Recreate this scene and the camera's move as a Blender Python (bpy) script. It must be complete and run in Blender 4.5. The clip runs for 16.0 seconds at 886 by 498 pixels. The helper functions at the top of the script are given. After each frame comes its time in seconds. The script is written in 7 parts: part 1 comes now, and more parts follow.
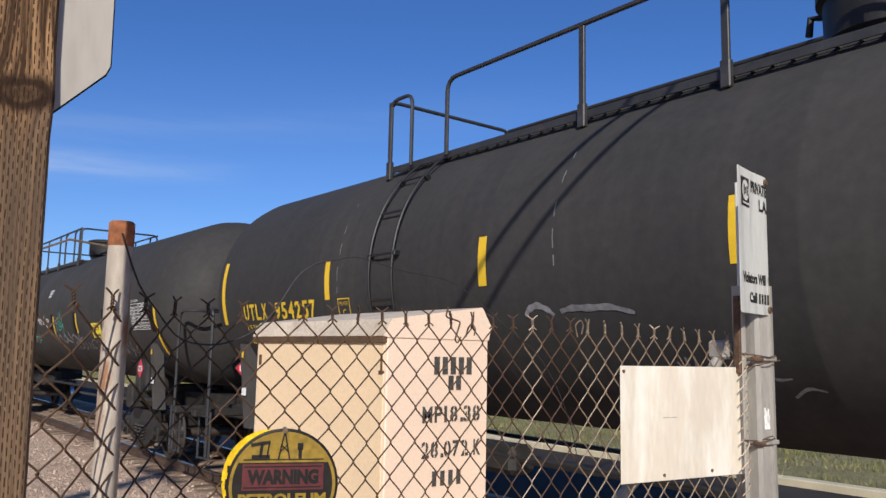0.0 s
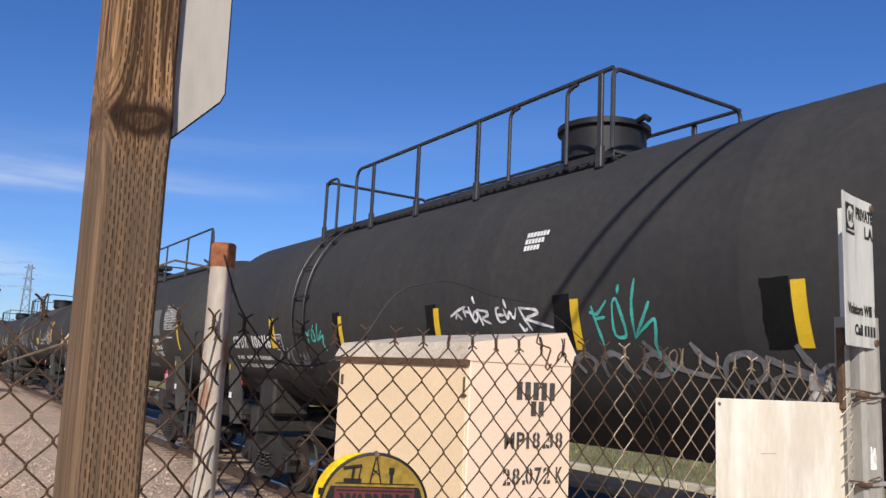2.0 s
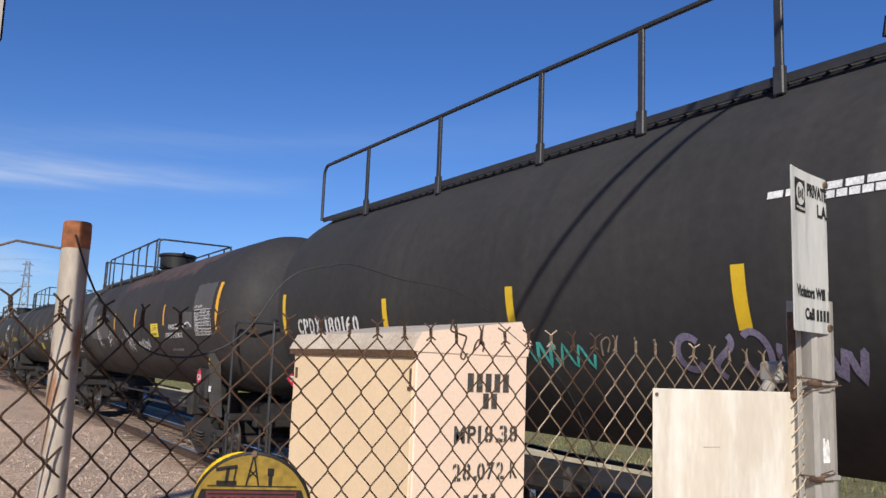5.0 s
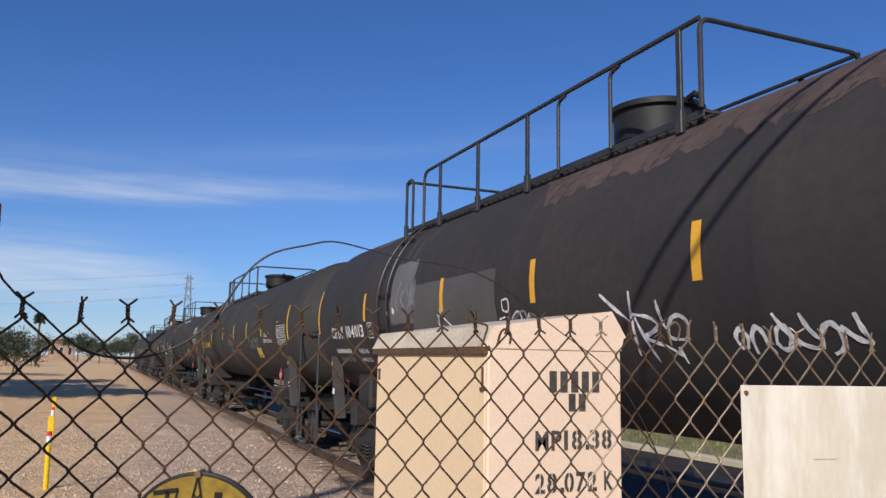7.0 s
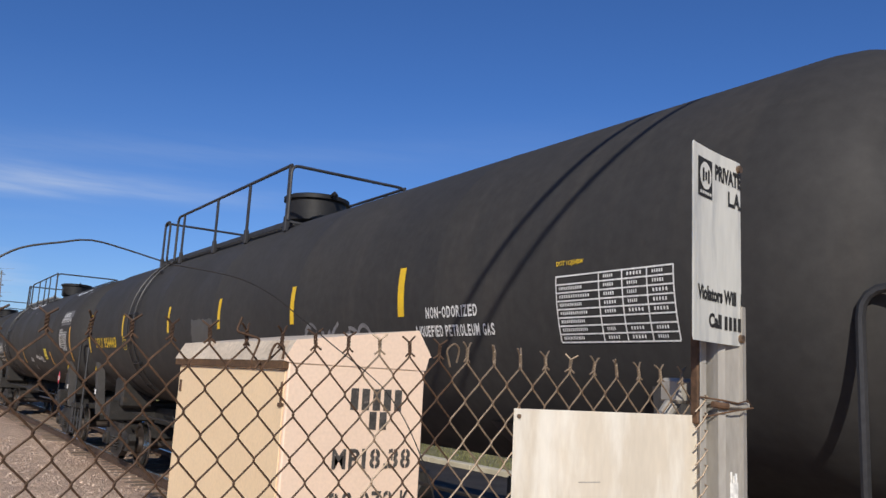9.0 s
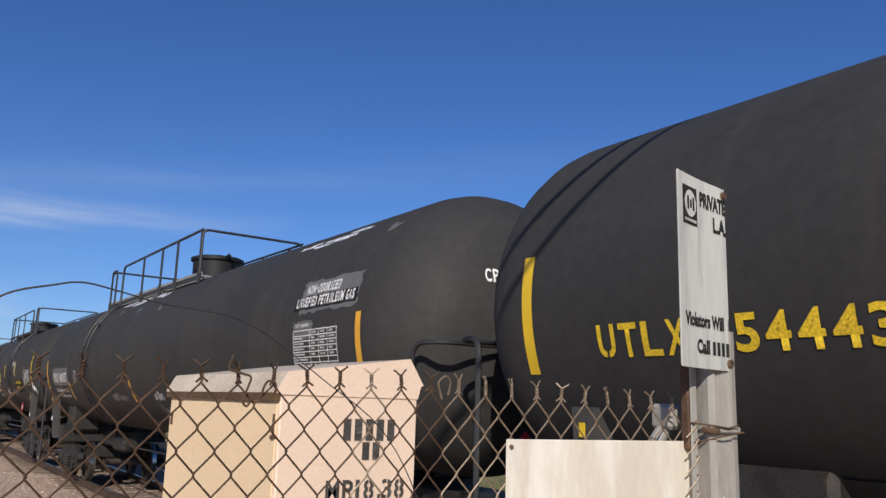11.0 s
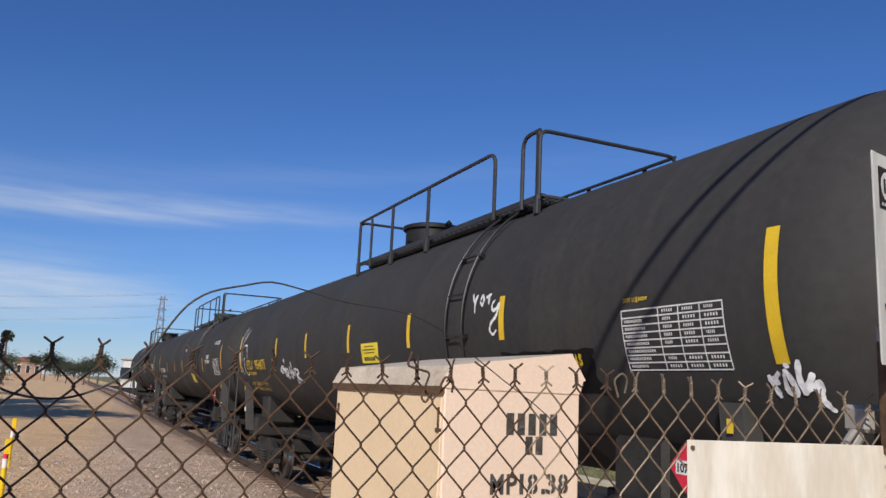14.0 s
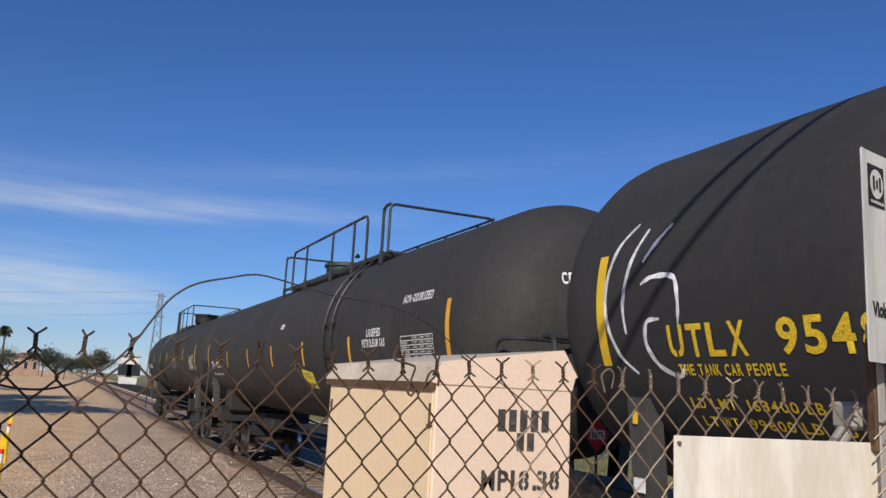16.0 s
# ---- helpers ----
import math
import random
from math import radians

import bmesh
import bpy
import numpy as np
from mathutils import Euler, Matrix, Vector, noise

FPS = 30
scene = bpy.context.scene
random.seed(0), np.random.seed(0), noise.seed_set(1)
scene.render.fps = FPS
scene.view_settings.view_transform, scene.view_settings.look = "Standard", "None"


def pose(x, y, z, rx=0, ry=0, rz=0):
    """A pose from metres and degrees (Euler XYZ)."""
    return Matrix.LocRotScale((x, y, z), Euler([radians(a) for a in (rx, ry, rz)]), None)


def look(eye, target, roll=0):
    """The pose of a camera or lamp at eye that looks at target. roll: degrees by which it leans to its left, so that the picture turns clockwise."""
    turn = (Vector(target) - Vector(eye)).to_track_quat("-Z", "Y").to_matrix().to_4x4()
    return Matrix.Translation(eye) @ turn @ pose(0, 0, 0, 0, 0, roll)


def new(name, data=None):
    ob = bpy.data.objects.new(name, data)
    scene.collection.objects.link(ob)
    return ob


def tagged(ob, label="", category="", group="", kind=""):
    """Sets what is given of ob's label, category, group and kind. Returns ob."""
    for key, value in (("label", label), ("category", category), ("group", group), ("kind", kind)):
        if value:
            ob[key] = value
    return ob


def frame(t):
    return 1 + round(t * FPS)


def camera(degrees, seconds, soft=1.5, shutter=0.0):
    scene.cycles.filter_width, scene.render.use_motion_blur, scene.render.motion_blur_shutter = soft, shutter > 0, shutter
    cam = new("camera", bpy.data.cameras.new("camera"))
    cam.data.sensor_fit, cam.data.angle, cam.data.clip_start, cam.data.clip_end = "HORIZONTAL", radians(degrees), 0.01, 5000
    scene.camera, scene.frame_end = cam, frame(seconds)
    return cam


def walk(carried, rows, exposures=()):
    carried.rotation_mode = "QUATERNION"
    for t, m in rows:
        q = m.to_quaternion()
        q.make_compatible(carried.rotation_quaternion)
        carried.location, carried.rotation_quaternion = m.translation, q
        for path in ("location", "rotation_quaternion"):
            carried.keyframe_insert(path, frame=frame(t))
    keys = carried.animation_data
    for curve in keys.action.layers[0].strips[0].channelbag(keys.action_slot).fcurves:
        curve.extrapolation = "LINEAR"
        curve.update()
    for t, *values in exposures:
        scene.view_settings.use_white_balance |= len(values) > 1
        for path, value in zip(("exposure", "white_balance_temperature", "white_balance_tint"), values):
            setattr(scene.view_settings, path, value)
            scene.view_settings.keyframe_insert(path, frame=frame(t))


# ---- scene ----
cam = camera(58.15, 16.0)
PATH = [
    (0.0, look((0.312, -1.992, 1.433), (1.537, -0.433, 1.691), 1.19)),
    (0.5, look((0.305, -1.983, 1.440), (1.491, -0.396, 1.720), 2.07)),
    (1.0, look((0.292, -1.966, 1.442), (1.426, -0.345, 1.738), 2.29)),
    (1.2, look((0.292, -1.967, 1.440), (1.399, -0.330, 1.750), 2.15)),
    (1.5, look((0.289, -1.966, 1.440), (1.372, -0.314, 1.754), 2.32)),
    (2.0, look((0.283, -1.952, 1.443), (1.351, -0.289, 1.747), 2.78)),
    (2.5, look((0.291, -1.947, 1.439), (1.358, -0.279, 1.725), 3.01)),
    (3.0, look((0.284, -1.953, 1.434), (1.349, -0.283, 1.708), 2.83)),
    (3.5, look((0.282, -1.969, 1.432), (1.337, -0.293, 1.714), 2.28)),
    (4.0, look((0.302, -1.975, 1.438), (1.379, -0.311, 1.711), 1.99)),
    (4.2, look((0.316, -1.973, 1.437), (1.413, -0.321, 1.701), 2.15)),
    (6.3, look((1.025, -1.805, 1.468), (1.927, -0.050, 1.793), 1.04)),
    (6.5, look((1.019, -1.782, 1.464), (1.875, -0.001, 1.772), 0.64)),
    (7.0, look((1.023, -1.743, 1.446), (1.793, 0.081, 1.724), 1.02)),
    (7.5, look((1.048, -1.725, 1.443), (1.793, 0.112, 1.712), 2.63)),
    (8.0, look((1.090, -1.725, 1.453), (1.880, 0.093, 1.723), 3.14)),
    (8.2, look((1.106, -1.740, 1.452), (1.961, 0.043, 1.751), 2.43)),
    (8.5, look((1.119, -1.761, 1.454), (2.104, -0.048, 1.764), 2.70)),
    (8.6, look((1.126, -1.755, 1.457), (2.151, -0.068, 1.778), 2.50)),
    (8.8, look((1.144, -1.759, 1.455), (2.225, -0.108, 1.783), 2.57)),
    (9.0, look((1.154, -1.770, 1.454), (2.264, -0.140, 1.784), 3.03)),
    (9.2, look((1.159, -1.776, 1.449), (2.285, -0.157, 1.783), 3.02)),
    (11.3, look((1.141, -1.788, 1.482), (2.256, -0.175, 1.874), 1.54)),
    (11.5, look((1.138, -1.786, 1.486), (2.231, -0.158, 1.883), 1.61)),
    (11.8, look((1.122, -1.789, 1.487), (2.175, -0.140, 1.899), 1.83)),
    (12.0, look((1.117, -1.787, 1.489), (2.160, -0.133, 1.907), 2.24)),
    (12.5, look((1.129, -1.807, 1.489), (2.147, -0.139, 1.915), 2.06)),
    (12.8, look((1.125, -1.778, 1.478), (2.110, -0.086, 1.886), 2.19)),
    (13.0, look((1.126, -1.772, 1.475), (2.061, -0.046, 1.859), 2.39)),
    (13.2, look((1.126, -1.773, 1.477), (2.001, -0.012, 1.843), 2.47)),
    (13.5, look((1.113, -1.741, 1.468), (1.950, 0.040, 1.825), 2.79)),
    (14.0, look((1.097, -1.745, 1.485), (1.911, 0.048, 1.837), 2.64)),
    (14.4, look((1.102, -1.732, 1.466), (1.919, 0.073, 1.740), 2.97)),
    (14.5, look((1.102, -1.730, 1.466), (1.905, 0.066, 1.826), 3.02)),
    (15.0, look((1.094, -1.737, 1.473), (1.892, 0.066, 1.813), 3.33)),
    (15.4, look((1.103, -1.743, 1.471), (1.896, 0.061, 1.817), 3.10)),
    (15.5, look((1.101, -1.742, 1.472), (1.897, 0.062, 1.808), 3.27)),
    (16.0, look((1.122, -1.752, 1.477), (1.939, 0.040, 1.825), 2.97)),
]
walk(cam, PATH, [(0.0, 0.12), (2.0, 0.17), (4.2, 0.17), (6.5, -0.05), (7.0, -0.02), (7.5, 0.08), (8.0, 0.08), (9.0, -0.06), (11.5, -0.07), (12.5, 0.07), (14.0, -0.09), (15.0, -0.03), (16.0, -0.10)])

# ---- light ----
SUN = Vector((1.06, 1.35, -1.0)).normalized()      # the way the sunlight travels
world = bpy.data.worlds.new("sky")
scene.world = world
world.use_nodes = True
wn, wl = world.node_tree.nodes, world.node_tree.links
wn.clear()
w_out = wn.new("ShaderNodeOutputWorld")
w_bg = wn.new("ShaderNodeBackground")
w_sky = wn.new("ShaderNodeTexSky")
w_sky.sky_type = "NISHITA"
w_sky.sun_disc = False
w_sky.sun_elevation = math.asin(-SUN.z)
w_sky.sun_rotation = math.atan2(-SUN.x, -SUN.y)
w_sky.altitude = 20
w_sky.air_density, w_sky.dust_density, w_sky.ozone_density = 1.0, 0.05, 4.5
w_bg.inputs["Strength"].default_value = 0.077
# thin cirrus: streaks of torn white low over the horizon
w_tc = wn.new("ShaderNodeTexCoord")
w_sep = wn.new("ShaderNodeSeparateXYZ")
wl.new(w_tc.outputs["Generated"], w_sep.inputs["Vector"])


def w_math(op, a, b=None):
    node = wn.new("ShaderNodeMath")
    node.operation = op
    for k, v in enumerate((a, b)):
        if v is None:
            continue
        if isinstance(v, (int, float)):
            node.inputs[k].default_value = v
        else:
            wl.new(v, node.inputs[k])
    return node.outputs["Value"]


def w_noise(stretch, scale, low, high):
    mp, no, mr = wn.new("ShaderNodeMapping"), wn.new("ShaderNodeTexNoise"), wn.new("ShaderNodeMapRange")
    mp.inputs["Scale"].default_value = stretch
    no.inputs["Scale"].default_value, no.inputs["Detail"].default_value, no.inputs["Roughness"].default_value = scale, 7, 0.6
    mr.inputs["From Min"].default_value, mr.inputs["From Max"].default_value = low, high
    wl.new(w_tc.outputs["Generated"], mp.inputs["Vector"])
    wl.new(mp.outputs["Vector"], no.inputs["Vector"])
    wl.new(no.outputs["Fac"], mr.inputs["Value"])
    return mr.outputs["Result"], no.outputs["Fac"]


wisp, wisp_raw = w_noise((2.0, 2.0, 26.0), 3.0, 0.30, 0.72)
soft, soft_raw = w_noise((1.0, 1.0, 9.0), 2.2, 0.42, 0.75)
lift = w_math("MULTIPLY", w_math("SUBTRACT", soft_raw, 0.5), 0.05)
total = None
for height, slope, width, amount, x_from, x_to in ((0.196, 0.035, 0.014, 0.58, 0.08, 0.42), (0.228, 0.10, 0.020, 0.10, 0.2, 0.8), (0.150, 0.10, 0.012, 0.07, 0.05, 0.3), (0.085, -0.05, 0.034, 0.85, -0.02, 0.17)):
    off = w_math("SUBTRACT", w_math("SUBTRACT", w_math("SUBTRACT", w_sep.outputs["Z"], height), lift), w_math("MULTIPLY", w_sep.outputs["X"], slope))
    bump_z = w_math("EXPONENT", w_math("MULTIPLY", w_math("POWER", w_math("ABSOLUTE", w_math("DIVIDE", off, width)), 2.0), -1.0))
    fade = wn.new("ShaderNodeMapRange")
    fade.inputs["From Min"].default_value, fade.inputs["From Max"].default_value = x_from, x_to
    fade.inputs["To Min"].default_value, fade.inputs["To Max"].default_value = 1.0, 0.0
    wl.new(w_sep.outputs["X"], fade.inputs["Value"])
    one = w_math("MULTIPLY", w_math("MULTIPLY", bump_z, fade.outputs["Result"]), w_math("MULTIPLY", w_math("ADD", w_math("MULTIPLY", wisp, 0.7), 0.3), amount))
    total = one if total is None else w_math("ADD", total, one)
haze = wn.new("ShaderNodeMapRange")
haze.inputs["From Min"].default_value, haze.inputs["From Max"].default_value = 0.0, 0.35
haze.inputs["To Min"].default_value, haze.inputs["To Max"].default_value = 0.06, 0.0
wl.new(w_sep.outputs["Z"], haze.inputs["Value"])
low_haze = w_math("MULTIPLY", w_math("EXPONENT", w_math("DIVIDE", w_math("MAXIMUM", w_sep.outputs["Z"], 0.0), -0.045)), 0.62)   # pale haze on the horizon
cover = w_math("ADD", w_math("ADD", w_math("MAXIMUM", total, low_haze), w_math("MULTIPLY", soft, w_math("MULTIPLY", haze.outputs["Result"], 0.5))), haze.outputs["Result"])
w_mix = wn.new("ShaderNodeMix")
w_mix.data_type = "RGBA"
w_mix.inputs["B"].default_value = (8.6, 9.4, 10.6, 1)
w_tint = wn.new("ShaderNodeVectorMath")
w_tint.operation = "MULTIPLY"
w_tint.inputs[1].default_value = (0.575, 0.88, 1.36)
wl.new(w_sky.outputs["Color"], w_tint.inputs[0])
wl.new(cover, w_mix.inputs["Factor"])
wl.new(w_tint.outputs["Vector"], w_mix.inputs["A"])
wl.new(w_mix.outputs["Result"], w_bg.inputs["Color"])
wl.new(w_bg.outputs["Background"], w_out.inputs["Surface"])

sun_data = bpy.data.lights.new("sun", "SUN")
sun_data.energy, sun_data.angle, sun_data.color = 4.5, radians(0.53), (1.0, 0.93, 0.83)
sun = new("sun", sun_data)
sun.matrix_world = look((0, 0, 60), Vector((0, 0, 60)) + SUN)


# ---- materials ----
def mat(name, color, rough=0.7, metal=0.0, vary=0.25, scale=6.0, grain=0.3, grain_scale=60.0, second=None, second_at=0.55,
        second_scale=2.0, bump=0.15, stretch=(1, 1, 1), spec=0.5, random_by_object=0.0):
    """A worn surface: a base colour that drifts at two scales, patches of a second colour, and fine relief."""
    m = bpy.data.materials.new(name)
    m.use_nodes = True
    n, l = m.node_tree.nodes, m.node_tree.links
    bsdf = n["Principled BSDF"]
    bsdf.inputs["Roughness"].default_value = rough
    bsdf.inputs["Metallic"].default_value = metal
    bsdf.inputs["Specular IOR Level"].default_value = spec
    tc, mp = n.new("ShaderNodeTexCoord"), n.new("ShaderNodeMapping")
    mp.inputs["Scale"].default_value = stretch
    l.new(tc.outputs["Object"], mp.inputs["Vector"])
    big, fine = n.new("ShaderNodeTexNoise"), n.new("ShaderNodeTexNoise")
    big.inputs["Scale"].default_value, big.inputs["Detail"].default_value = scale, 5
    fine.inputs["Scale"].default_value, fine.inputs["Detail"].default_value = grain_scale, 4
    l.new(mp.outputs["Vector"], big.inputs["Vector"])
    l.new(mp.outputs["Vector"], fine.inputs["Vector"])
    m1, m2 = n.new("ShaderNodeMapRange"), n.new("ShaderNodeMapRange")
    m1.inputs["From Min"].default_value, m1.inputs["From Max"].default_value = 0.3, 0.7
    m1.inputs["To Min"].default_value, m1.inputs["To Max"].default_value = 1 - vary, 1 + vary
    m2.inputs["From Min"].default_value, m2.inputs["From Max"].default_value = 0.3, 0.7
    m2.inputs["To Min"].default_value, m2.inputs["To Max"].default_value = 1 - grain, 1 + grain
    l.new(big.outputs["Fac"], m1.inputs["Value"])
    l.new(fine.outputs["Fac"], m2.inputs["Value"])
    prod = n.new("ShaderNodeMath")
    prod.operation = "MULTIPLY"
    l.new(m1.outputs["Result"], prod.inputs[0])
    l.new(m2.outputs["Result"], prod.inputs[1])
    value = prod.outputs["Value"]
    if random_by_object:
        info, mr, p2 = n.new("ShaderNodeObjectInfo"), n.new("ShaderNodeMapRange"), n.new("ShaderNodeMath")
        mr.inputs["To Min"].default_value, mr.inputs["To Max"].default_value = 1 - random_by_object, 1 + random_by_object
        p2.operation = "MULTIPLY"
        l.new(info.outputs["Random"], mr.inputs["Value"])
        l.new(value, p2.inputs[0])
        l.new(mr.outputs["Result"], p2.inputs[1])
        value = p2.outputs["Value"]
    src = None
    if second:
        pat, ramp, mix = n.new("ShaderNodeTexNoise"), n.new("ShaderNodeValToRGB"), n.new("ShaderNodeMix")
        pat.inputs["Scale"].default_value, pat.inputs["Detail"].default_value = second_scale, 7
        pat.inputs["Roughness"].default_value = 0.62
        ramp.color_ramp.elements[0].position = second_at
        ramp.color_ramp.elements[1].position = min(1, second_at + 0.12)
        mix.data_type = "RGBA"
        mix.inputs["A"].default_value, mix.inputs["B"].default_value = (*color, 1), (*second, 1)
        l.new(mp.outputs["Vector"], pat.inputs["Vector"])
        l.new(pat.outputs["Fac"], ramp.inputs["Fac"])
        l.new(ramp.outputs["Color"], mix.inputs["Factor"])
        src = mix.outputs["Result"]
    scale_node = n.new("ShaderNodeVectorMath")
    scale_node.operation = "SCALE"
    scale_node.inputs[0].default_value = color
    if src:
        l.new(src, scale_node.inputs[0])
    l.new(value, scale_node.inputs["Scale"])
    l.new(scale_node.outputs["Vector"], bsdf.inputs["Base Color"])
    if bump:
        b = n.new("ShaderNodeBump")
        b.inputs["Strength"].default_value, b.inputs["Distance"].default_value = bump, 0.01
        l.new(fine.outputs["Fac"], b.inputs["Height"])
        l.new(b.outputs["Normal"], bsdf.inputs["Normal"])
    return m


def tank_material(name, color, worn, dusty, rough, spec):
    """Old tank paint: broad fading, faint wash marks that run down round the barrel, fine speckle, and a gloss that wears off in patches."""
    m = bpy.data.materials.new(name)
    m.use_nodes = True
    n, l = m.node_tree.nodes, m.node_tree.links
    bsdf = n["Principled BSDF"]
    bsdf.inputs["Specular IOR Level"].default_value = spec
    tc = n.new("ShaderNodeTexCoord")

    def field(stretch, scale, detail, low, high, a, b):
        mp, no, mr = n.new("ShaderNodeMapping"), n.new("ShaderNodeTexNoise"), n.new("ShaderNodeMapRange")
        mp.inputs["Scale"].default_value = stretch
        no.inputs["Scale"].default_value, no.inputs["Detail"].default_value, no.inputs["Roughness"].default_value = scale, detail, 0.62
        for key, v in zip(("From Min", "From Max", "To Min", "To Max"), (low, high, a, b)):
            mr.inputs[key].default_value = v
        l.new(tc.outputs["Object"], mp.inputs["Vector"])
        l.new(mp.outputs["Vector"], no.inputs["Vector"])
        l.new(no.outputs["Fac"], mr.inputs["Value"])
        return mr.outputs["Result"], no.outputs["Fac"]

    fade, _ = field((1, 0.5, 1), 0.55, 6, 0.45, 0.68, 0.0, 1.0)
    wash, _ = field((0.28, 3.2, 0.28), 1.0, 6, 0.50, 0.78, 0.0, 0.55)
    fleck, fleck_raw = field((1, 1, 1), 11.0, 5, 0.3, 0.7, 0.86, 1.14)
    gloss, _ = field((1, 0.7, 1), 1.3, 5, 0.3, 0.7, rough - 0.08, rough + 0.10)
    scuff, _ = field((1, 1, 1), 3.4, 8, 0.66, 0.74, 0.0, 0.35)
    src = None
    for fac, col in ((fade, worn), (wash, dusty), (scuff, dusty)):
        mix = n.new("ShaderNodeMix")
        mix.data_type = "RGBA"
        mix.inputs["A"].default_value, mix.inputs["B"].default_value = (*color, 1), (*col, 1)
        l.new(fac, mix.inputs["Factor"])
        if src:
            l.new(src, mix.inputs["A"])
        src = mix.outputs["Result"]
    fin = n.new("ShaderNodeVectorMath")
    fin.operation = "SCALE"
    l.new(src, fin.inputs[0])
    l.new(fleck, fin.inputs["Scale"])
    l.new(fin.outputs["Vector"], bsdf.inputs["Base Color"])
    l.new(gloss, bsdf.inputs["Roughness"])
    b = n.new("ShaderNodeBump")
    b.inputs["Strength"].default_value, b.inputs["Distance"].default_value = 0.05, 0.01
    l.new(fleck_raw, b.inputs["Height"])
    l.new(b.outputs["Normal"], bsdf.inputs["Normal"])
    return m


TANK_BLACK = tank_material("tank_paint", (0.034, 0.033, 0.0325), (0.043, 0.041, 0.039), (0.056, 0.051, 0.046), 0.76, 0.28)
TANK_RUSTY = tank_material("tank_paint_faded", (0.031, 0.030, 0.031), (0.042, 0.036, 0.034), (0.056, 0.047, 0.042), 0.74, 0.3)
STEEL_DARK = mat("dark_steel", (0.028, 0.028, 0.030), 0.5, vary=0.25, scale=4, grain=0.2, grain_scale=40, second=(0.06, 0.045, 0.035), second_at=0.62, second_scale=3)
LADDER_BLACK = mat("black_ladder_steel", (0.010, 0.010, 0.011), 0.45, vary=0.2, scale=4)
STEEL_GREASY = mat("grimy_cast_steel", (0.019, 0.017, 0.015), 0.6, vary=0.4, scale=5, grain=0.35, grain_scale=40, second=(0.055, 0.037, 0.024), second_at=0.6, second_scale=4)
WHEEL_STEEL = mat("wheel_steel", (0.055, 0.042, 0.034), 0.5, metal=0.3, vary=0.3, scale=6)
WHEEL_TREAD = mat("polished_tread", (0.55, 0.54, 0.52), 0.25, metal=1.0, vary=0.1, scale=6)
END_STEEL = mat("grey_end_steel", (0.055, 0.052, 0.050), 0.6, vary=0.25, scale=3, grain=0.15, second=(0.10, 0.07, 0.05), second_at=0.6, second_scale=3)
GRATING = mat("walkway_steel", (0.045, 0.045, 0.046), 0.6, vary=0.2)
GRATING_GREY = mat("galvanised_walkway", (0.30, 0.30, 0.29), 0.5, metal=0.2, vary=0.2, scale=3, second=(0.2, 0.19, 0.17), second_at=0.6)
YELLOW_TAPE = mat("yellow_tape", (0.72, 0.47, 0.02), 0.5, vary=0.08, scale=5, grain=0.05, second=(0.55, 0.35, 0.03), second_at=0.66, second_scale=3, bump=0.02)
ORANGE_TAPE = mat("faded_orange_tape", (0.70, 0.36, 0.03), 0.5, vary=0.08, scale=5, grain=0.05, second=(0.52, 0.27, 0.04), second_at=0.66, second_scale=3, bump=0.02)
WHITE_STENCIL = mat("white_stencil_paint", (0.72, 0.72, 0.70), 0.6, vary=0.12, scale=6, grain=0.2, second=(0.45, 0.45, 0.44), second_at=0.62, second_scale=9, bump=0.02)
YELLOW_STENCIL = mat("yellow_stencil_paint", (0.68, 0.46, 0.02), 0.6, vary=0.12, scale=6, second=(0.45, 0.31, 0.03), second_at=0.62, second_scale=9, bump=0.02)
YELLOW_CARD = mat("yellow_placard", (0.80, 0.64, 0.04), 0.5, vary=0.05, grain=0.04, bump=0.02)
BLACK_INK = mat("black_ink", (0.02, 0.02, 0.02), 0.7, vary=0.1, bump=0.0)
BLACK_FRESH = mat("fresh_black_paint", (0.009, 0.009, 0.009), 0.75, spec=0.12, vary=0.15, bump=0.02)
GREY_PATCH = mat("grey_touch_up_paint", (0.122, 0.122, 0.124), 0.7, vary=0.12, scale=1.8, grain=0.06, grain_scale=9, bump=0.03)
GREY_PATCH_DARK = mat("dark_grey_touch_up", (0.076, 0.074, 0.071), 0.7, vary=0.14, scale=1.6, grain=0.06, grain_scale=9, bump=0.02)
SPRAY_WHITE = mat("white_spray_paint", (0.66, 0.66, 0.67), 0.6, vary=0.35, scale=3, grain=0.3, grain_scale=20, bump=0.0)
SPRAY_FAINT = mat("faint_spray_paint", (0.17, 0.17, 0.18), 0.6, vary=0.4, scale=3, grain=0.3, grain_scale=20, bump=0.0)
SPRAY_TEAL = mat("teal_spray_paint", (0.06, 0.42, 0.36), 0.6, vary=0.4, scale=3, bump=0.0)
SPRAY_LILAC = mat("lilac_spray_paint", (0.17, 0.15, 0.22), 0.6, vary=0.4, scale=3, bump=0.0)
BROWN_FADE = mat("sun_faded_brown_paint", (0.088, 0.062, 0.055), 0.75, spec=0.2, vary=0.2, scale=1.5, grain=0.15, grain_scale=10, second=(0.060, 0.046, 0.042), second_at=0.52, second_scale=1.6, bump=0.03)
SALT_WHITE = mat("white_residue", (0.50, 0.52, 0.56), 0.8, vary=0.4, scale=6, grain=0.4, grain_scale=25, bump=0.05)
PLACARD_RED = mat("red_placard", (0.62, 0.02, 0.05), 0.5, vary=0.1, bump=0.02)
DOME_BLACK = mat("black_dome_paint", (0.015, 0.015, 0.016), 0.55, spec=0.3, vary=0.25, scale=4)
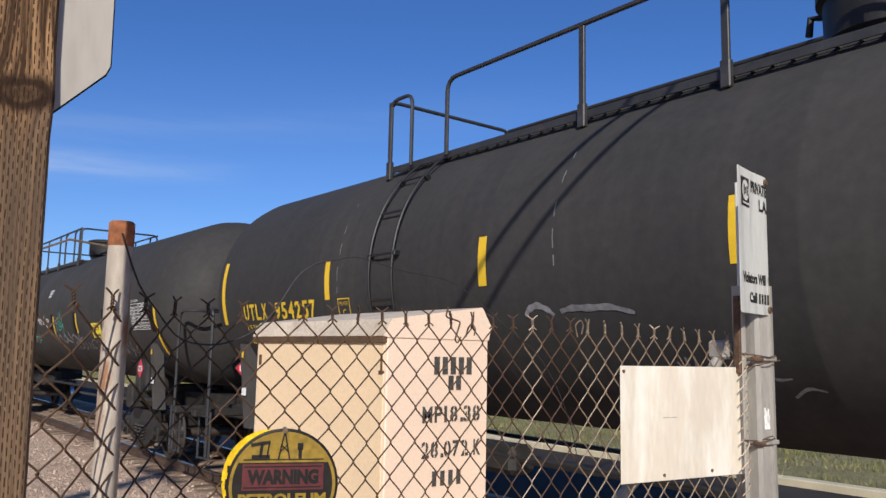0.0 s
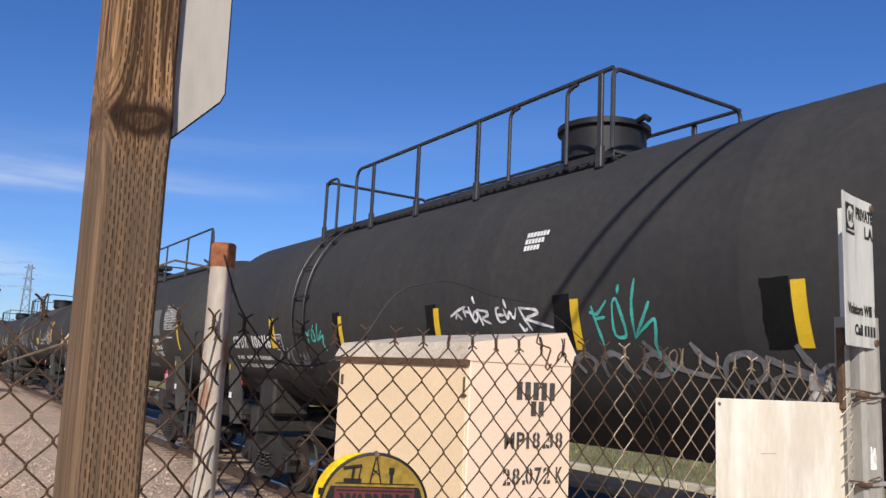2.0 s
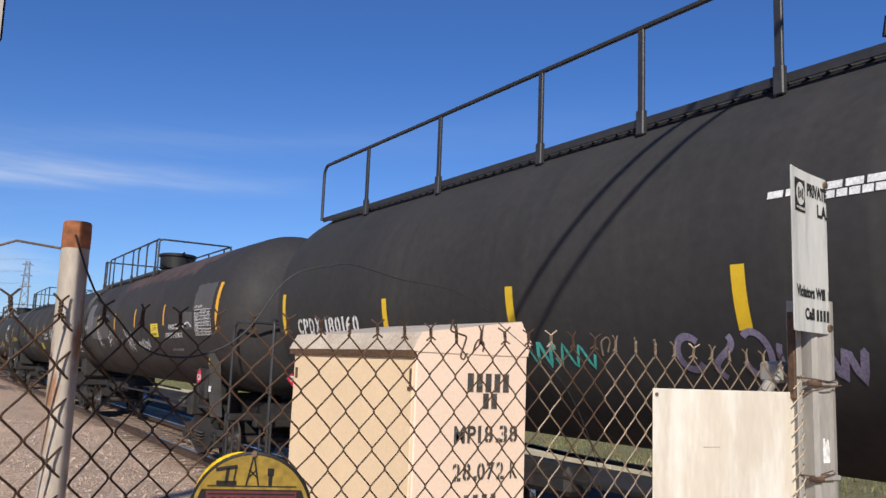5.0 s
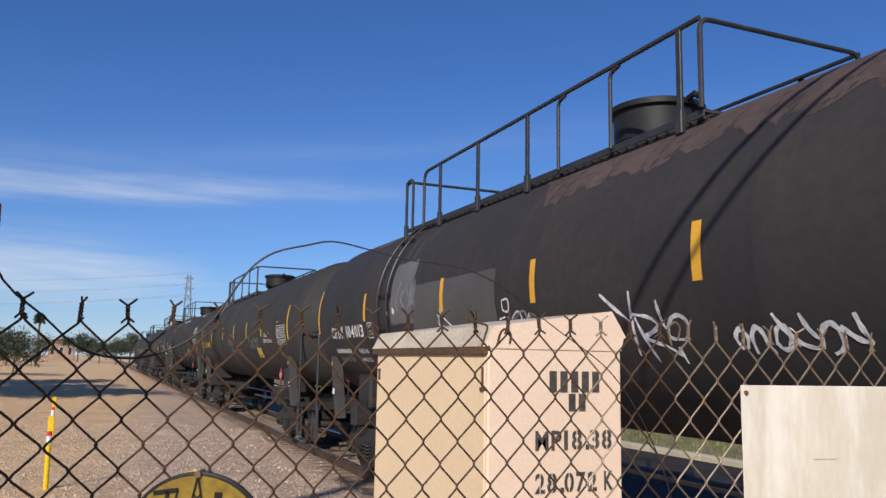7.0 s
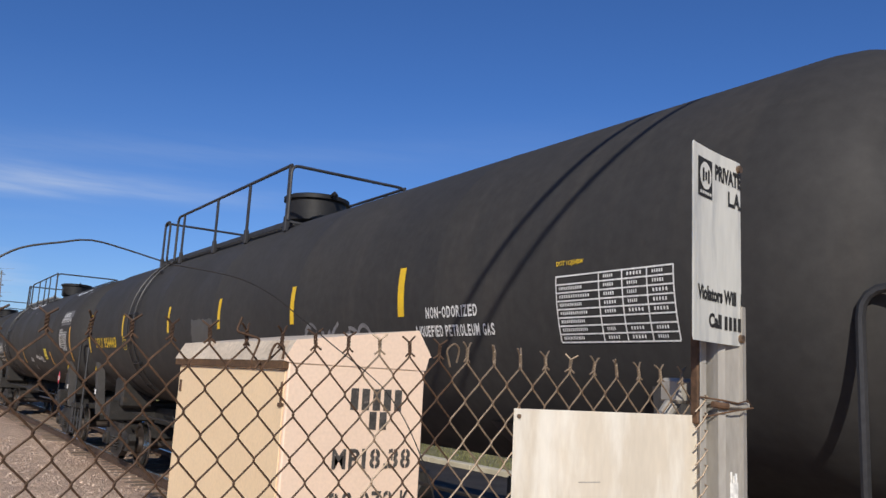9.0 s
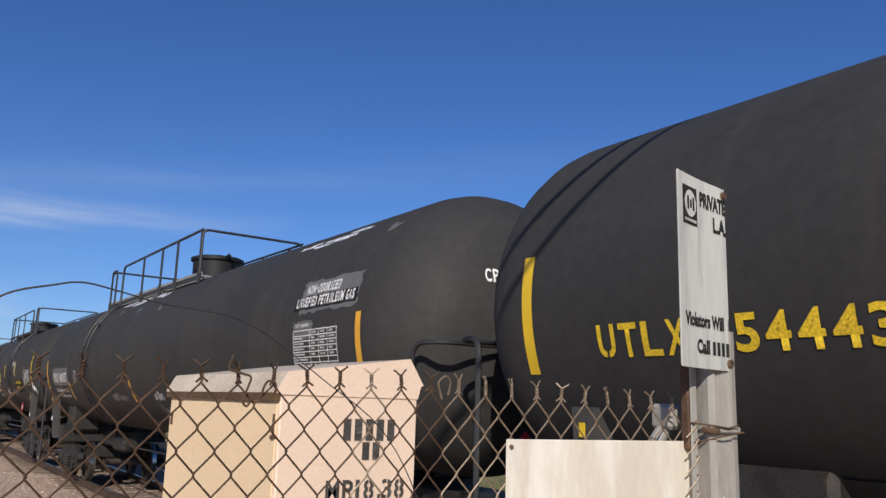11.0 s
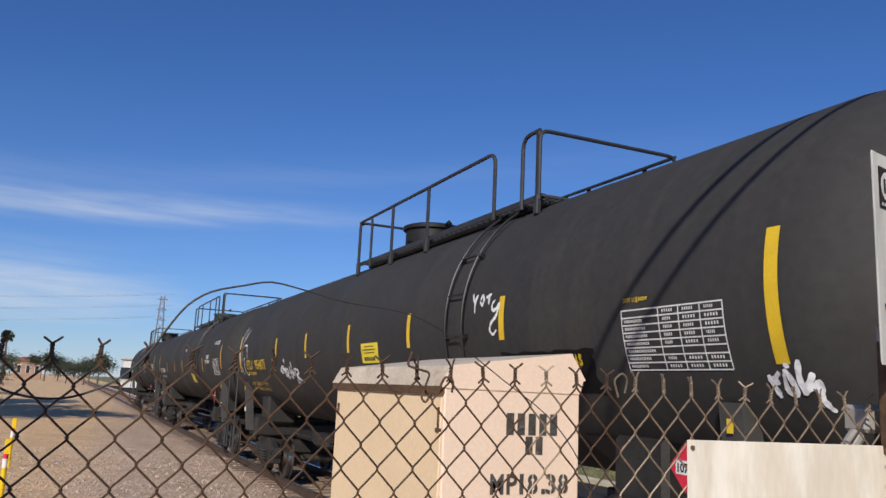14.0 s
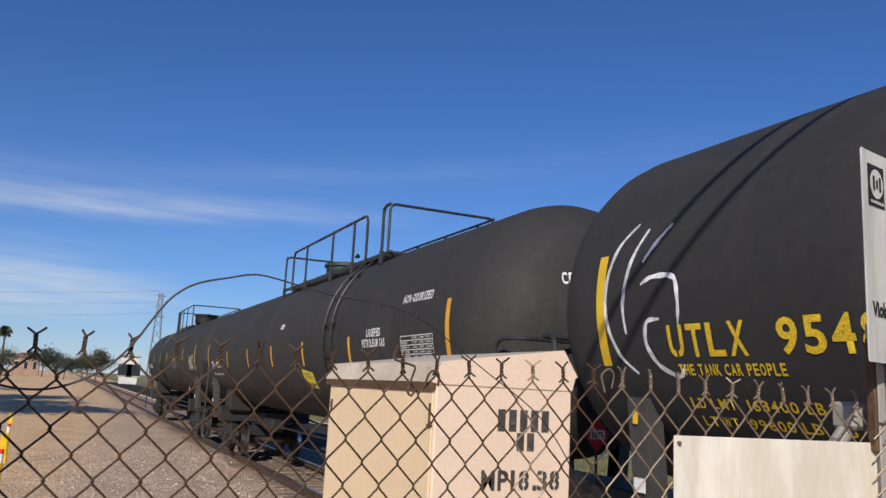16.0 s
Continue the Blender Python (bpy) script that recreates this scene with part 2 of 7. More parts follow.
GREEN_DOME = mat("green_dome_paint", (0.03, 0.055, 0.045), 0.5, vary=0.2)

BOX_CREAM = mat("cream_cabinet_paint", (0.83, 0.64, 0.49), 0.6, vary=0.05, scale=1.6, grain=0.05, grain_scale=70, second=(0.74, 0.55, 0.39), second_at=0.64, second_scale=1.5, bump=0.04)
# the body's cream made yellower: the light on the door's side, put into the colour
BOX_DOOR = mat("side_lit_cream_door_paint", (0.82, 0.62, 0.39), 0.6, vary=0.05, scale=1.6, grain=0.05, grain_scale=70, second=(0.74, 0.53, 0.30), second_at=0.64, second_scale=1.5, bump=0.04)
BOX_LID = mat("dusty_lid_metal", (0.52, 0.44, 0.34), 0.75, vary=0.2, scale=4, grain=0.15, second=(0.36, 0.22, 0.12), second_at=0.62, second_scale=3, bump=0.05)
BOX_GAP = mat("shaded_lip", (0.10, 0.055, 0.025), 0.8, vary=0.3)
STENCIL_BLACK = mat("worn_black_stencil", (0.06, 0.055, 0.05), 0.8, vary=0.35, scale=25, grain=0.3, grain_scale=90, second=(0.24, 0.20, 0.17), second_at=0.6, second_scale=26, bump=0.0)
WIRE = mat("weathered_fence_wire", (0.27, 0.205, 0.14), 0.5, metal=0.35, vary=0.35, scale=7, grain=0.25, grain_scale=120, second=(0.12, 0.075, 0.045), second_at=0.55, second_scale=5, bump=0.1)
WIRE_RUST = mat("rusted_fence_wire", (0.070, 0.038, 0.020), 0.75, metal=0.1, vary=0.35, scale=7, grain=0.3, grain_scale=120, second=(0.16, 0.09, 0.05), second_at=0.6, second_scale=6, bump=0.1)
CABLE = mat("black_cable", (0.02, 0.018, 0.018), 0.6, vary=0.2)
PIPE = mat("galvanised_pipe", (0.42, 0.365, 0.30), 0.65, metal=0.1, vary=0.15, scale=5, grain=0.12, second=(0.26, 0.13, 0.065), second_at=0.51, second_scale=17, stretch=(1, 1, 0.35))
PIPE_RUST = mat("rusted_pipe_top", (0.36, 0.13, 0.05), 0.85, vary=0.35, scale=20, grain=0.3)
POST_STEEL = mat("galvanised_post", (0.33, 0.31, 0.275), 0.65, metal=0.1, vary=0.12, scale=5, grain=0.1, second=(0.26, 0.24, 0.20), second_at=0.58, second_scale=6, stretch=(1, 1, 0.3))
RUST_DARK = mat("dark_rust", (0.10, 0.055, 0.03), 0.85, vary=0.4, scale=20)
PANEL = mat("faded_sign_paint", (0.67, 0.60, 0.485), 0.55, vary=0.08, scale=4, grain=0.05, second=(0.78, 0.735, 0.635), second_at=0.47, second_scale=7, stretch=(1, 1, 0.24), bump=0.03)
SIGN_WHITE = mat("sign_sheet", (0.62, 0.62, 0.57), 0.45, vary=0.07, scale=6, grain=0.05, second=(0.46, 0.47, 0.45), second_at=0.5, second_scale=9, stretch=(1, 1, 0.2), bump=0.03)
SIGN_BACK = mat("sign_back_aluminium", (0.40, 0.37, 0.325), 0.6, metal=0.0, vary=0.1, scale=5, grain=0.08, second=(0.46, 0.43, 0.385), second_at=0.55, second_scale=12, stretch=(1, 1, 0.2), bump=0.03)
SCREW = mat("screw_head", (0.22, 0.15, 0.10), 0.6, metal=0.6, vary=0.3, scale=60)
# the marker disc's yellow and red hold the shade on its face in their colour
SIGN_YELLOW_SHADED = mat("shaded_yellow_sign_enamel", (0.24, 0.155, 0.016), 0.4, vary=0.1, scale=8, bump=0.02)
SIGN_BLACK = mat("black_sign_enamel", (0.014, 0.012, 0.011), 0.5, spec=0.25, vary=0.2, bump=0.02)
SIGN_RED_SHADED = mat("shaded_red_sign_enamel", (0.10, 0.014, 0.016), 0.45, vary=0.15, bump=0.02)
PLASTIC_YELLOW = mat("yellow_plastic", (0.80, 0.52, 0.01), 0.4, vary=0.08, bump=0.02)
WHITE_BAND = mat("white_band", (0.75, 0.74, 0.7), 0.5, vary=0.1)
RAIL_STEEL = mat("rusty_rail", (0.085, 0.052, 0.035), 0.7, metal=0.2, vary=0.3, scale=5)
RAIL_TOP = mat("rail_head", (0.45, 0.43, 0.40), 0.3, metal=1.0, vary=0.15)
SLEEPER = mat("grey_sleeper_timber", (0.17, 0.125, 0.09), 0.9, vary=0.35, scale=3, grain=0.4, grain_scale=30, stretch=(0.25, 1, 1), random_by_object=0.3, bump=0.4)
STONE = mat("ballast_stone", (0.46, 0.345, 0.265), 0.9, vary=0.35, scale=5, grain=0.3, grain_scale=30)
CONCRETE = mat("pale_concrete", (0.52, 0.46, 0.33), 0.85, vary=0.15, scale=1.5, grain=0.15, second=(0.36, 0.33, 0.22), second_at=0.6)
STUCCO_WHITE = mat("white_stucco", (0.72, 0.70, 0.66), 0.85, vary=0.08, scale=0.5)
STUCCO_TAN = mat("tan_stucco", (0.36, 0.235, 0.165), 0.85, vary=0.12, scale=0.5)
ROOF_TILE = mat("clay_roof", (0.30, 0.14, 0.09), 0.85, vary=0.25, scale=3)
GLASS_DARK = mat("dark_window", (0.03, 0.035, 0.04), 0.15, vary=0.1, bump=0.0)
BARK = mat("bark", (0.13, 0.09, 0.06), 0.9, vary=0.35, scale=6, bump=0.5)
LEAF = mat("foliage", (0.042, 0.052, 0.024), 0.7, vary=0.4, scale=1.5, grain=0.3, grain_scale=12, bump=0.0)
LEAF_OLIVE = mat("dry_foliage", (0.075, 0.08, 0.038), 0.7, vary=0.4, scale=1.5, grain=0.3, grain_scale=12, bump=0.0)
TOWER_STEEL = mat("pylon_steel", (0.20, 0.20, 0.21), 0.6, metal=0.3, vary=0.1)


def wood_material():
    """Pressure-treated timber: long grain that bends round a knot, rows of short incisions, brown weathering."""
    m = bpy.data.materials.new("incised_timber")
    m.use_nodes = True
    n, l = m.node_tree.nodes, m.node_tree.links
    bsdf = n["Principled BSDF"]
    bsdf.inputs["Roughness"].default_value = 0.8
    bsdf.inputs["Specular IOR Level"].default_value = 0.2
    tc, sep = n.new("ShaderNodeTexCoord"), n.new("ShaderNodeSeparateXYZ")
    l.new(tc.outputs["Object"], sep.inputs["Vector"])
    X, Y, Z = sep.outputs["X"], sep.outputs["Y"], sep.outputs["Z"]

    def op(kind, *args):
        node = n.new("ShaderNodeMath")
        node.operation = kind
        for k, v in enumerate(args):
            if isinstance(v, (int, float)):
                node.inputs[k].default_value = v
            else:
                l.new(v, node.inputs[k])
        return node.outputs["Value"]

    def noise_tex(x, y, z, detail=5, distortion=0.0):
        c, t = n.new("ShaderNodeCombineXYZ"), n.new("ShaderNodeTexNoise")
        for k, v in enumerate((x, y, z)):
            l.new(v, c.inputs[k])
        t.inputs["Scale"].default_value, t.inputs["Detail"].default_value, t.inputs["Distortion"].default_value = 1.0, detail, distortion
        l.new(c.outputs["Vector"], t.inputs["Vector"])
        return t.outputs["Fac"]

    def span(v, a, b, c, d):
        r = n.new("ShaderNodeMapRange")
        for key, q in zip(("From Min", "From Max", "To Min", "To Max"), (a, b, c, d)):
            r.inputs[key].default_value = q
        l.new(v, r.inputs["Value"])
        return r.outputs["Result"]

    up = op("SUBTRACT", Z, 1.776)
    bend = op("EXPONENT", op("MULTIPLY", op("POWER", op("DIVIDE", op("ABSOLUTE", up), 0.055), 1.3), -1.0))
    across = op("MULTIPLY", op("SUBTRACT", X, 0.006), op("SUBTRACT", 1.0, op("MULTIPLY", bend, 0.55)))
    grain = noise_tex(op("MULTIPLY", across, 230.0), op("MULTIPLY", Y, 230.0), op("MULTIPLY", Z, 6.0), 4, 0.5)
    rings = noise_tex(op("MULTIPLY", across, 95.0), op("MULTIPLY", Y, 95.0), op("MULTIPLY", Z, 3.2), 2, 0.9)
    blotch = noise_tex(op("MULTIPLY", X, 22.0), op("MULTIPLY", Y, 22.0), op("MULTIPLY", Z, 6.0), 4)
    tone = op("ADD", op("MULTIPLY", span(grain, 0.3, 0.7, 0.0, 1.0), 0.68), op("MULTIPLY", span(rings, 0.36, 0.64, 0.0, 1.0), 0.32))
    ramp = n.new("ShaderNodeValToRGB")
    e = ramp.color_ramp.elements
    e[0].position, e[0].color = 0.28, (0.060, 0.032, 0.016, 1)
    e[1].position, e[1].color = 0.78, (0.37, 0.215, 0.105, 1)
    l.new(tone, ramp.inputs["Fac"])
    grey = n.new("ShaderNodeMix")                      # the lower part has weathered to a greyer brown
    grey.data_type = "RGBA"
    grey.inputs["B"].default_value = (0.135, 0.092, 0.060, 1)
    l.new(op("MULTIPLY", span(op("ADD", up, op("MULTIPLY", op("SUBTRACT", blotch, 0.5), 0.3)), 0.02, -0.08, 0.0, 1.0), 0.74), grey.inputs["Factor"])
    l.new(ramp.outputs["Color"], grey.inputs["A"])
    # incisions: short upright slits in staggered rows on the broad face
    wob = op("MULTIPLY", op("SUBTRACT", blotch, 0.5), 0.004)
    cell = op("DIVIDE", op("ADD", op("ADD", X, Y), op("ADD", wob, 0.2)), 0.0056)
    row = op("FLOOR", cell)
    off = op("ABSOLUTE", op("SUBTRACT", op("FRACT", cell), 0.5))
    rise = op("FRACT", op("ADD", op("DIVIDE", op("ADD", Z, op("MULTIPLY", blotch, 0.03)), 0.019), op("MULTIPLY", row, 0.387)))
    slit = op("MULTIPLY", op("LESS_THAN", off, 0.15), op("LESS_THAN", rise, op("MULTIPLY", grain, 1.15)))
    slit = op("MULTIPLY", slit, span(X, -0.037, -0.030, 0.0, 1.0))
    slit = op("MULTIPLY", slit, span(grain, 0.35, 0.5, 0.35, 0.95))
    cut = n.new("ShaderNodeMix")
    cut.data_type = "RGBA"
    cut.inputs["B"].default_value = (0.035, 0.020, 0.011, 1)
    l.new(slit, cut.inputs["Factor"])
    l.new(grey.outputs["Result"], cut.inputs["A"])
    # an oval knot with a dark resinous rim
    wx = op("ADD", X, op("MULTIPLY", op("SUBTRACT", rings, 0.5), 0.022))
    kx = op("DIVIDE", op("SUBTRACT", wx, 0.006), 0.034)
    kz = op("DIVIDE", op("ADD", up, op("MULTIPLY", op("SUBTRACT", blotch, 0.5), 0.024)), 0.0165)
    kr = op("SQRT", op("ADD", op("MULTIPLY", kx, kx), op("MULTIPLY", kz, kz)))
    knot = n.new("ShaderNodeValToRGB")
    ke = knot.color_ramp.elements
    ke[0].position, ke[0].color = 0.0, (0.66, 0.66, 0.66, 1)
    ke[1].position, ke[1].color = 0.96, (0.0, 0.0, 0.0, 1)
    for pos, v in ((0.12, 0.82), (0.30, 0.68), (0.42, 0.96), (0.60, 0.93), (0.78, 0.45)):
        el = ke.new(pos)
        el.color = (v, v, v, 1)
    l.new(op("MULTIPLY", kr, 0.5), knot.inputs["Fac"])
    kmix = n.new("ShaderNodeMix")
    kmix.data_type = "RGBA"
    kmix.inputs["B"].default_value = (0.026, 0.013, 0.007, 1)
    l.new(knot.outputs["Color"], kmix.inputs["Factor"])
    l.new(cut.outputs["Result"], kmix.inputs["A"])
    l.new(kmix.outputs["Result"], bsdf.inputs["Base Color"])
    bump = n.new("ShaderNodeBump")
    bump.inputs["Strength"].default_value, bump.inputs["Distance"].default_value = 0.6, 0.003
    l.new(op("SUBTRACT", tone, op("MULTIPLY", slit, 1.2)), bump.inputs["Height"])
    l.new(bump.outputs["Normal"], bsdf.inputs["Normal"])
    return m


def ground_material():
    """Dry sandy ground that turns to grey-brown gravel beside the track."""
    m = bpy.data.materials.new("dry_ground")
    m.use_nodes = True
    n, l = m.node_tree.nodes, m.node_tree.links
    bsdf = n["Principled BSDF"]
    bsdf.inputs["Roughness"].default_value = 0.95
    bsdf.inputs["Specular IOR Level"].default_value = 0.15
    tc = n.new("ShaderNodeTexCoord")
    sep = n.new("ShaderNodeSeparateXYZ")
    l.new(tc.outputs["Object"], sep.inputs["Vector"])

    def noise_at(scale, detail=6, rough=0.6):
        t = n.new("ShaderNodeTexNoise")
        t.inputs["Scale"].default_value, t.inputs["Detail"].default_value, t.inputs["Roughness"].default_value = scale, detail, rough
        l.new(tc.outputs["Object"], t.inputs["Vector"])
        return t.outputs["Fac"]

    edge = n.new("ShaderNodeMath")                     # gravel from about x = 2 eastwards, with an uneven edge
    edge.operation = "MULTIPLY_ADD"
    edge.inputs[1].default_value, edge.inputs[2].default_value = 3.0, -1.5
    l.new(noise_at(0.35), edge.inputs[0])
    add = n.new("ShaderNodeMath")
    add.operation = "ADD"
    slant = n.new("ShaderNodeMath")                    # the gravel's edge runs slightly away from the track
    slant.operation = "MULTIPLY_ADD"
    slant.inputs[1].default_value, slant.inputs[2].default_value = -0.07, 0.9
    l.new(sep.outputs["Y"], slant.inputs[0])
    over = n.new("ShaderNodeMath")
    over.operation = "ADD"
    l.new(sep.outputs["X"], over.inputs[0])
    l.new(slant.outputs["Value"], over.inputs[1])
    l.new(over.outputs["Value"], add.inputs[0])
    l.new(edge.outputs["Value"], add.inputs[1])
    side = n.new("ShaderNodeMapRange")
    side.inputs["From Min"].default_value, side.inputs["From Max"].default_value = 0.2, 2.2
    l.new(add.outputs["Value"], side.inputs["Value"])
    mix = n.new("ShaderNodeMix")
    mix.data_type = "RGBA"
    mix.inputs["A"].default_value, mix.inputs["B"].default_value = (0.70, 0.47, 0.265, 1), (0.56, 0.405, 0.295, 1)
    l.new(side.outputs["Result"], mix.inputs["Factor"])
    east = n.new("ShaderNodeMapRange")                 # dry grass beyond the track
    east.inputs["From Min"].default_value, east.inputs["From Max"].default_value = 14.0, 14.8
    l.new(sep.outputs["X"], east.inputs["Value"])
    mix2 = n.new("ShaderNodeMix")
    mix2.data_type = "RGBA"
    mix2.inputs["B"].default_value = (0.22, 0.20, 0.10, 1)
    l.new(east.outputs["Result"], mix2.inputs["Factor"])
    l.new(mix.outputs["Result"], mix2.inputs["A"])
    bed = n.new("ShaderNodeMath")                      # red-brown earth and ballast of the track bed
    bed.operation = "MULTIPLY_ADD"
    bed.inputs[1].default_value = 1.6
    l.new(noise_at(0.8), bed.inputs[0])
    l.new(sep.outputs["X"], bed.inputs[2])
    bed_in = n.new("ShaderNodeMapRange")
    bed_in.inputs["From Min"].default_value, bed_in.inputs["From Max"].default_value = 5.6, 6.9
    l.new(bed.outputs["Value"], bed_in.inputs["Value"])
    bed_out = n.new("ShaderNodeMapRange")
    bed_out.inputs["From Min"].default_value, bed_out.inputs["From Max"].default_value = 9.4, 10.2
    bed_out.inputs["To Min"].default_value, bed_out.inputs["To Max"].default_value = 1.0, 0.0
    l.new(bed.outputs["Value"], bed_out.inputs["Value"])
    bed_fac = n.new("ShaderNodeMath")
    bed_fac.operation = "MULTIPLY"
    l.new(bed_in.outputs["Result"], bed_fac.inputs[0])
    l.new(bed_out.outputs["Result"], bed_fac.inputs[1])
    mix3 = n.new("ShaderNodeMix")
    mix3.data_type = "RGBA"
    mix3.inputs["B"].default_value = (0.32, 0.205, 0.145, 1)
    l.new(bed_fac.outputs["Value"], mix3.inputs["Factor"])
    l.new(mix2.outputs["Result"], mix3.inputs["A"])
    shade = n.new("ShaderNodeMath")
    shade.operation = "MULTIPLY"
    for k, (sc, lo, hi) in enumerate(((1.2, 0.80, 1.20), (17.0, 0.38, 1.62))):
        mr = n.new("ShaderNodeMapRange")
        mr.inputs["From Min"].default_value, mr.inputs["From Max"].default_value = 0.3, 0.7
        mr.inputs["To Min"].default_value, mr.inputs["To Max"].default_value = lo, hi
        l.new(noise_at(sc, 8, 0.7), mr.inputs["Value"])
        l.new(mr.outputs["Result"], shade.inputs[k])
    fin = n.new("ShaderNodeVectorMath")
    fin.operation = "SCALE"
    l.new(mix3.outputs["Result"], fin.inputs[0])
    l.new(shade.outputs["Value"], fin.inputs["Scale"])
    l.new(fin.outputs["Vector"], bsdf.inputs["Base Color"])
    bump = n.new("ShaderNodeBump")
    bump.inputs["Strength"].default_value, bump.inputs["Distance"].default_value = 0.9, 0.04
    l.new(noise_at(22.0, 8, 0.7), bump.inputs["Height"])
    l.new(bump.outputs["Normal"], bsdf.inputs["Normal"])
    return m


WOOD = wood_material()
GROUND = ground_material()
GRASS = mat("verge_grass", (0.15, 0.155, 0.05), 0.8, vary=0.35, scale=0.8, grain=0.3, grain_scale=14, second=(0.25, 0.22, 0.10), second_at=0.5, second_scale=1.5, bump=0.0)
ASPHALT = mat("asphalt", (0.040, 0.036, 0.034), 0.95, spec=0.1, vary=0.2, scale=1.0, grain=0.3, grain_scale=60)


# ---- mesh tools ----
def mesh_of(bm, material, smooth=False):
    me = bpy.data.meshes.new("mesh")
    bm.normal_update()
    bm.to_mesh(me)
    bm.free()
    me.materials.append(material)
    if smooth:
        for p in me.polygons:
            p.use_smooth = True
        me.set_sharp_from_angle(angle=radians(38))
    return me


def part(name, bm, material, parent, label="", smooth=False):
    """One mesh object under a thing or under a part; bm may be a bmesh or a mesh that is shared."""
    me = bm if isinstance(bm, bpy.types.Mesh) else mesh_of(bm, material, smooth)
    ob = new(name, me)
    ob.parent = parent
    if label:
        tagged(ob, label)
    return ob


def thing(name, label, category, m=None, group="", kind=""):
    ob = new(name)
    ob.empty_display_size = 0.1
    if m is not None:
        ob.matrix_basis = m
    return tagged(ob, label, category, group, kind)


def add_box(bm, x0, x1, y0, y1, z0, z1, bevel=0.0, m=None):
    """A box with softened edges, added to bm."""
    made = bmesh.ops.create_cube(bm, size=1.0, matrix=Matrix.Translation(((x0 + x1) / 2, (y0 + y1) / 2, (z0 + z1) / 2)) @ Matrix.Diagonal((x1 - x0, y1 - y0, z1 - z0, 1)))
    vs = made["verts"]
    if bevel:
        es = list({e for v in vs for e in v.link_edges})
        out = bmesh.ops.bevel(bm, geom=es, offset=bevel, segments=1, affect="EDGES")
        vs = list({v for f in out["faces"] for v in f.verts} | {v for v in vs if v.is_valid})
    if m is not None:
        bmesh.ops.transform(bm, matrix=m, verts=vs)
    return bm


def box_bm(*a, bevel=0.0, m=None):
    return add_box(bmesh.new(), *a, bevel=bevel, m=m)


def add_tube(bm, pts, r, sides=8, closed_ends=True):
    """A round bar along a polyline, added to bm."""
    pts = [Vector(p) for p in pts]
    rings, side_dir = [], None
    for i, p in enumerate(pts):
        a, b = pts[max(i - 1, 0)], pts[min(i + 1, len(pts) - 1)]
        t = (b - a).normalized()
        if side_dir is None:
            side_dir = t.orthogonal().normalized()
        side_dir = (side_dir - t * side_dir.dot(t))
        side_dir = side_dir.normalized() if side_dir.length > 1e-6 else t.orthogonal().normalized()
        up = t.cross(side_dir)
        rr = r[i] if isinstance(r, (list, tuple)) else r
        rings.append([bm.verts.new(p + (side_dir * math.cos(k * math.tau / sides) + up * math.sin(k * math.tau / sides)) * rr) for k in range(sides)])
    for r0, r1 in zip(rings, rings[1:]):
        for k in range(sides):
            bm.faces.new((r0[k], r0[(k + 1) % sides], r1[(k + 1) % sides], r1[k]))
    if closed_ends:
        bm.faces.new(rings[0][::-1])
        bm.faces.new(rings[-1])
    return bm


def tube_bm(pts, r, sides=8):
    return add_tube(bmesh.new(), pts, r, sides)


def add_lathe(bm, profile, segs=24, axis="z", at=(0, 0, 0)):
    """A turned solid from (radius, along) pairs, about the z, y or x axis."""
    rings = []
    for r, h in profile:
        ring = []
        for k in range(segs):
            a = k * math.tau / segs
            c, s = r * math.cos(a), r * math.sin(a)
            p = {"z": (c, s, h), "y": (c, h, s), "x": (h, c, s)}[axis]
            ring.append(bm.verts.new(Vector(p) + Vector(at)))
        rings.append(ring)
    for r0, r1 in zip(rings, rings[1:]):
        for k in range(segs):
            bm.faces.new((r0[k], r0[(k + 1) % segs], r1[(k + 1) % segs], r1[k]))
    for ring in (rings[0], rings[-1]):
        bm.faces.new(ring)
    bmesh.ops.recalc_face_normals(bm, faces=bm.faces)
    return bm


def round_path(pts, radius=0.12, steps=4):
    """A polyline with its corners rounded."""
    pts = [Vector(p) for p in pts]
    out = [pts[0]]
    for a, b, c in zip(pts, pts[1:], pts[2:]):
        d0, d1 = (a - b), (c - b)
        r = min(radius, d0.length * 0.45, d1.length * 0.45)
        p0, p1 = b + d0.normalized() * r, b + d1.normalized() * r
        for k in range(steps + 1):
            f = k / steps
            out.append(p0 * (1 - f) ** 2 + b * 2 * f * (1 - f) + p1 * f * f)
    out.append(pts[-1])
    return out


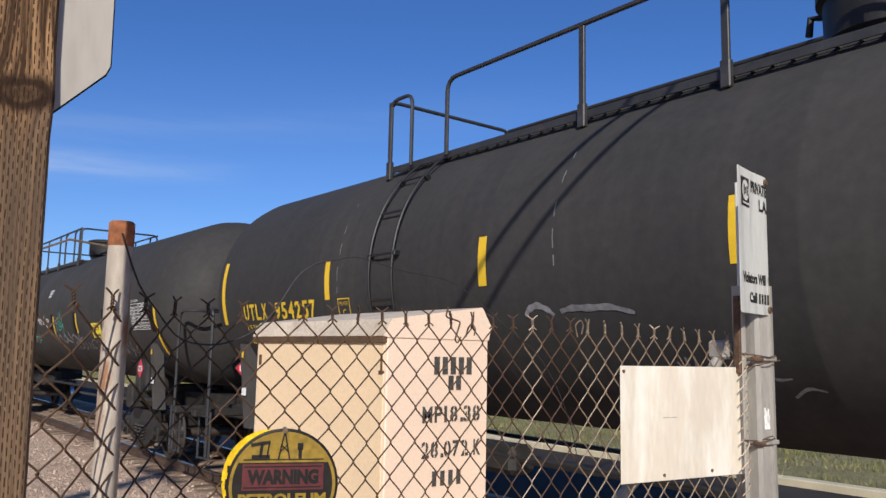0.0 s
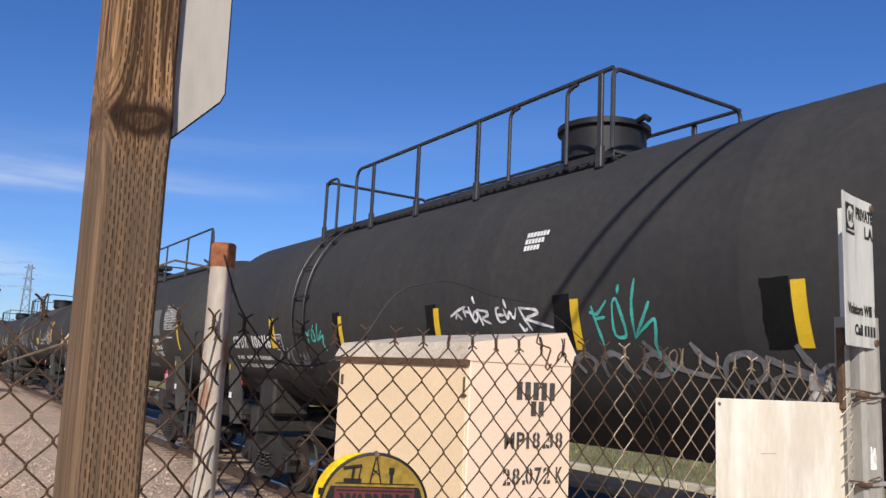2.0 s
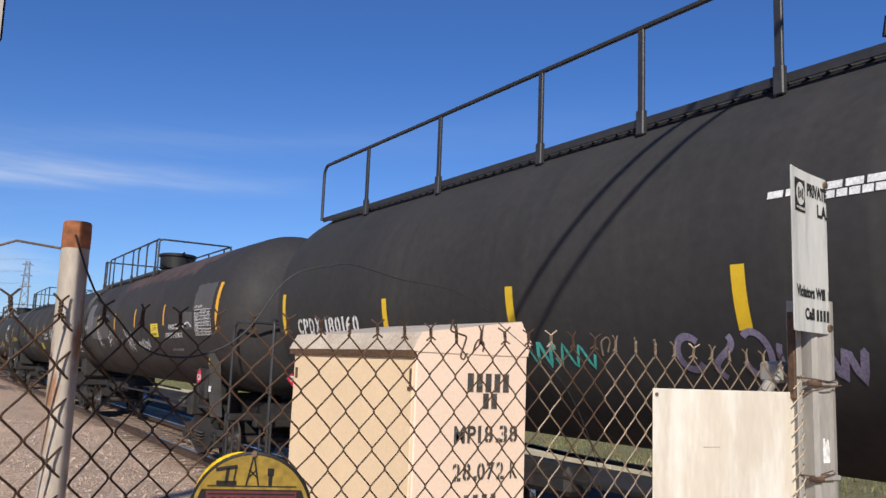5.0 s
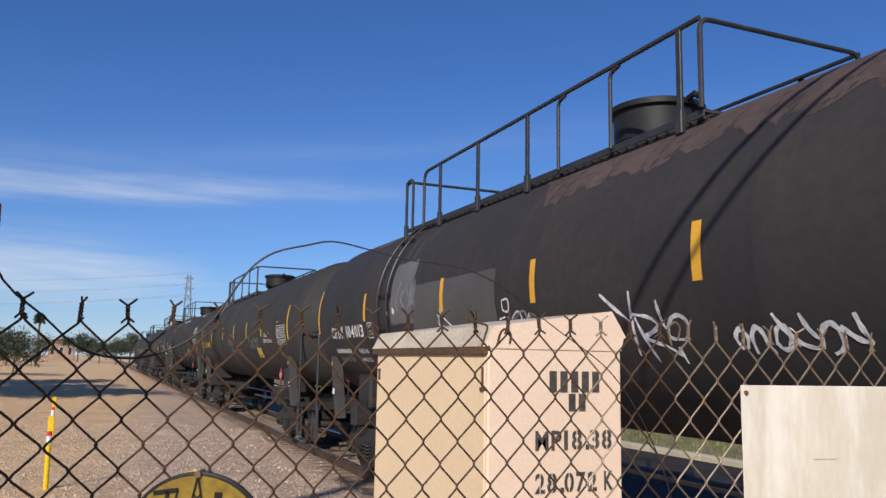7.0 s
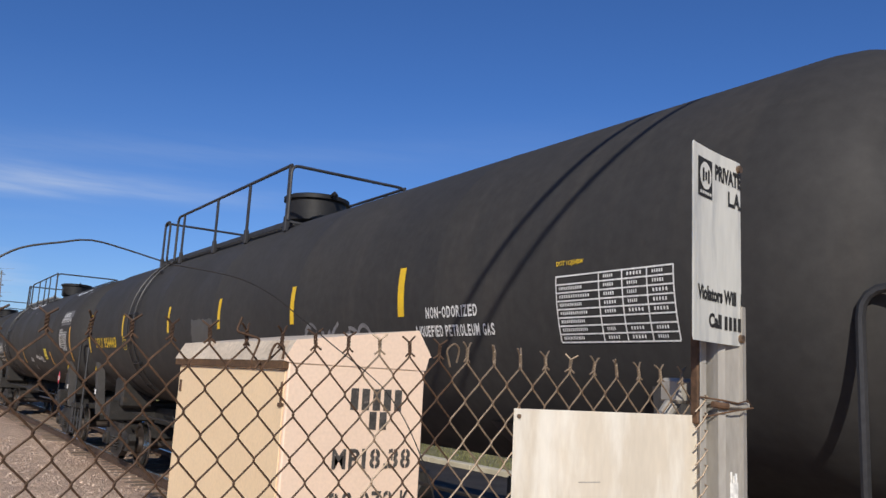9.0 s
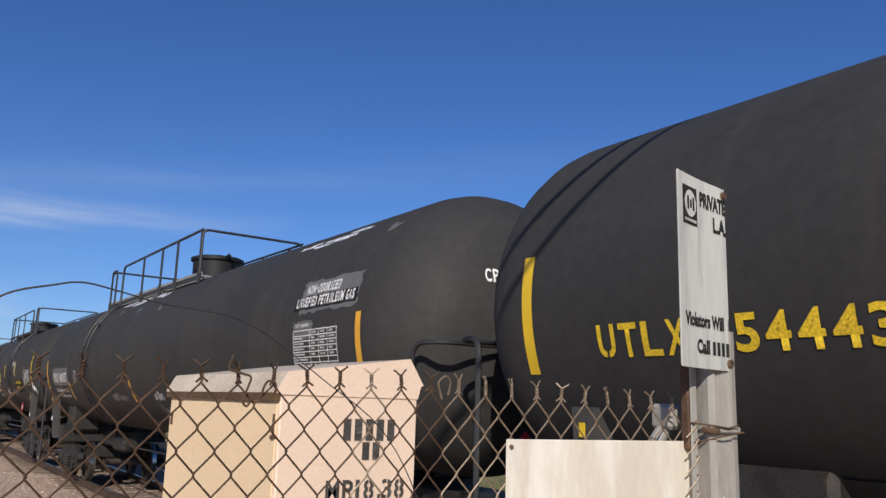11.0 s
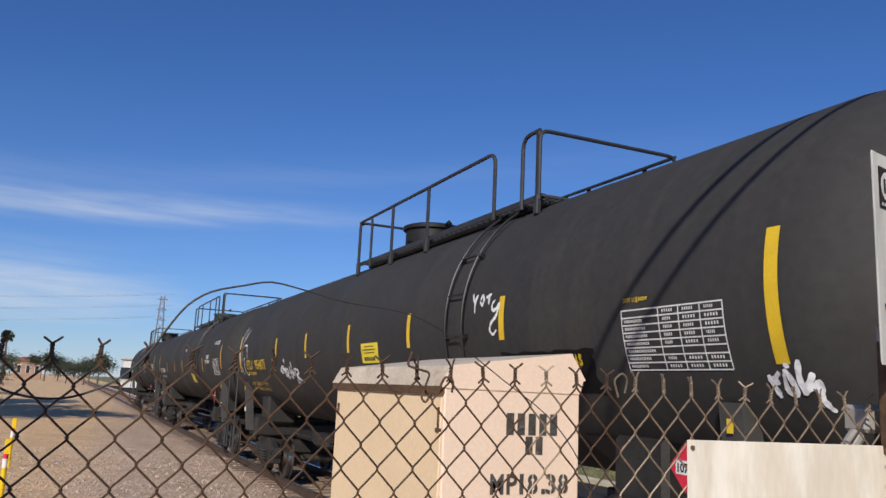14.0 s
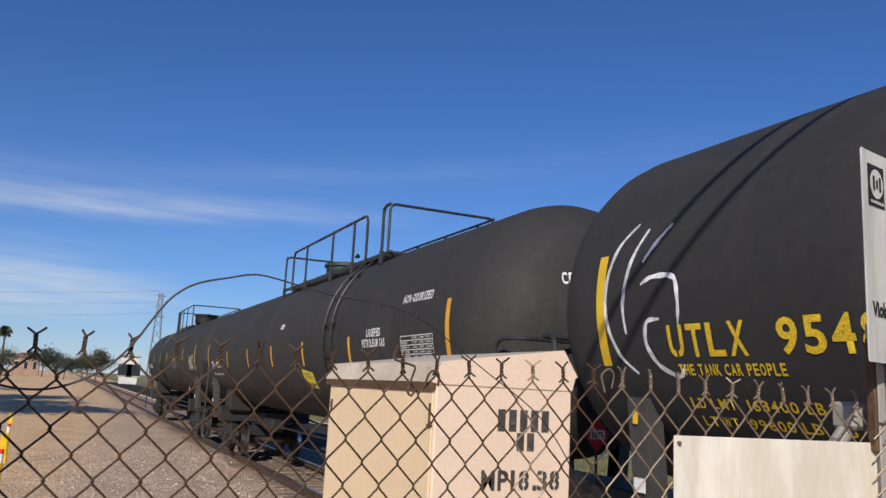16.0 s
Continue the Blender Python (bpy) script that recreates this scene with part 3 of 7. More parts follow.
def text_bm(body, size, width=None, bold=0.0, cuts=0):
    """Flat lettering in the xy plane, its left foot at the origin, set to a given width."""
    cu = bpy.data.curves.new("lettering", "FONT")
    cu.body, cu.size, cu.fill_mode, cu.offset, cu.resolution_u = body, size, "BOTH", bold, 3
    cu.dimensions = "2D"
    ob = bpy.data.objects.new("lettering", cu)
    scene.collection.objects.link(ob)
    me = bpy.data.meshes.new_from_object(ob.evaluated_get(bpy.context.evaluated_depsgraph_get()))
    bpy.data.objects.remove(ob)
    bpy.data.curves.remove(cu)
    bm = bmesh.new()
    bm.from_mesh(me)
    bpy.data.meshes.remove(me)
    if bm.verts:
        x0, x1 = min(v.co.x for v in bm.verts), max(v.co.x for v in bm.verts)
        y0, y1 = min(v.co.y for v in bm.verts), max(v.co.y for v in bm.verts)
        k = (width / (x1 - x0)) if width else 1.0
        h = size / max(y1 - y0, 1e-6) if width else 1.0
        for v in bm.verts:
            v.co.x, v.co.y = (v.co.x - x0) * k, (v.co.y - y0) * h
    for i in range(cuts):
        bmesh.ops.bisect_plane(bm, geom=bm.verts[:] + bm.edges[:] + bm.faces[:], plane_co=(0, size * (i + 1) / (cuts + 1), 0), plane_no=(0, 1, 0))
    return bm


def letters_of(bm):
    """The separate letters of a line of writing, each as a bmesh of its own."""
    left, out = set(bm.faces), []
    while left:
        heap, piece = [left.pop()], []
        while heap:
            f = heap.pop()
            piece.append(f)
            for v in f.verts:
                for g in v.link_faces:
                    if g in left:
                        left.discard(g)
                        heap.append(g)
        b, seen = bmesh.new(), {}
        for f in piece:
            b.faces.new([seen.setdefault(v, None) or seen.update({v: b.verts.new(v.co)}) or seen[v] for v in f.verts])
        out.append((min(v.co.x for v in b.verts), b))
    bm.free()
    return [b for _, b in sorted(out, key=lambda q: q[0])]


GLYPHS = {}


def glyph_bm(ch, size, width, bold, cuts=0):
    """One letter at a given height and width, drawn once for each weight."""
    key = (ch, round(bold / size, 3), cuts)
    if key not in GLYPHS:
        b = text_bm(ch, 1.0, 1.0, bold / size, cuts)
        GLYPHS[key] = bpy.data.meshes.new("glyph")
        b.to_mesh(GLYPHS[key])
        b.free()
    b = bmesh.new()
    b.from_mesh(GLYPHS[key])
    for v in b.verts:
        v.co.x, v.co.y = v.co.x * width, v.co.y * size
    return b


def stencil_letters(body, size, width, bold=0.0, cuts=0, bridged=True):
    """Block letters of even width, the round ones split by an upright bridge as a stencil leaves it."""
    wide = {".": 0.4, "1": 0.62, "I": 0.45, "-": 0.7, "M": 1.2, " ": 0.55}
    unit = width / (sum(wide.get(ch, 1.0) for ch in body) - 0.2)
    x, out = 0.0, []
    for ch in body:
        cell = unit * wide.get(ch, 1.0)
        if ch in ".-":
            y0 = 0.0 if ch == "." else size * 0.42
            out.append(quad_bm(x, x + cell * 0.7, y0, y0 + size * 0.16))
        elif ch != " ":
            w = cell * (0.42 if ch in "1I" else 0.8)
            b = glyph_bm(ch, size, w, size * 0.012 + bold * 0.5, cuts)
            if bridged and ch in "0UDCPOQ8":
                gap, mid = size * 0.045, w * (0.5 if ch in "0UOQ8" else 0.56)
                for k in (-1, 1):
                    bmesh.ops.bisect_plane(b, geom=b.verts[:] + b.edges[:] + b.faces[:], plane_co=(mid + k * gap, 0, 0), plane_no=(1, 0, 0))
                bmesh.ops.delete(b, geom=[f for f in b.faces if abs(f.calc_center_median().x - mid) < gap], context="FACES")
            out.append(moved(b, x + (cell * 0.16 if ch in "1I" else 0.0)))
        x += cell
    return out


def bars_bm(n, w, h, gap=0.25):
    """A row of n plain bars, w wide and h high altogether."""
    bm = bmesh.new()
    step = w / n
    for i in range(n):
        x0 = i * step
        f = bm.faces.new([bm.verts.new((x, y, 0)) for x, y in ((x0, 0), (x0 + step * (1 - gap), 0), (x0 + step * (1 - gap), h), (x0, h))])
        f.normal_update()
    return bm


def quad_bm(x0, x1, y0, y1, nx=1, ny=1):
    bm = bmesh.new()
    vs = [[bm.verts.new((x0 + (x1 - x0) * i / nx, y0 + (y1 - y0) * j / ny, 0)) for i in range(nx + 1)] for j in range(ny + 1)]
    for j in range(ny):
        for i in range(nx):
            bm.faces.new((vs[j][i], vs[j][i + 1], vs[j + 1][i + 1], vs[j + 1][i]))
    return bm


def ribbon_bm(pts, w):
    """A flat painted stroke along a polyline in the xy plane."""
    bm = bmesh.new()
    last = None
    for i, p in enumerate(pts):
        a, b = Vector(pts[max(i - 1, 0)]), Vector(pts[min(i + 1, len(pts) - 1)])
        t = (b - a).normalized() if (b - a).length > 1e-6 else Vector((1, 0))
        nrm = Vector((-t.y, t.x)) * (w[i] if isinstance(w, list) else w) / 2
        pair = [bm.verts.new((p[0] + nrm.x, p[1] + nrm.y, 0)), bm.verts.new((p[0] - nrm.x, p[1] - nrm.y, 0))]
        if last:
            bm.faces.new((last[0], last[1], pair[1], pair[0]))
        last = pair
    return bm


def join_bm(*bms):
    out = bmesh.new()
    for b in bms:
        me = bpy.data.meshes.new("tmp")
        b.to_mesh(me)
        b.free()
        out.from_mesh(me)
        bpy.data.meshes.remove(me)
    return out


def moved(bm, x=0, y=0, z=0):
    bmesh.ops.translate(bm, vec=(x, y, z), verts=bm.verts)
    return bm


# ---- ground and track ----
RAIL_Z, TRACK_X = -0.66, 6.69


def ground_z(x, y):
    """The ground falls from the fence to the track bed."""
    near = 1 / (1 + math.exp(max(-40, min(40, (y - 4.5) / 1.3))))
    side = 1 / (1 + math.exp(max(-40, min(40, (x - 4.2) / 0.5))))
    z = -0.62 + 0.24 * near * side - 0.24 * (1 - side)
    if y > 3 and x < 12:
        z += 0.03 * noise.noise((x * 0.6, y * 0.6, 0.0))
    return z


def build_ground():
    xs = [-900, -400, -150, -60, -30, -15] + [-10 + 0.7 * i for i in range(38)] + [18, 22, 30, 50, 90, 160, 400, 900]
    ys = [-300, -80, -25, -10] + [-6 + 0.7 * i for i in range(60)] + [38, 42, 48, 56, 66, 80, 100, 140, 200, 320, 600, 1200, 2500]
    verts = [(x, y, ground_z(x, y)) for y in ys for x in xs]
    w = len(xs)
    faces = [(j * w + i, j * w + i + 1, (j + 1) * w + i + 1, (j + 1) * w + i) for j in range(len(ys) - 1) for i in range(w - 1)]
    me = bpy.data.meshes.new("ground")
    me.from_pydata(verts, [], faces)
    me.materials.append(GROUND)
    for p in me.polygons:
        p.use_smooth = True
    tagged(new("ground", me), "dry sandy ground with brown gravel beside the track", "ground", kind="structure")


def build_gravel():
    """Loose stones lying on the ground between the fence and the train."""
    rng = random.Random(5)
    verts, faces = [], []
    for _ in range(15000):
        y = 3.0 + 22 * rng.random() ** 1.7
        x = rng.uniform(-2.5, 5.6)
        if rng.random() < 0.25:
            x = rng.uniform(4.2, 9.0)
        s = rng.uniform(0.010, 0.030) * (1.0 if rng.random() < 0.90 else 1.8)
        z = ground_z(x, y)
        b = len(verts)
        for dx, dy, dz in ((1, 0, 0), (-1, 0, 0), (0, 1, 0), (0, -1, 0), (0, 0, 0.8), (0, 0, -0.5)):
            verts.append((x + s * dx * rng.uniform(0.7, 1.3), y + s * dy * rng.uniform(0.7, 1.3), z + s * dz * rng.uniform(0.7, 1.2)))
        for a, c, d in ((0, 2, 4), (2, 1, 4), (1, 3, 4), (3, 0, 4), (2, 0, 5), (1, 2, 5), (3, 1, 5), (0, 3, 5)):
            faces.append((b + a, b + c, b + d))
    me = bpy.data.meshes.new("gravel")
    me.from_pydata(verts, [], faces)
    me.materials.append(STONE)
    tagged(new("gravel", me), "loose brown and grey gravel scattered on the ground", "gravel", kind="stuff")


def build_track():
    track = thing("railway_track", "rusty railway track with grey timber sleepers in gravel", "railway track", kind="structure")
    for side in (-1, 1):
        bm = bmesh.new()
        prof = [(-0.07, -0.17), (0.07, -0.17), (0.07, -0.155), (0.012, -0.135), (0.012, -0.045), (0.036, -0.035), (0.036, -0.004), (-0.036, -0.004), (-0.036, -0.035), (-0.012, -0.045), (-0.012, -0.135), (-0.07, -0.155)]
        rings = [[bm.verts.new((TRACK_X + side * 0.755 + x, y, RAIL_Z + z)) for x, z in prof] for y in (-40, 0, 40, 300)]
        for r0, r1 in zip(rings, rings[1:]):
            for k in range(len(prof)):
                bm.faces.new((r0[k], r0[(k + 1) % len(prof)], r1[(k + 1) % len(prof)], r1[k]))
        part("rail", bm, RAIL_STEEL, track)
        part("rail_head", box_bm(TRACK_X + side * 0.755 - 0.033, TRACK_X + side * 0.755 + 0.033, -40, 300, RAIL_Z - 0.004, RAIL_Z), RAIL_TOP, track, "rail head worn bright by wheels")
    sleeper = mesh_of(box_bm(-1.28, 1.28, -0.11, 0.11, -0.16, 0.0, bevel=0.012), SLEEPER)
    rng = random.Random(2)
    for i in range(110):
        ob = part("sleeper", sleeper, SLEEPER, track)
        ob.matrix_basis = pose(TRACK_X + rng.uniform(-0.04, 0.04), -6 + 0.52 * i, RAIL_Z - 0.172, 0, rng.uniform(-0.4, 0.4), rng.uniform(-1, 1))


def build_far_side():
    """Beyond the track: a road along it, a pale kerb, and a verge of rough grass."""
    road = mesh_of(box_bm(9.2, 14.5, -60, 220, -0.96, -0.835), ASPHALT)
    tagged(new("road", road), "dark asphalt road beyond the track", "road", kind="structure")
    kerb = thing("kerb", "pale concrete kerb between the road and the grass", "kerb", kind="structure")
    stone = mesh_of(box_bm(14.5, 14.82, 0.006, 1.994, -0.98, -0.70, bevel=0.015), CONCRETE)
    for k in range(60):
        part("kerbstone", stone, CONCRETE, kerb).matrix_basis = pose(0, -30 + 2.0 * k, 0)
    edge = mesh_of(box_bm(9.02, 9.2, -60, 220, -0.98, -0.80, bevel=0.02), CONCRETE)
    tagged(new("edging", edge), "thin concrete edging along the road", "kerb", kind="structure")
    rng = random.Random(14)
    verts, faces = [], []
    for _ in range(26000):                             # blades in tufts, thicker towards the near end
        y = -6 + 76 * rng.random() ** 1.3
        x = 14.9 + 5.6 * rng.random()
        if noise.noise((x * 0.5, y * 0.5, 2.0)) + rng.uniform(-0.35, 0.35) < -0.15:
            continue
        hgt, a = rng.uniform(0.05, 0.20), rng.uniform(0, math.tau)
        u = Vector((math.cos(a), math.sin(a), 0)) * rng.uniform(0.010, 0.022)
        lean = Vector((rng.gauss(0, 0.05), rng.gauss(0, 0.05), hgt))
        p = Vector((x, y, ground_z(x, y) - 0.01))
        b = len(verts)
        verts += [p - u, p + u, p + lean]
        faces.append((b, b + 1, b + 2))
    me = bpy.data.meshes.new("grass")
    me.from_pydata(verts, [], faces)
    me.materials.append(GRASS)
    tagged(new("grass", me), "rough yellow-green grass on the verge", "grass", kind="stuff")


# ---- trees, houses, pylon ----
def build_tree(x, y, h, spread, seed, leaf=LEAF, leaves=900, bare=0.0):
    rng = random.Random(seed)
    tree = thing("tree", "leafy green street tree with an uneven crown", "tree", pose(x, y, ground_z(x, y) - 0.1))
    bm = bmesh.new()
    add_tube(bm, [(0, 0, 0), (0.1, 0, h * 0.25), (0.05, 0.1, h * 0.55), (0.2, 0, h * 0.9)], [h * 0.03, h * 0.024, h * 0.016, h * 0.004], 7)
    tips = []
    for i in range(9):
        a, z0 = i * 2.4 + rng.random(), h * rng.uniform(0.3, 0.65)
        d = spread * rng.uniform(0.5, 1.0)
        tip = Vector((math.cos(a) * d, math.sin(a) * d, z0 + h * rng.uniform(0.12, 0.32)))
        add_tube(bm, [(0.08, 0.05, z0), tip * 0.5 + Vector((0, 0, z0 * 0.5)), tip], [h * 0.012, h * 0.008, h * 0.003], 5)
        tips.append(tip)
    tips += [Vector((0.2, 0, h * 0.9)), Vector((0, 0, h * 0.75))]
    part("trunk", bm, BARK, tree)
    verts, faces = [], []
    for _ in range(leaves):
        c = rng.choice(tips)
        r = spread * 0.42
        p = c + Vector((rng.gauss(0, r * 0.5), rng.gauss(0, r * 0.5), rng.gauss(0, r * 0.42)))
        s = h * rng.uniform(0.018, 0.04)
        u = Vector((rng.gauss(0, 1), rng.gauss(0, 1), rng.gauss(0, 1))).normalized()
        v = u.orthogonal().normalized()
        b = len(verts)
        verts += [p + u * s, p + v * s * 0.6, p - u * s, p - v * s * 0.6]
        faces.append((b, b + 1, b + 2, b + 3))
    me = bpy.data.meshes.new("crown")
    me.from_pydata(verts, [], faces)
    me.materials.append(leaf)
    part("crown", me, leaf, tree)
    return tree


def build_palm(x, y, h):
    palm = thing("palm_tree", "tall thin fan palm with a round tuft of fronds", "palm tree", pose(x, y, -0.7))
    part("trunk", tube_bm([(0, 0, 0), (0.1, 0, h * 0.5), (0.05, 0, h)], [0.24, 0.17, 0.15], 8), BARK, palm)
    rng = random.Random(9)
    verts, faces = [], []
    for _ in range(70):
        a, e = rng.uniform(0, math.tau), rng.uniform(-0.9, 1.2)
        d = Vector((math.cos(a) * math.cos(e), math.sin(a) * math.cos(e), math.sin(e)))
        s = d.orthogonal().normalized() * 0.35
        p = Vector((0.05, 0, h))
        b = len(verts)
        verts += [p, p + d * 0.8 + s * 0.7, p + d * 1.25 - Vector((0, 0, 0.2)), p + d * 0.8 - s * 0.7]
        faces.append((b, b + 1, b + 2, b + 3))
    me = bpy.data.meshes.new("fronds")
    me.from_pydata(verts, [], faces)
    me.materials.append(LEAF)
    part("fronds", me, LEAF, palm)


def build_house(x, y, w, d, h, wall, label, rz=0.0, windows=3):
    house = thing("house", label, "house", pose(x, y, -0.75, 0, 0, rz))
    part("wall", box_bm(-w / 2, w / 2, -d / 2, d / 2, 0, h, bevel=0.03), wall, house)
    bm = bmesh.new()
    e = 0.5
    pts = [(-w / 2 - e, -d / 2 - e, h), (w / 2 + e, -d / 2 - e, h), (w / 2 + e, d / 2 + e, h), (-w / 2 - e, d / 2 + e, h), (-w / 4, 0, h + d * 0.2), (w / 4, 0, h + d * 0.2)]
    vs = [bm.verts.new(p) for p in pts]
    for f in ((0, 1, 5, 4), (1, 2, 5), (2, 3, 4, 5), (3, 0, 4), (3, 2, 1, 0)):
        bm.faces.new([vs[k] for k in f])
    part("roof", bm, ROOF_TILE, house)
    for i in range(windows):
        cx = -w / 2 + w * (i + 0.5) / windows
        win = part("window", box_bm(cx - 0.55, cx + 0.55, -d / 2 - 0.03, -d / 2 + 0.05, h * 0.35, h * 0.75, bevel=0.02), GLASS_DARK, house)
        part("frame", join_bm(box_bm(cx - 0.63, cx - 0.54, -d / 2 - 0.06, -d / 2, h * 0.33, h * 0.77), box_bm(cx + 0.54, cx + 0.63, -d / 2 - 0.06, -d / 2, h * 0.33, h * 0.77), box_bm(cx - 0.63, cx + 0.63, -d / 2 - 0.06, -d / 2, h * 0.75, h * 0.79)), STUCCO_WHITE, win)


def build_warehouse(x, y, w, d, h, rz, label):
    hall = thing("warehouse", label, "building", pose(x, y, -0.8, 0, 0, rz))
    part("wall", box_bm(-w / 2, w / 2, -d / 2, d / 2, 0, h, bevel=0.05), STUCCO_WHITE, hall)
    part("roof", box_bm(-w / 2 - 0.4, w / 2 + 0.4, -d / 2 - 0.4, d / 2 + 0.4, h, h + 0.35, bevel=0.05), CONCRETE, hall)
    n = max(2, int(w / 5))
    for i in range(n):
        cx = -w / 2 + w * (i + 0.5) / n
        door = part("window", box_bm(cx - 1.4, cx + 1.4, -d / 2 - 0.05, -d / 2 + 0.05, h * 0.3, h * 0.72, bevel=0.03), GLASS_DARK, hall)
        part("sill", box_bm(cx - 1.5, cx + 1.5, -d / 2 - 0.12, -d / 2, h * 0.26, h * 0.3, bevel=0.01), CONCRETE, door)


def build_pylon(x, y, top):
    pylon = thing("power_pylon", "distant grey steel lattice power pylon", "pylon", pose(x, y, -0.7))
    hw = lambda z: 1.9 * (1 - z / top) + 0.75
    bm = bmesh.new()
    levels = [0, 0.17, 0.32, 0.46, 0.58, 0.69, 0.79, 0.88, 1.0]
    for sx in (-1, 1):
        for sy in (-1, 1):
            add_tube(bm, [(sx * hw(l * top), sy * hw(l * top), l * top) for l in levels], 0.16, 5)
    part("legs", bm, TOWER_STEEL, pylon)
    bm = bmesh.new()
    for l0, l1 in zip(levels, levels[1:]):
        z0, z1 = l0 * top, l1 * top
        a, b = hw(z0), hw(z1)
        for s in (-1, 1):
            add_tube(bm, [(-a, s * a, z0), (b, s * b, z1)], 0.09, 4)
            add_tube(bm, [(a, s * a, z0), (-b, s * b, z1)], 0.09, 4)
            add_tube(bm, [(s * a, -a, z0), (s * b, b, z1)], 0.09, 4)
    part("bracing", bm, TOWER_STEEL, pylon)
    for k, z in enumerate((0.72, 0.84, 0.96)):
        part("crossarm", join_bm(tube_bm([(-2.3, 0, z * top), (2.3, 0, z * top)], 0.14, 5), tube_bm([(-2.3, 0, z * top), (0, 0, z * top + 1.3), (2.3, 0, z * top)], 0.1, 5)), TOWER_STEEL, pylon)
    for k, z in enumerate((0.72, 0.84, 0.96)):
        wire = thing("power_line", "thin high power line hanging from the pylon", "power line")
        bm = bmesh.new()
        for s in (-2.3, 2.3):
            add_tube(bm, [(x + s - 260 * f, y - 30 + 40 * f, z * top - 0.7 - 26 * f * (1.2 - f)) for f in [i / 12 for i in range(13)]], 0.045, 4)
        part("conductor", bm, TOWER_STEEL, wire)


def build_street_cables():
    """Two overhead cables along the street, whose shadows lie across the train, and a third farther off."""
    pole = thing("utility_pole", "tall wooden utility pole with a crossarm", "utility pole", pose(-9.0, -5.7, -0.4))
    part("pole", tube_bm([(0, 0, -0.4), (0, 0, 5), (0, 0, 13.9)], [0.19, 0.175, 0.13], 12), BARK, pole)
    part("crossarm", box_bm(-0.06, 0.06, -1.1, 1.1, 13.1, 13.25, bevel=0.01), BARK, pole)
    z0 = 6.3
    for y_at, r in ((-2.20, 0.031), (-2.64, 0.028)):
        # the cables run askew to the track: y = y_at + 0.317 x
        cable = thing("overhead_cable", "black overhead cable strung along the street", "cable", group="street cables", kind="structure")
        part("strand", tube_bm([(x, y_at + 0.317 * x, z0 + 0.0025 * (x - 2) ** 2) for x in (-9.0, -5, -1, 2, 5, 9, 14)], r, 6), CABLE, cable)


# ---- things at the fence ----
FENCE = Matrix.Translation((2.381, -0.288, 0)) @ Matrix.Rotation(radians(-7.3), 4, "Z")     # u along the fence, v behind it


def fence_top(u):
    return 1.541 - 0.028 * max(0.0, (u + 0.25)) / 0.9


def fence_v(u):
    """Left of the pipe post's bay the mesh swings out towards the street."""
    return max(-0.24, 1.0 * min(0.0, u + 1.40))


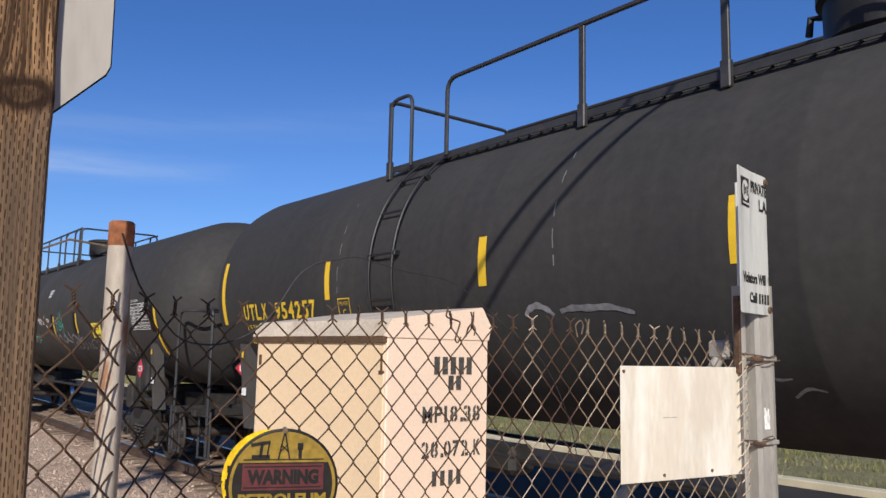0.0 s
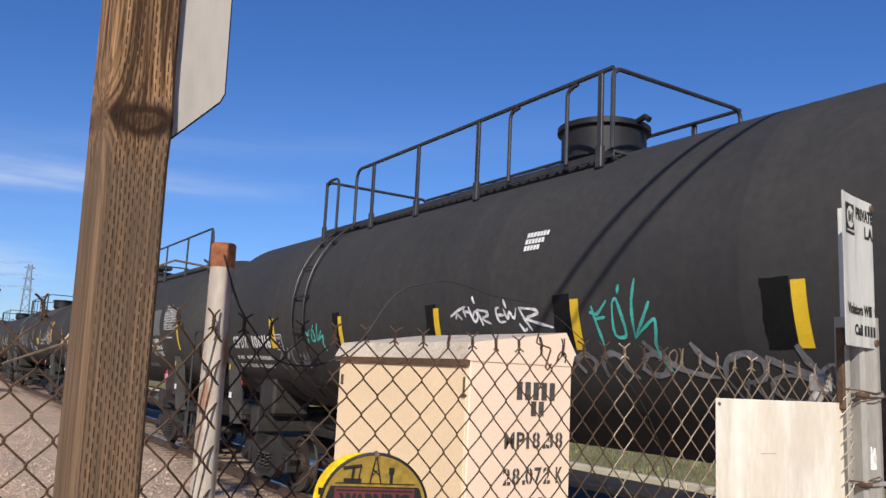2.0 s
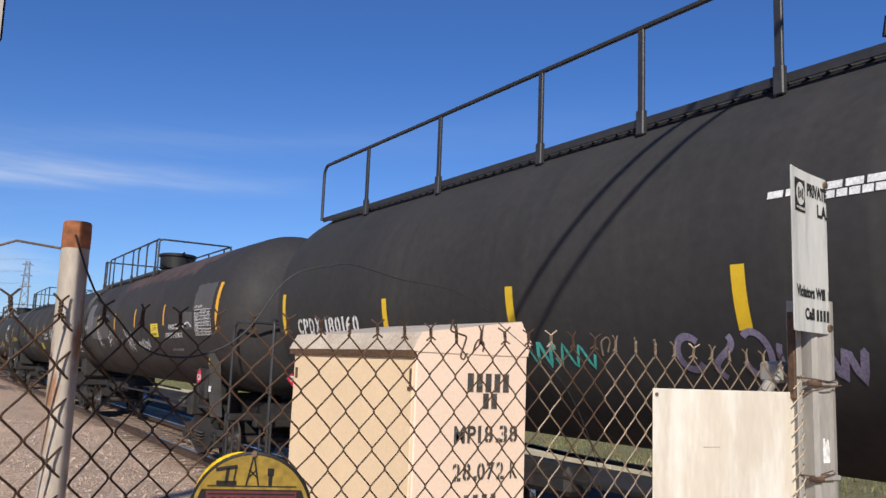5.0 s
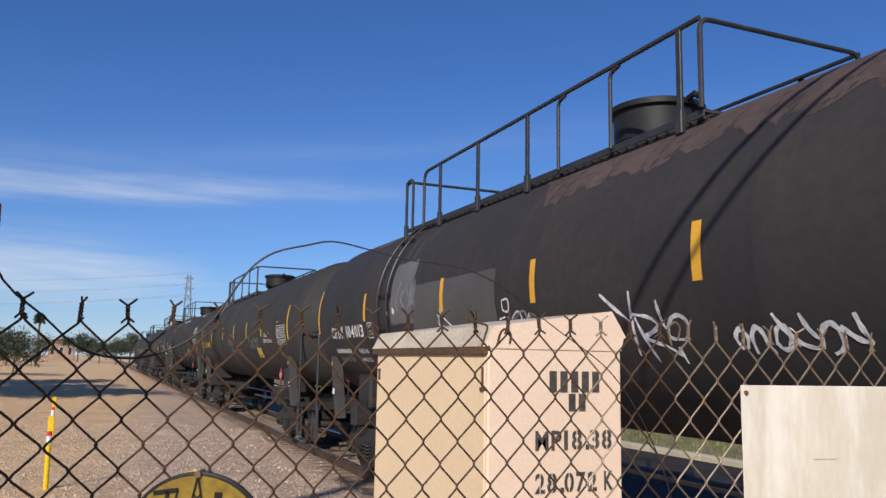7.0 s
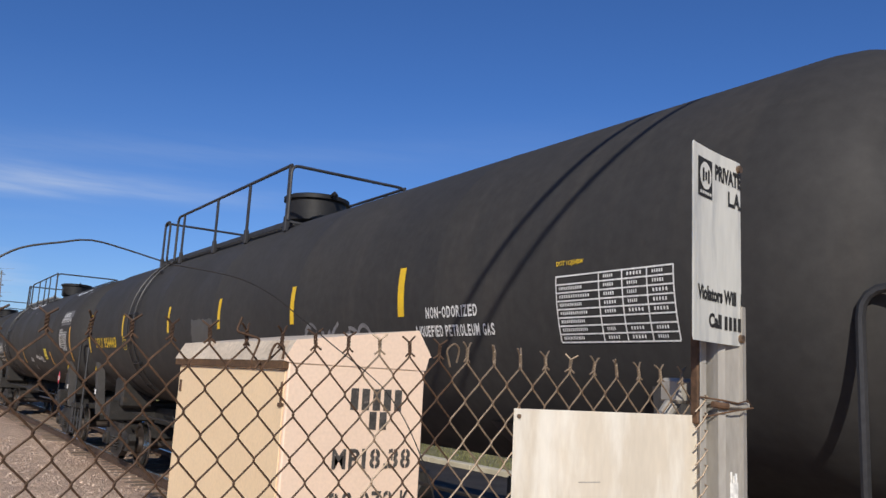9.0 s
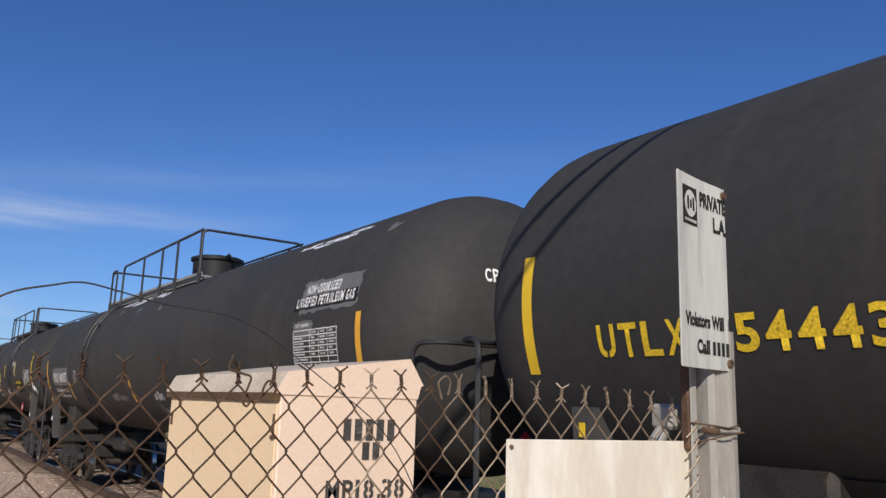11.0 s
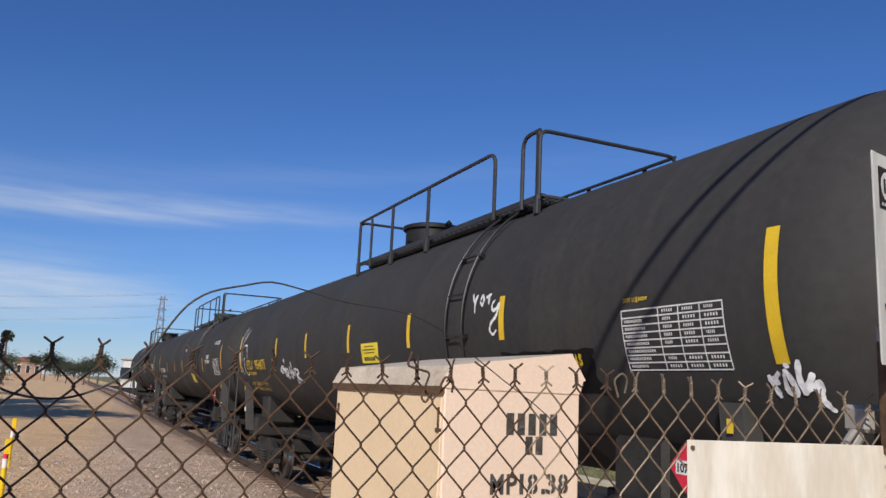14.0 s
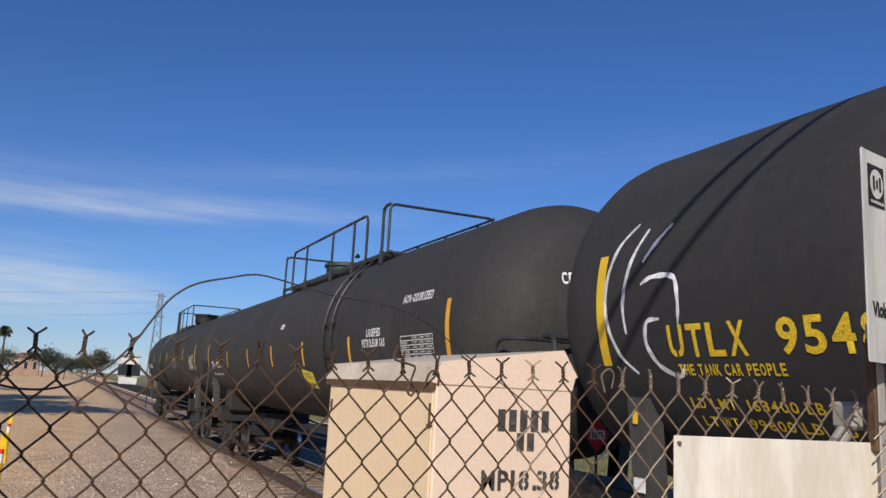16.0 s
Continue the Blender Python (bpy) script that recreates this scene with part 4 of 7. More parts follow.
def build_fence():
    fence = thing("chain_link_fence", "rusty chain-link fence with twisted barbed wire ends along its top", "fence", FENCE)
    a, half = 0.0366, 0.0455          # sideways swing and half a mesh's height
    r, n = 0.0022, 41

    def wire_mesh(flip, material):
        bm = bmesh.new()
        pts = []
        for k in range(n + 1):
            s = 1 if (k % 2 == 0) != flip else -1
            z = -k * half
            for dz, du, dv in ((0.006, 0.44, 0.4), (0.0, 0.535, 1.0), (-0.006, 0.44, 0.4)):
                pts.append((s * a * du, s * 0.0026 * dv, z + dz))
        add_tube(bm, pts, r, 5)
        return mesh_of(bm, material, True)

    meshes = {m: [wire_mesh(False, m), wire_mesh(True, m)] for m in (WIRE, WIRE_RUST)}
    bm = bmesh.new()                  # one twisted end: two wires wound round each other, splayed at the tip
    for ph in (0, math.pi):
        pts = [(math.cos(ph) * 0.012, 0, -0.012)]
        pts += [(math.cos(ph + f * 11) * 0.0026, math.sin(ph + f * 11) * 0.0026, -0.004 + 0.024 * f) for f in [i / 14 for i in range(15)]]
        pts += [(math.cos(ph) * 0.010, 0.002, 0.028), (math.cos(ph) * 0.0165, 0.003, 0.033)]
        add_tube(bm, pts, r * 1.02, 5)
    knots = {WIRE: mesh_of(bm.copy(), WIRE, True), WIRE_RUST: mesh_of(bm, WIRE_RUST, True)}
    rng = random.Random(3)
    u = -1.003 - a * 0.5 - 44 * a * 1.11
    i = 0
    while u < 0.60:
        top = fence_top(u) - 0.032
        if i % 2 == 0:                 # rust thins out towards the gate post
            metal = WIRE_RUST if rng.random() < (-0.02 - u) / 0.42 else WIRE
        ob = part("wire", meshes[metal][i % 2], metal, fence)
        ob.matrix_basis = pose(u + rng.uniform(-0.001, 0.001), fence_v(u), top, rng.uniform(-0.15, 0.15), 0, 45 if -1.64 < u < -1.4 else 0) @ Matrix.Diagonal((1.45 if -1.64 < u < -1.4 else 1.11 if u < -1.02 else 1.0, 1, 1, 1))
        if i % 2 == 0:
            tw = part("twisted_end", knots[metal], metal, fence)
            tw.matrix_basis = pose(u + a * 0.5, fence_v(u + a * 0.5), top + 0.010, rng.uniform(-8, 8), rng.uniform(-6, 6), rng.uniform(-70, 70))
        u += a * (1.11 if u < -1.03 else 1.0)
        i += 1
    # bent strands that stick up out of the mesh
    part("bent_wire", tube_bm(round_path([(-0.652, -0.008, 1.563), (-0.662, -0.012, 1.534), (-0.645, -0.012, 1.530), (-0.612, -0.012, 1.522), (-0.628, -0.008, 1.469), (-0.617, -0.006, 1.460), (-0.607, -0.006, 1.479)], 0.008, 3), r * 1.15, 6), WIRE_RUST, fence)
    part("bent_wire", tube_bm(round_path([(-0.590, -0.006, 1.480), (-0.585, -0.010, 1.505), (-0.577, -0.012, 1.517), (-0.560, -0.012, 1.507), (-0.562, -0.008, 1.484)], 0.008, 3), r * 1.15, 6), WIRE_RUST, fence)
    part("bent_wire", tube_bm(round_path([(-0.17, -0.004, 1.49), (-0.185, -0.010, 1.528), (-0.165, -0.012, 1.545), (-0.150, -0.010, 1.532), (-0.155, -0.006, 1.50)], 0.010, 3), r * 1.1, 6), WIRE, fence)
    part("tension_wire", tube_bm([(-1.95, -0.30, 1.42), (-1.86, -0.235, 1.46), (-1.81, -0.215, 1.54), (-1.74, -0.185, 1.61), (-1.66, -0.15, 1.65), (-1.55, -0.10, 1.645)], 0.0024, 6), WIRE, fence, "loose tension wire")
    part("stray_end", tube_bm([(-1.765, -0.195, 1.59), (-1.78, -0.20, 1.583), (-1.80, -0.21, 1.62), (-1.793, -0.21, 1.643), (-1.778, -0.205, 1.663), (-1.783, -0.205, 1.676)], 0.0018, 5), WIRE, fence)


def build_cable():
    cable = thing("loose_cable", "stiff black cable looped over the top of the fence", "cable", FENCE)
    pts = [(-1.56, -0.155, 1.672), (-1.515, -0.13, 1.568), (-1.46, -0.07, 1.512), (-1.41, -0.03, 1.462), (-1.36, -0.008, 1.443), (-1.30, -0.008, 1.442), (-1.25, -0.008, 1.458), (-1.206, -0.008, 1.484), (-1.165, -0.008, 1.528), (-1.127, -0.008, 1.590), (-1.10, -0.008, 1.627), (-1.06, -0.008, 1.655), (-1.0, -0.008, 1.672),
           (-0.947, -0.008, 1.683), (-0.88, -0.008, 1.672), (-0.80, -0.008, 1.655), (-0.73, -0.008, 1.649), (-0.664, -0.008, 1.640), (-0.60, -0.008, 1.616), (-0.54, -0.008, 1.578), (-0.45, -0.008, 1.516), (-0.345, -0.008, 1.445), (-0.28, -0.008, 1.372), (-0.228, -0.008, 1.28), (-0.19, -0.006, 1.19), (-0.17, -0.004, 1.10)]
    out = []
    for i in range(len(pts) - 1):      # a smooth run through the points
        p0, p1, p2, p3 = (Vector(pts[max(0, min(len(pts) - 1, i + k))]) for k in (-1, 0, 1, 2))
        for f in (0, 0.33, 0.66):
            out.append(0.5 * (2 * p1 + (p2 - p0) * f + (2 * p0 - 5 * p1 + 4 * p2 - p3) * f * f + (3 * p1 - p0 - 3 * p2 + p3) * f ** 3))
    out.append(Vector(pts[-1]))
    n = len(out)
    part("strand", tube_bm(out, [0.0022 - 0.0009 * max(0, min(1, (i - n * 0.45) / (n * 0.2))) for i in range(n)], 6), CABLE, cable, smooth=True)


def build_posts():
    rust = thing("pipe_post", "leaning white-grey steel pipe post with a rust-orange top", "fence post", pose(0.830, -0.205, 0.019, 0.3, -0.3, 0))
    part("pipe", tube_bm([(0, 0, -0.5), (0, 0, 1.0), (0, 0, 1.655)], 0.0262, 20), PIPE, rust, smooth=True)
    bm = bmesh.new()
    add_lathe(bm, [(0.0268, 1.628), (0.0272, 1.65), (0.0268, 1.678), (0.023, 1.682)], 20)
    part("cap", bm, PIPE_RUST, rust, "rusted cap")
    gal = thing("gate_post", "thick galvanised steel post with a wire tie", "fence post", FENCE @ pose(0.656, -0.016, 0))
    prof = [(-0.056, -0.050), (-0.036, -0.056), (-0.034, -0.047), (0.026, -0.047), (0.029, -0.056), (0.048, -0.050), (0.048, 0.045), (-0.056, 0.045)]
    bm = bmesh.new()                                   # a rolled steel section: a shallow channel between two lips
    rings = [[bm.verts.new((x, y, z)) for x, y in prof] for z in (-0.6, 0.4, 1.2, 1.70)]
    for r0, r1 in zip(rings, rings[1:]):
        for k in range(len(prof)):
            bm.faces.new((r0[k], r0[(k + 1) % len(prof)], r1[(k + 1) % len(prof)], r1[k]))
    bm.faces.new(rings[-1])
    bmesh.ops.recalc_face_normals(bm, faces=bm.faces)
    part("channel", bm, POST_STEEL, gal)
    for z in (1.435, 1.14):
        part("clamp", box_bm(-0.060, 0.052, -0.060, 0.049, z - 0.008, z + 0.008, bevel=0.003), POST_STEEL, gal)
        part("clamp_bolt", tube_bm([(-0.085, -0.058, z), (-0.052, -0.062, z - 0.003), (-0.035, -0.062, z - 0.003)], 0.0085, 8), RUST_DARK, gal, "rusted clamp bolt")
    rng = random.Random(8)
    for k in range(11):                                # cut ends of the mesh hooked round the tension bar
        z = 0.98 + 0.0455 * k
        part("wire_end", tube_bm([(-0.112, -0.025, z - 0.022), (-0.094, -0.034, z), (-0.080, -0.036, z + 0.016 + rng.uniform(0, 0.008)), (-0.084, -0.02, z + 0.024)], 0.0022, 5), WIRE, gal)
    part("rusty_strip", box_bm(-0.098, -0.068, -0.02, 0.01, 1.38, 1.66, bevel=0.004), RUST_DARK, gal, "dark rusted tension bar")
    part("tension_bar", box_bm(-0.096, -0.074, -0.028, -0.022, 0.2, 1.60, bevel=0.002), POST_STEEL, gal)
    part("tie_wire", tube_bm([(-0.10, -0.03, 1.452), (-0.05, -0.062, 1.446), (0.0, -0.066, 1.44), (0.03, -0.07, 1.448), (0.045, -0.075, 1.43), (-0.02, -0.07, 1.42), (-0.09, -0.03, 1.40)], 0.0024, 6), RUST_DARK, gal)
    part("tie_wire", tube_bm([(-0.10, -0.03, 1.15), (-0.03, -0.064, 1.145), (0.02, -0.064, 1.155), (0.0, -0.07, 1.165), (-0.09, -0.03, 1.13)], 0.0024, 6), RUST_DARK, gal)
    bm = box_bm(-0.012, 0.016, -0.0492, -0.0468, 1.185, 1.235, bevel=0.0008)
    for x, top in ((-0.008, 1.262), (0.001, 1.252), (0.010, 1.258)):
        add_box(bm, x - 0.003, x + 0.003, -0.0491, -0.0468, 1.228, top, 0.0006)
    part("paint_daub", bm, WHITE_BAND, gal, "white paint daub")
    brace = thing("brace_pipe", "slanted weathered pipe brace behind the fence", "brace", FENCE)
    part("pipe", tube_bm([(0.62, 0.07, 1.49), (0.40, 0.1, 1.20), (-0.35, 0.2, 0.5), (-0.9, 0.26, -0.3)], 0.021, 12), POST_STEEL, brace)
    part("collar", box_bm(0.555, 0.63, 0.03, 0.11, 1.43, 1.50, bevel=0.01), POST_STEEL, brace)


def build_panel():
    panel = thing("blank_sign", "blank beige metal sign with weathered paint, wired to the fence", "sign", FENCE @ pose(0, -0.014, 0))
    part("plate", box_bm(0.0, 0.612, -0.0015, 0.0015, 1.029, 1.403, bevel=0.001), PANEL, panel)
    for u, z in ((0.012, 1.386), (0.600, 1.388), (0.19, 1.047), (0.42, 1.05)):
        part("screw", tube_bm([(u, -0.006, z), (u, 0.004, z)], 0.005, 10), SCREW, panel)
    part("scratch", box_bm(0.19, 0.255, -0.0022, -0.0014, 1.232, 1.235), SIGN_BACK, panel)


def build_private_sign():
    base = Matrix.Translation((2.786, -0.490, 0)) @ Matrix.Rotation(math.atan2(0.05, 0.276), 4, "Z")
    sign = thing("warning_notice", "bent white private property notice bolted to a steel post", "sign", base)
    bm = bmesh.new()
    prof = [(0.0, 0.0), (0.006, -0.0008)] + [(0.28 * f, 0.006 * math.sin(f * 3.1)) for f in (0.1, 0.3, 0.5, 0.7, 0.9)] + [(0.277, 0.002), (0.283, 0.012), (0.286, 0.05), (0.287, 0.12)]
    rows = [(1.592, 0.004), (1.60, 0.0), (1.75, 0.0), (1.95, 0.0), (2.098, 0.0), (2.106, 0.004)]
    front = [[bm.verts.new((u + (ins if j == 0 else 0), v, z)) for j, (u, v) in enumerate(prof)] for z, ins in rows]
    for r0, r1 in zip(front, front[1:]):
        for k in range(len(prof) - 1):
            bm.faces.new((r0[k], r0[k + 1], r1[k + 1], r1[k]))
    geom = bmesh.ops.extrude_face_region(bm, geom=bm.faces[:])
    bmesh.ops.translate(bm, vec=(0.0012, 0.002, 0), verts=[g for g in geom["geom"] if isinstance(g, bmesh.types.BMVert)])
    bmesh.ops.recalc_face_normals(bm, faces=bm.faces)
    part("sheet", bm, SIGN_WHITE, sign)

    def ink(name, b, u, z, label=""):
        for v in b.verts:
            x, y = v.co.x + u, v.co.y + z
            v.co = (x, 0.006 * math.sin(min(x, 0.28) / 0.28 * 3.1) - 0.0015, y)
        part(name, b, BLACK_INK, sign, label)

    ink("emblem", quad_bm(0, 0.084, 0, 0.105, 6, 1), 0.032, 1.968, "black emblem tile")
    ring = bmesh.new()
    bmesh.ops.create_circle(ring, cap_ends=True, segments=28, radius=0.034)
    for v in ring.verts:
        x, y = v.co.x + 0.074, v.co.y * 1.08 + 2.026
        v.co = (x, 0.006 * math.sin(x / 0.28 * 3.1) - 0.003, y)
    part("emblem_disc", ring, SIGN_WHITE, sign)
    for u, w in ((0.053, 0.010), (0.085, 0.010), (0.069, 0.010)):
        b = quad_bm(0, w, 0, 0.036 if u != 0.069 else 0.022)
        for v in b.verts:
            x, y = v.co.x + u, v.co.y + (2.008 if u != 0.069 else 2.014)
            v.co = (x, 0.006 * math.sin(x / 0.28 * 3.1) - 0.0045, y)
        part("emblem_bar", b, BLACK_INK, sign)
    b = bars_bm(5, 0.07, 0.008)
    for v in b.verts:
        x, y = v.co.x + 0.04, v.co.y + 1.975
        v.co = (x, 0.006 * math.sin(x / 0.28 * 3.1) - 0.0035, y)
    part("emblem_bar", b, SIGN_WHITE, sign)
    ink("wording", text_bm("PRIVATE", 0.044, 0.143, 0.0022), 0.133, 2.028)
    ink("wording", text_bm("L.A.", 0.044, 0.072, 0.002), 0.205, 1.968)
    ink("wording", text_bm("Violators Will", 0.038, 0.215, 0.0018), 0.030, 1.698)
    ink("wording", bars_bm(1, 0.008, 0.036), 0.270, 1.699)
    ink("wording", text_bm("Call", 0.038, 0.072, 0.0018), 0.094, 1.630)
    ink("number_bar", bars_bm(4, 0.095, 0.036, 0.35), 0.182, 1.630)
    for u, z in ((0.262, 2.085), (0.268, 1.612)):
        part("bolt", tube_bm([(u, -0.008, z), (u, 0.03, z)], 0.011, 12), SCREW, sign)


def build_wood_post():
    post = thing("wooden_post", "weathered brown square timber post with a knot", "post", pose(0.531, -0.752, 0, 0.0, -1.0, 5))
    bm = bmesh.new()
    rng = random.Random(1)
    w = 0.0455
    rings = []
    for k in range(50):
        z = -0.5 + k * 0.06
        ring = []
        for sx, sy in ((-1, -1), (1, -1), (1, 1), (-1, 1)):
            for du, dv in ((0.0, 0.005), (0.005, 0.0)):
                if sx * sy > 0:
                    du, dv = dv, du
                    du, dv = (0.0, 0.005) if (du, dv) == (0.005, 0.0) else (0.005, 0.0)
                ring.append((sx * (w - du), sy * (w - dv)))
        ring = sorted(ring, key=lambda p: math.atan2(p[1], p[0]))
        bulge = 0.004 * math.exp(-((z - 1.777) / 0.025) ** 2)
        rings.append([bm.verts.new((x * (1 + 0.012 * noise.noise((x * 30, y * 30, z * 4)) + bulge * 12 * (1 if y < 0 else 0)), y * (1 + 0.012 * noise.noise((x * 30 + 9, y * 30, z * 4)) + bulge * 8 * (1 if y < 0 else 0)), z)) for x, y in ring])
    for r0, r1 in zip(rings, rings[1:]):
        for k in range(8):
            bm.faces.new((r0[k], r0[(k + 1) % 8], r1[(k + 1) % 8], r1[k]))
    bm.faces.new(rings[-1])
    bmesh.ops.recalc_face_normals(bm, faces=bm.faces)
    part("timber", bm, WOOD, post)
    # the back of a clipped-corner sign that faces away
    back = thing("sign_back", "back of a grey metal road sign with clipped corners", "sign", pose(0.531, -0.778, 0, 0, -1.0, 0))
    hw = 0.127
    pts = [(0.044, 2.20), (0.044, 1.753), (hw - 0.006, 1.832), (hw, 1.846), (hw, 2.09), (0.10, 2.20)]
    bm = bmesh.new()
    f = bm.faces.new([bm.verts.new((x, 0, z)) for x, z in pts])
    ext = bmesh.ops.extrude_face_region(bm, geom=[f])
    bmesh.ops.translate(bm, vec=(0, 0.003, 0), verts=[g for g in ext["geom"] if isinstance(g, bmesh.types.BMVert)])
    bmesh.ops.recalc_face_normals(bm, faces=bm.faces)
    part("plate", bm, SIGN_BACK, back)
    part("rim", tube_bm([(x, 0.004, z) for x, z in pts[1:]], 0.0028, 6), SIGN_BLACK, back, "dark painted edge")


def build_pipeline_marker():
    mark = thing("pipeline_marker", "round yellow and black petroleum pipeline warning sign on a yellow post", "sign", pose(1.194, -0.292, 0, 0, 0, -24))
    part("post", tube_bm([(0.0, 0.075, -0.5), (0.0, 0.075, 0.6), (0.0, 0.075, 1.02)], 0.05, 18), PLASTIC_YELLOW, mark)
    bm = bmesh.new()                                   # the second face of the marker, turned away
    add_lathe(bm, [(0.0, -0.004), (0.121, -0.004), (0.1245, 0.0), (0.121, 0.004), (0.0, 0.004)], 44, "y")
    side = part("side_face", bm, PLASTIC_YELLOW, mark, "bright yellow second face with black printing")
    side.matrix_basis = pose(-0.024, 0.075, 1.118, 0, 0, -24)
    for x0, x1, z0, z1 in ((-0.108, -0.07, 0.02, 0.036), (-0.112, -0.06, -0.02, 0.004), (-0.11, -0.06, -0.055, -0.035)):
        part("printing", box_bm(x0, x1, -0.006, -0.0042, z0, z1), SIGN_BLACK, side)
    cz, r = 1.127, 0.1255
    bm = bmesh.new()
    add_lathe(bm, [(0.0, 0.0), (r - 0.004, 0.0), (r, 0.002), (r, 0.010), (r - 0.006, 0.013), (0, 0.013)], 48, "y", (0, -0.013, cz))
    part("disc", bm, SIGN_BLACK, mark, "black-rimmed disc")

    def flat(name, b, mt, lift):
        for v in b.verts:
            v.co = (v.co.x, -0.013 - lift, v.co.y + cz)
        part(name, b, mt, mark)

    bm = bmesh.new()
    arc = [math.radians(a) for a in range(25, 156, 5)]
    bm.faces.new([bm.verts.new((math.cos(a) * r * 0.945, math.sin(a) * r * 0.945, 0)) for a in arc])
    flat("yellow_field", bm, SIGN_YELLOW_SHADED, 0.001)
    bm = bmesh.new()
    outer = [bm.verts.new((math.cos(a) * r * 0.95, math.sin(a) * r * 0.95, 0)) for a in [k * math.tau / 60 for k in range(60)]]
    inner = [bm.verts.new((math.cos(a) * r * 0.895, math.sin(a) * r * 0.895, 0)) for a in [k * math.tau / 60 for k in range(60)]]
    for k in range(60):
        bm.faces.new((outer[k], outer[(k + 1) % 60], inner[(k + 1) % 60], inner[k]))
    flat("ring", bm, SIGN_YELLOW_SHADED, 0.0014)
    flat("red_field", quad_bm(-0.091, 0.091, -0.011, 0.047), SIGN_RED_SHADED, 0.001)
    for k, (x0, x1, z0, z1) in enumerate(((-0.087, 0.087, 0.0395, 0.0425), (-0.087, 0.087, -0.0065, -0.0035))):
        flat("inner_line", quad_bm(x0, x1, z0, z1), SIGN_BLACK, 0.002)
    flat("wording", moved(text_bm("WARNING", 0.034, 0.160, 0.0022), -0.080, 0.001), SIGN_BLACK, 0.002)
    flat("wording", moved(text_bm("PETROLEUM", 0.027, 0.196, 0.0012), -0.098, -0.045), SIGN_YELLOW_SHADED, 0.002)
    flat("wording", moved(text_bm("PIPELINE", 0.025, 0.15, 0.0012), -0.075, -0.080), SIGN_YELLOW_SHADED, 0.002)
    bm = bmesh.new()                                   # little derrick, pump jack and fuel pump
    for a, b, w in (((-0.012, 0.05), (0, 0.112), 0.003), ((0.012, 0.05), (0, 0.112), 0.003), ((-0.009, 0.066), (0.006, 0.082), 0.002), ((0.009, 0.066), (-0.006, 0.082), 0.002), ((-0.008, 0.082), (0.008, 0.068), 0.002),
                    ((-0.07, 0.082), (-0.03, 0.088), 0.007), ((-0.05, 0.055), (-0.047, 0.085), 0.006), ((-0.036, 0.055), (-0.032, 0.087), 0.003), ((-0.068, 0.056), (-0.03, 0.056), 0.008), ((-0.085, 0.05), (0.085, 0.05), 0.002),
                    ((0.034, 0.052), (0.034, 0.075), 0.007), ((0.028, 0.078), (0.04, 0.078), 0.014)):
        rb = ribbon_bm([(a[0] * 1.06, a[1] * 1.02 + 0.006), (b[0] * 1.06, b[1] * 1.02 + 0.006)], w * 1.1)
        me = bpy.data.meshes.new("tmp")
        rb.to_mesh(me)
        rb.free()
        bm.from_mesh(me)
        bpy.data.meshes.remove(me)
    flat("pictogram", bm, SIGN_BLACK, 0.003)
    part("bolt", tube_bm([(0, -0.02, cz + r * 0.97), (0, 0.01, cz + r * 0.97)], 0.006, 10), SCREW, mark)


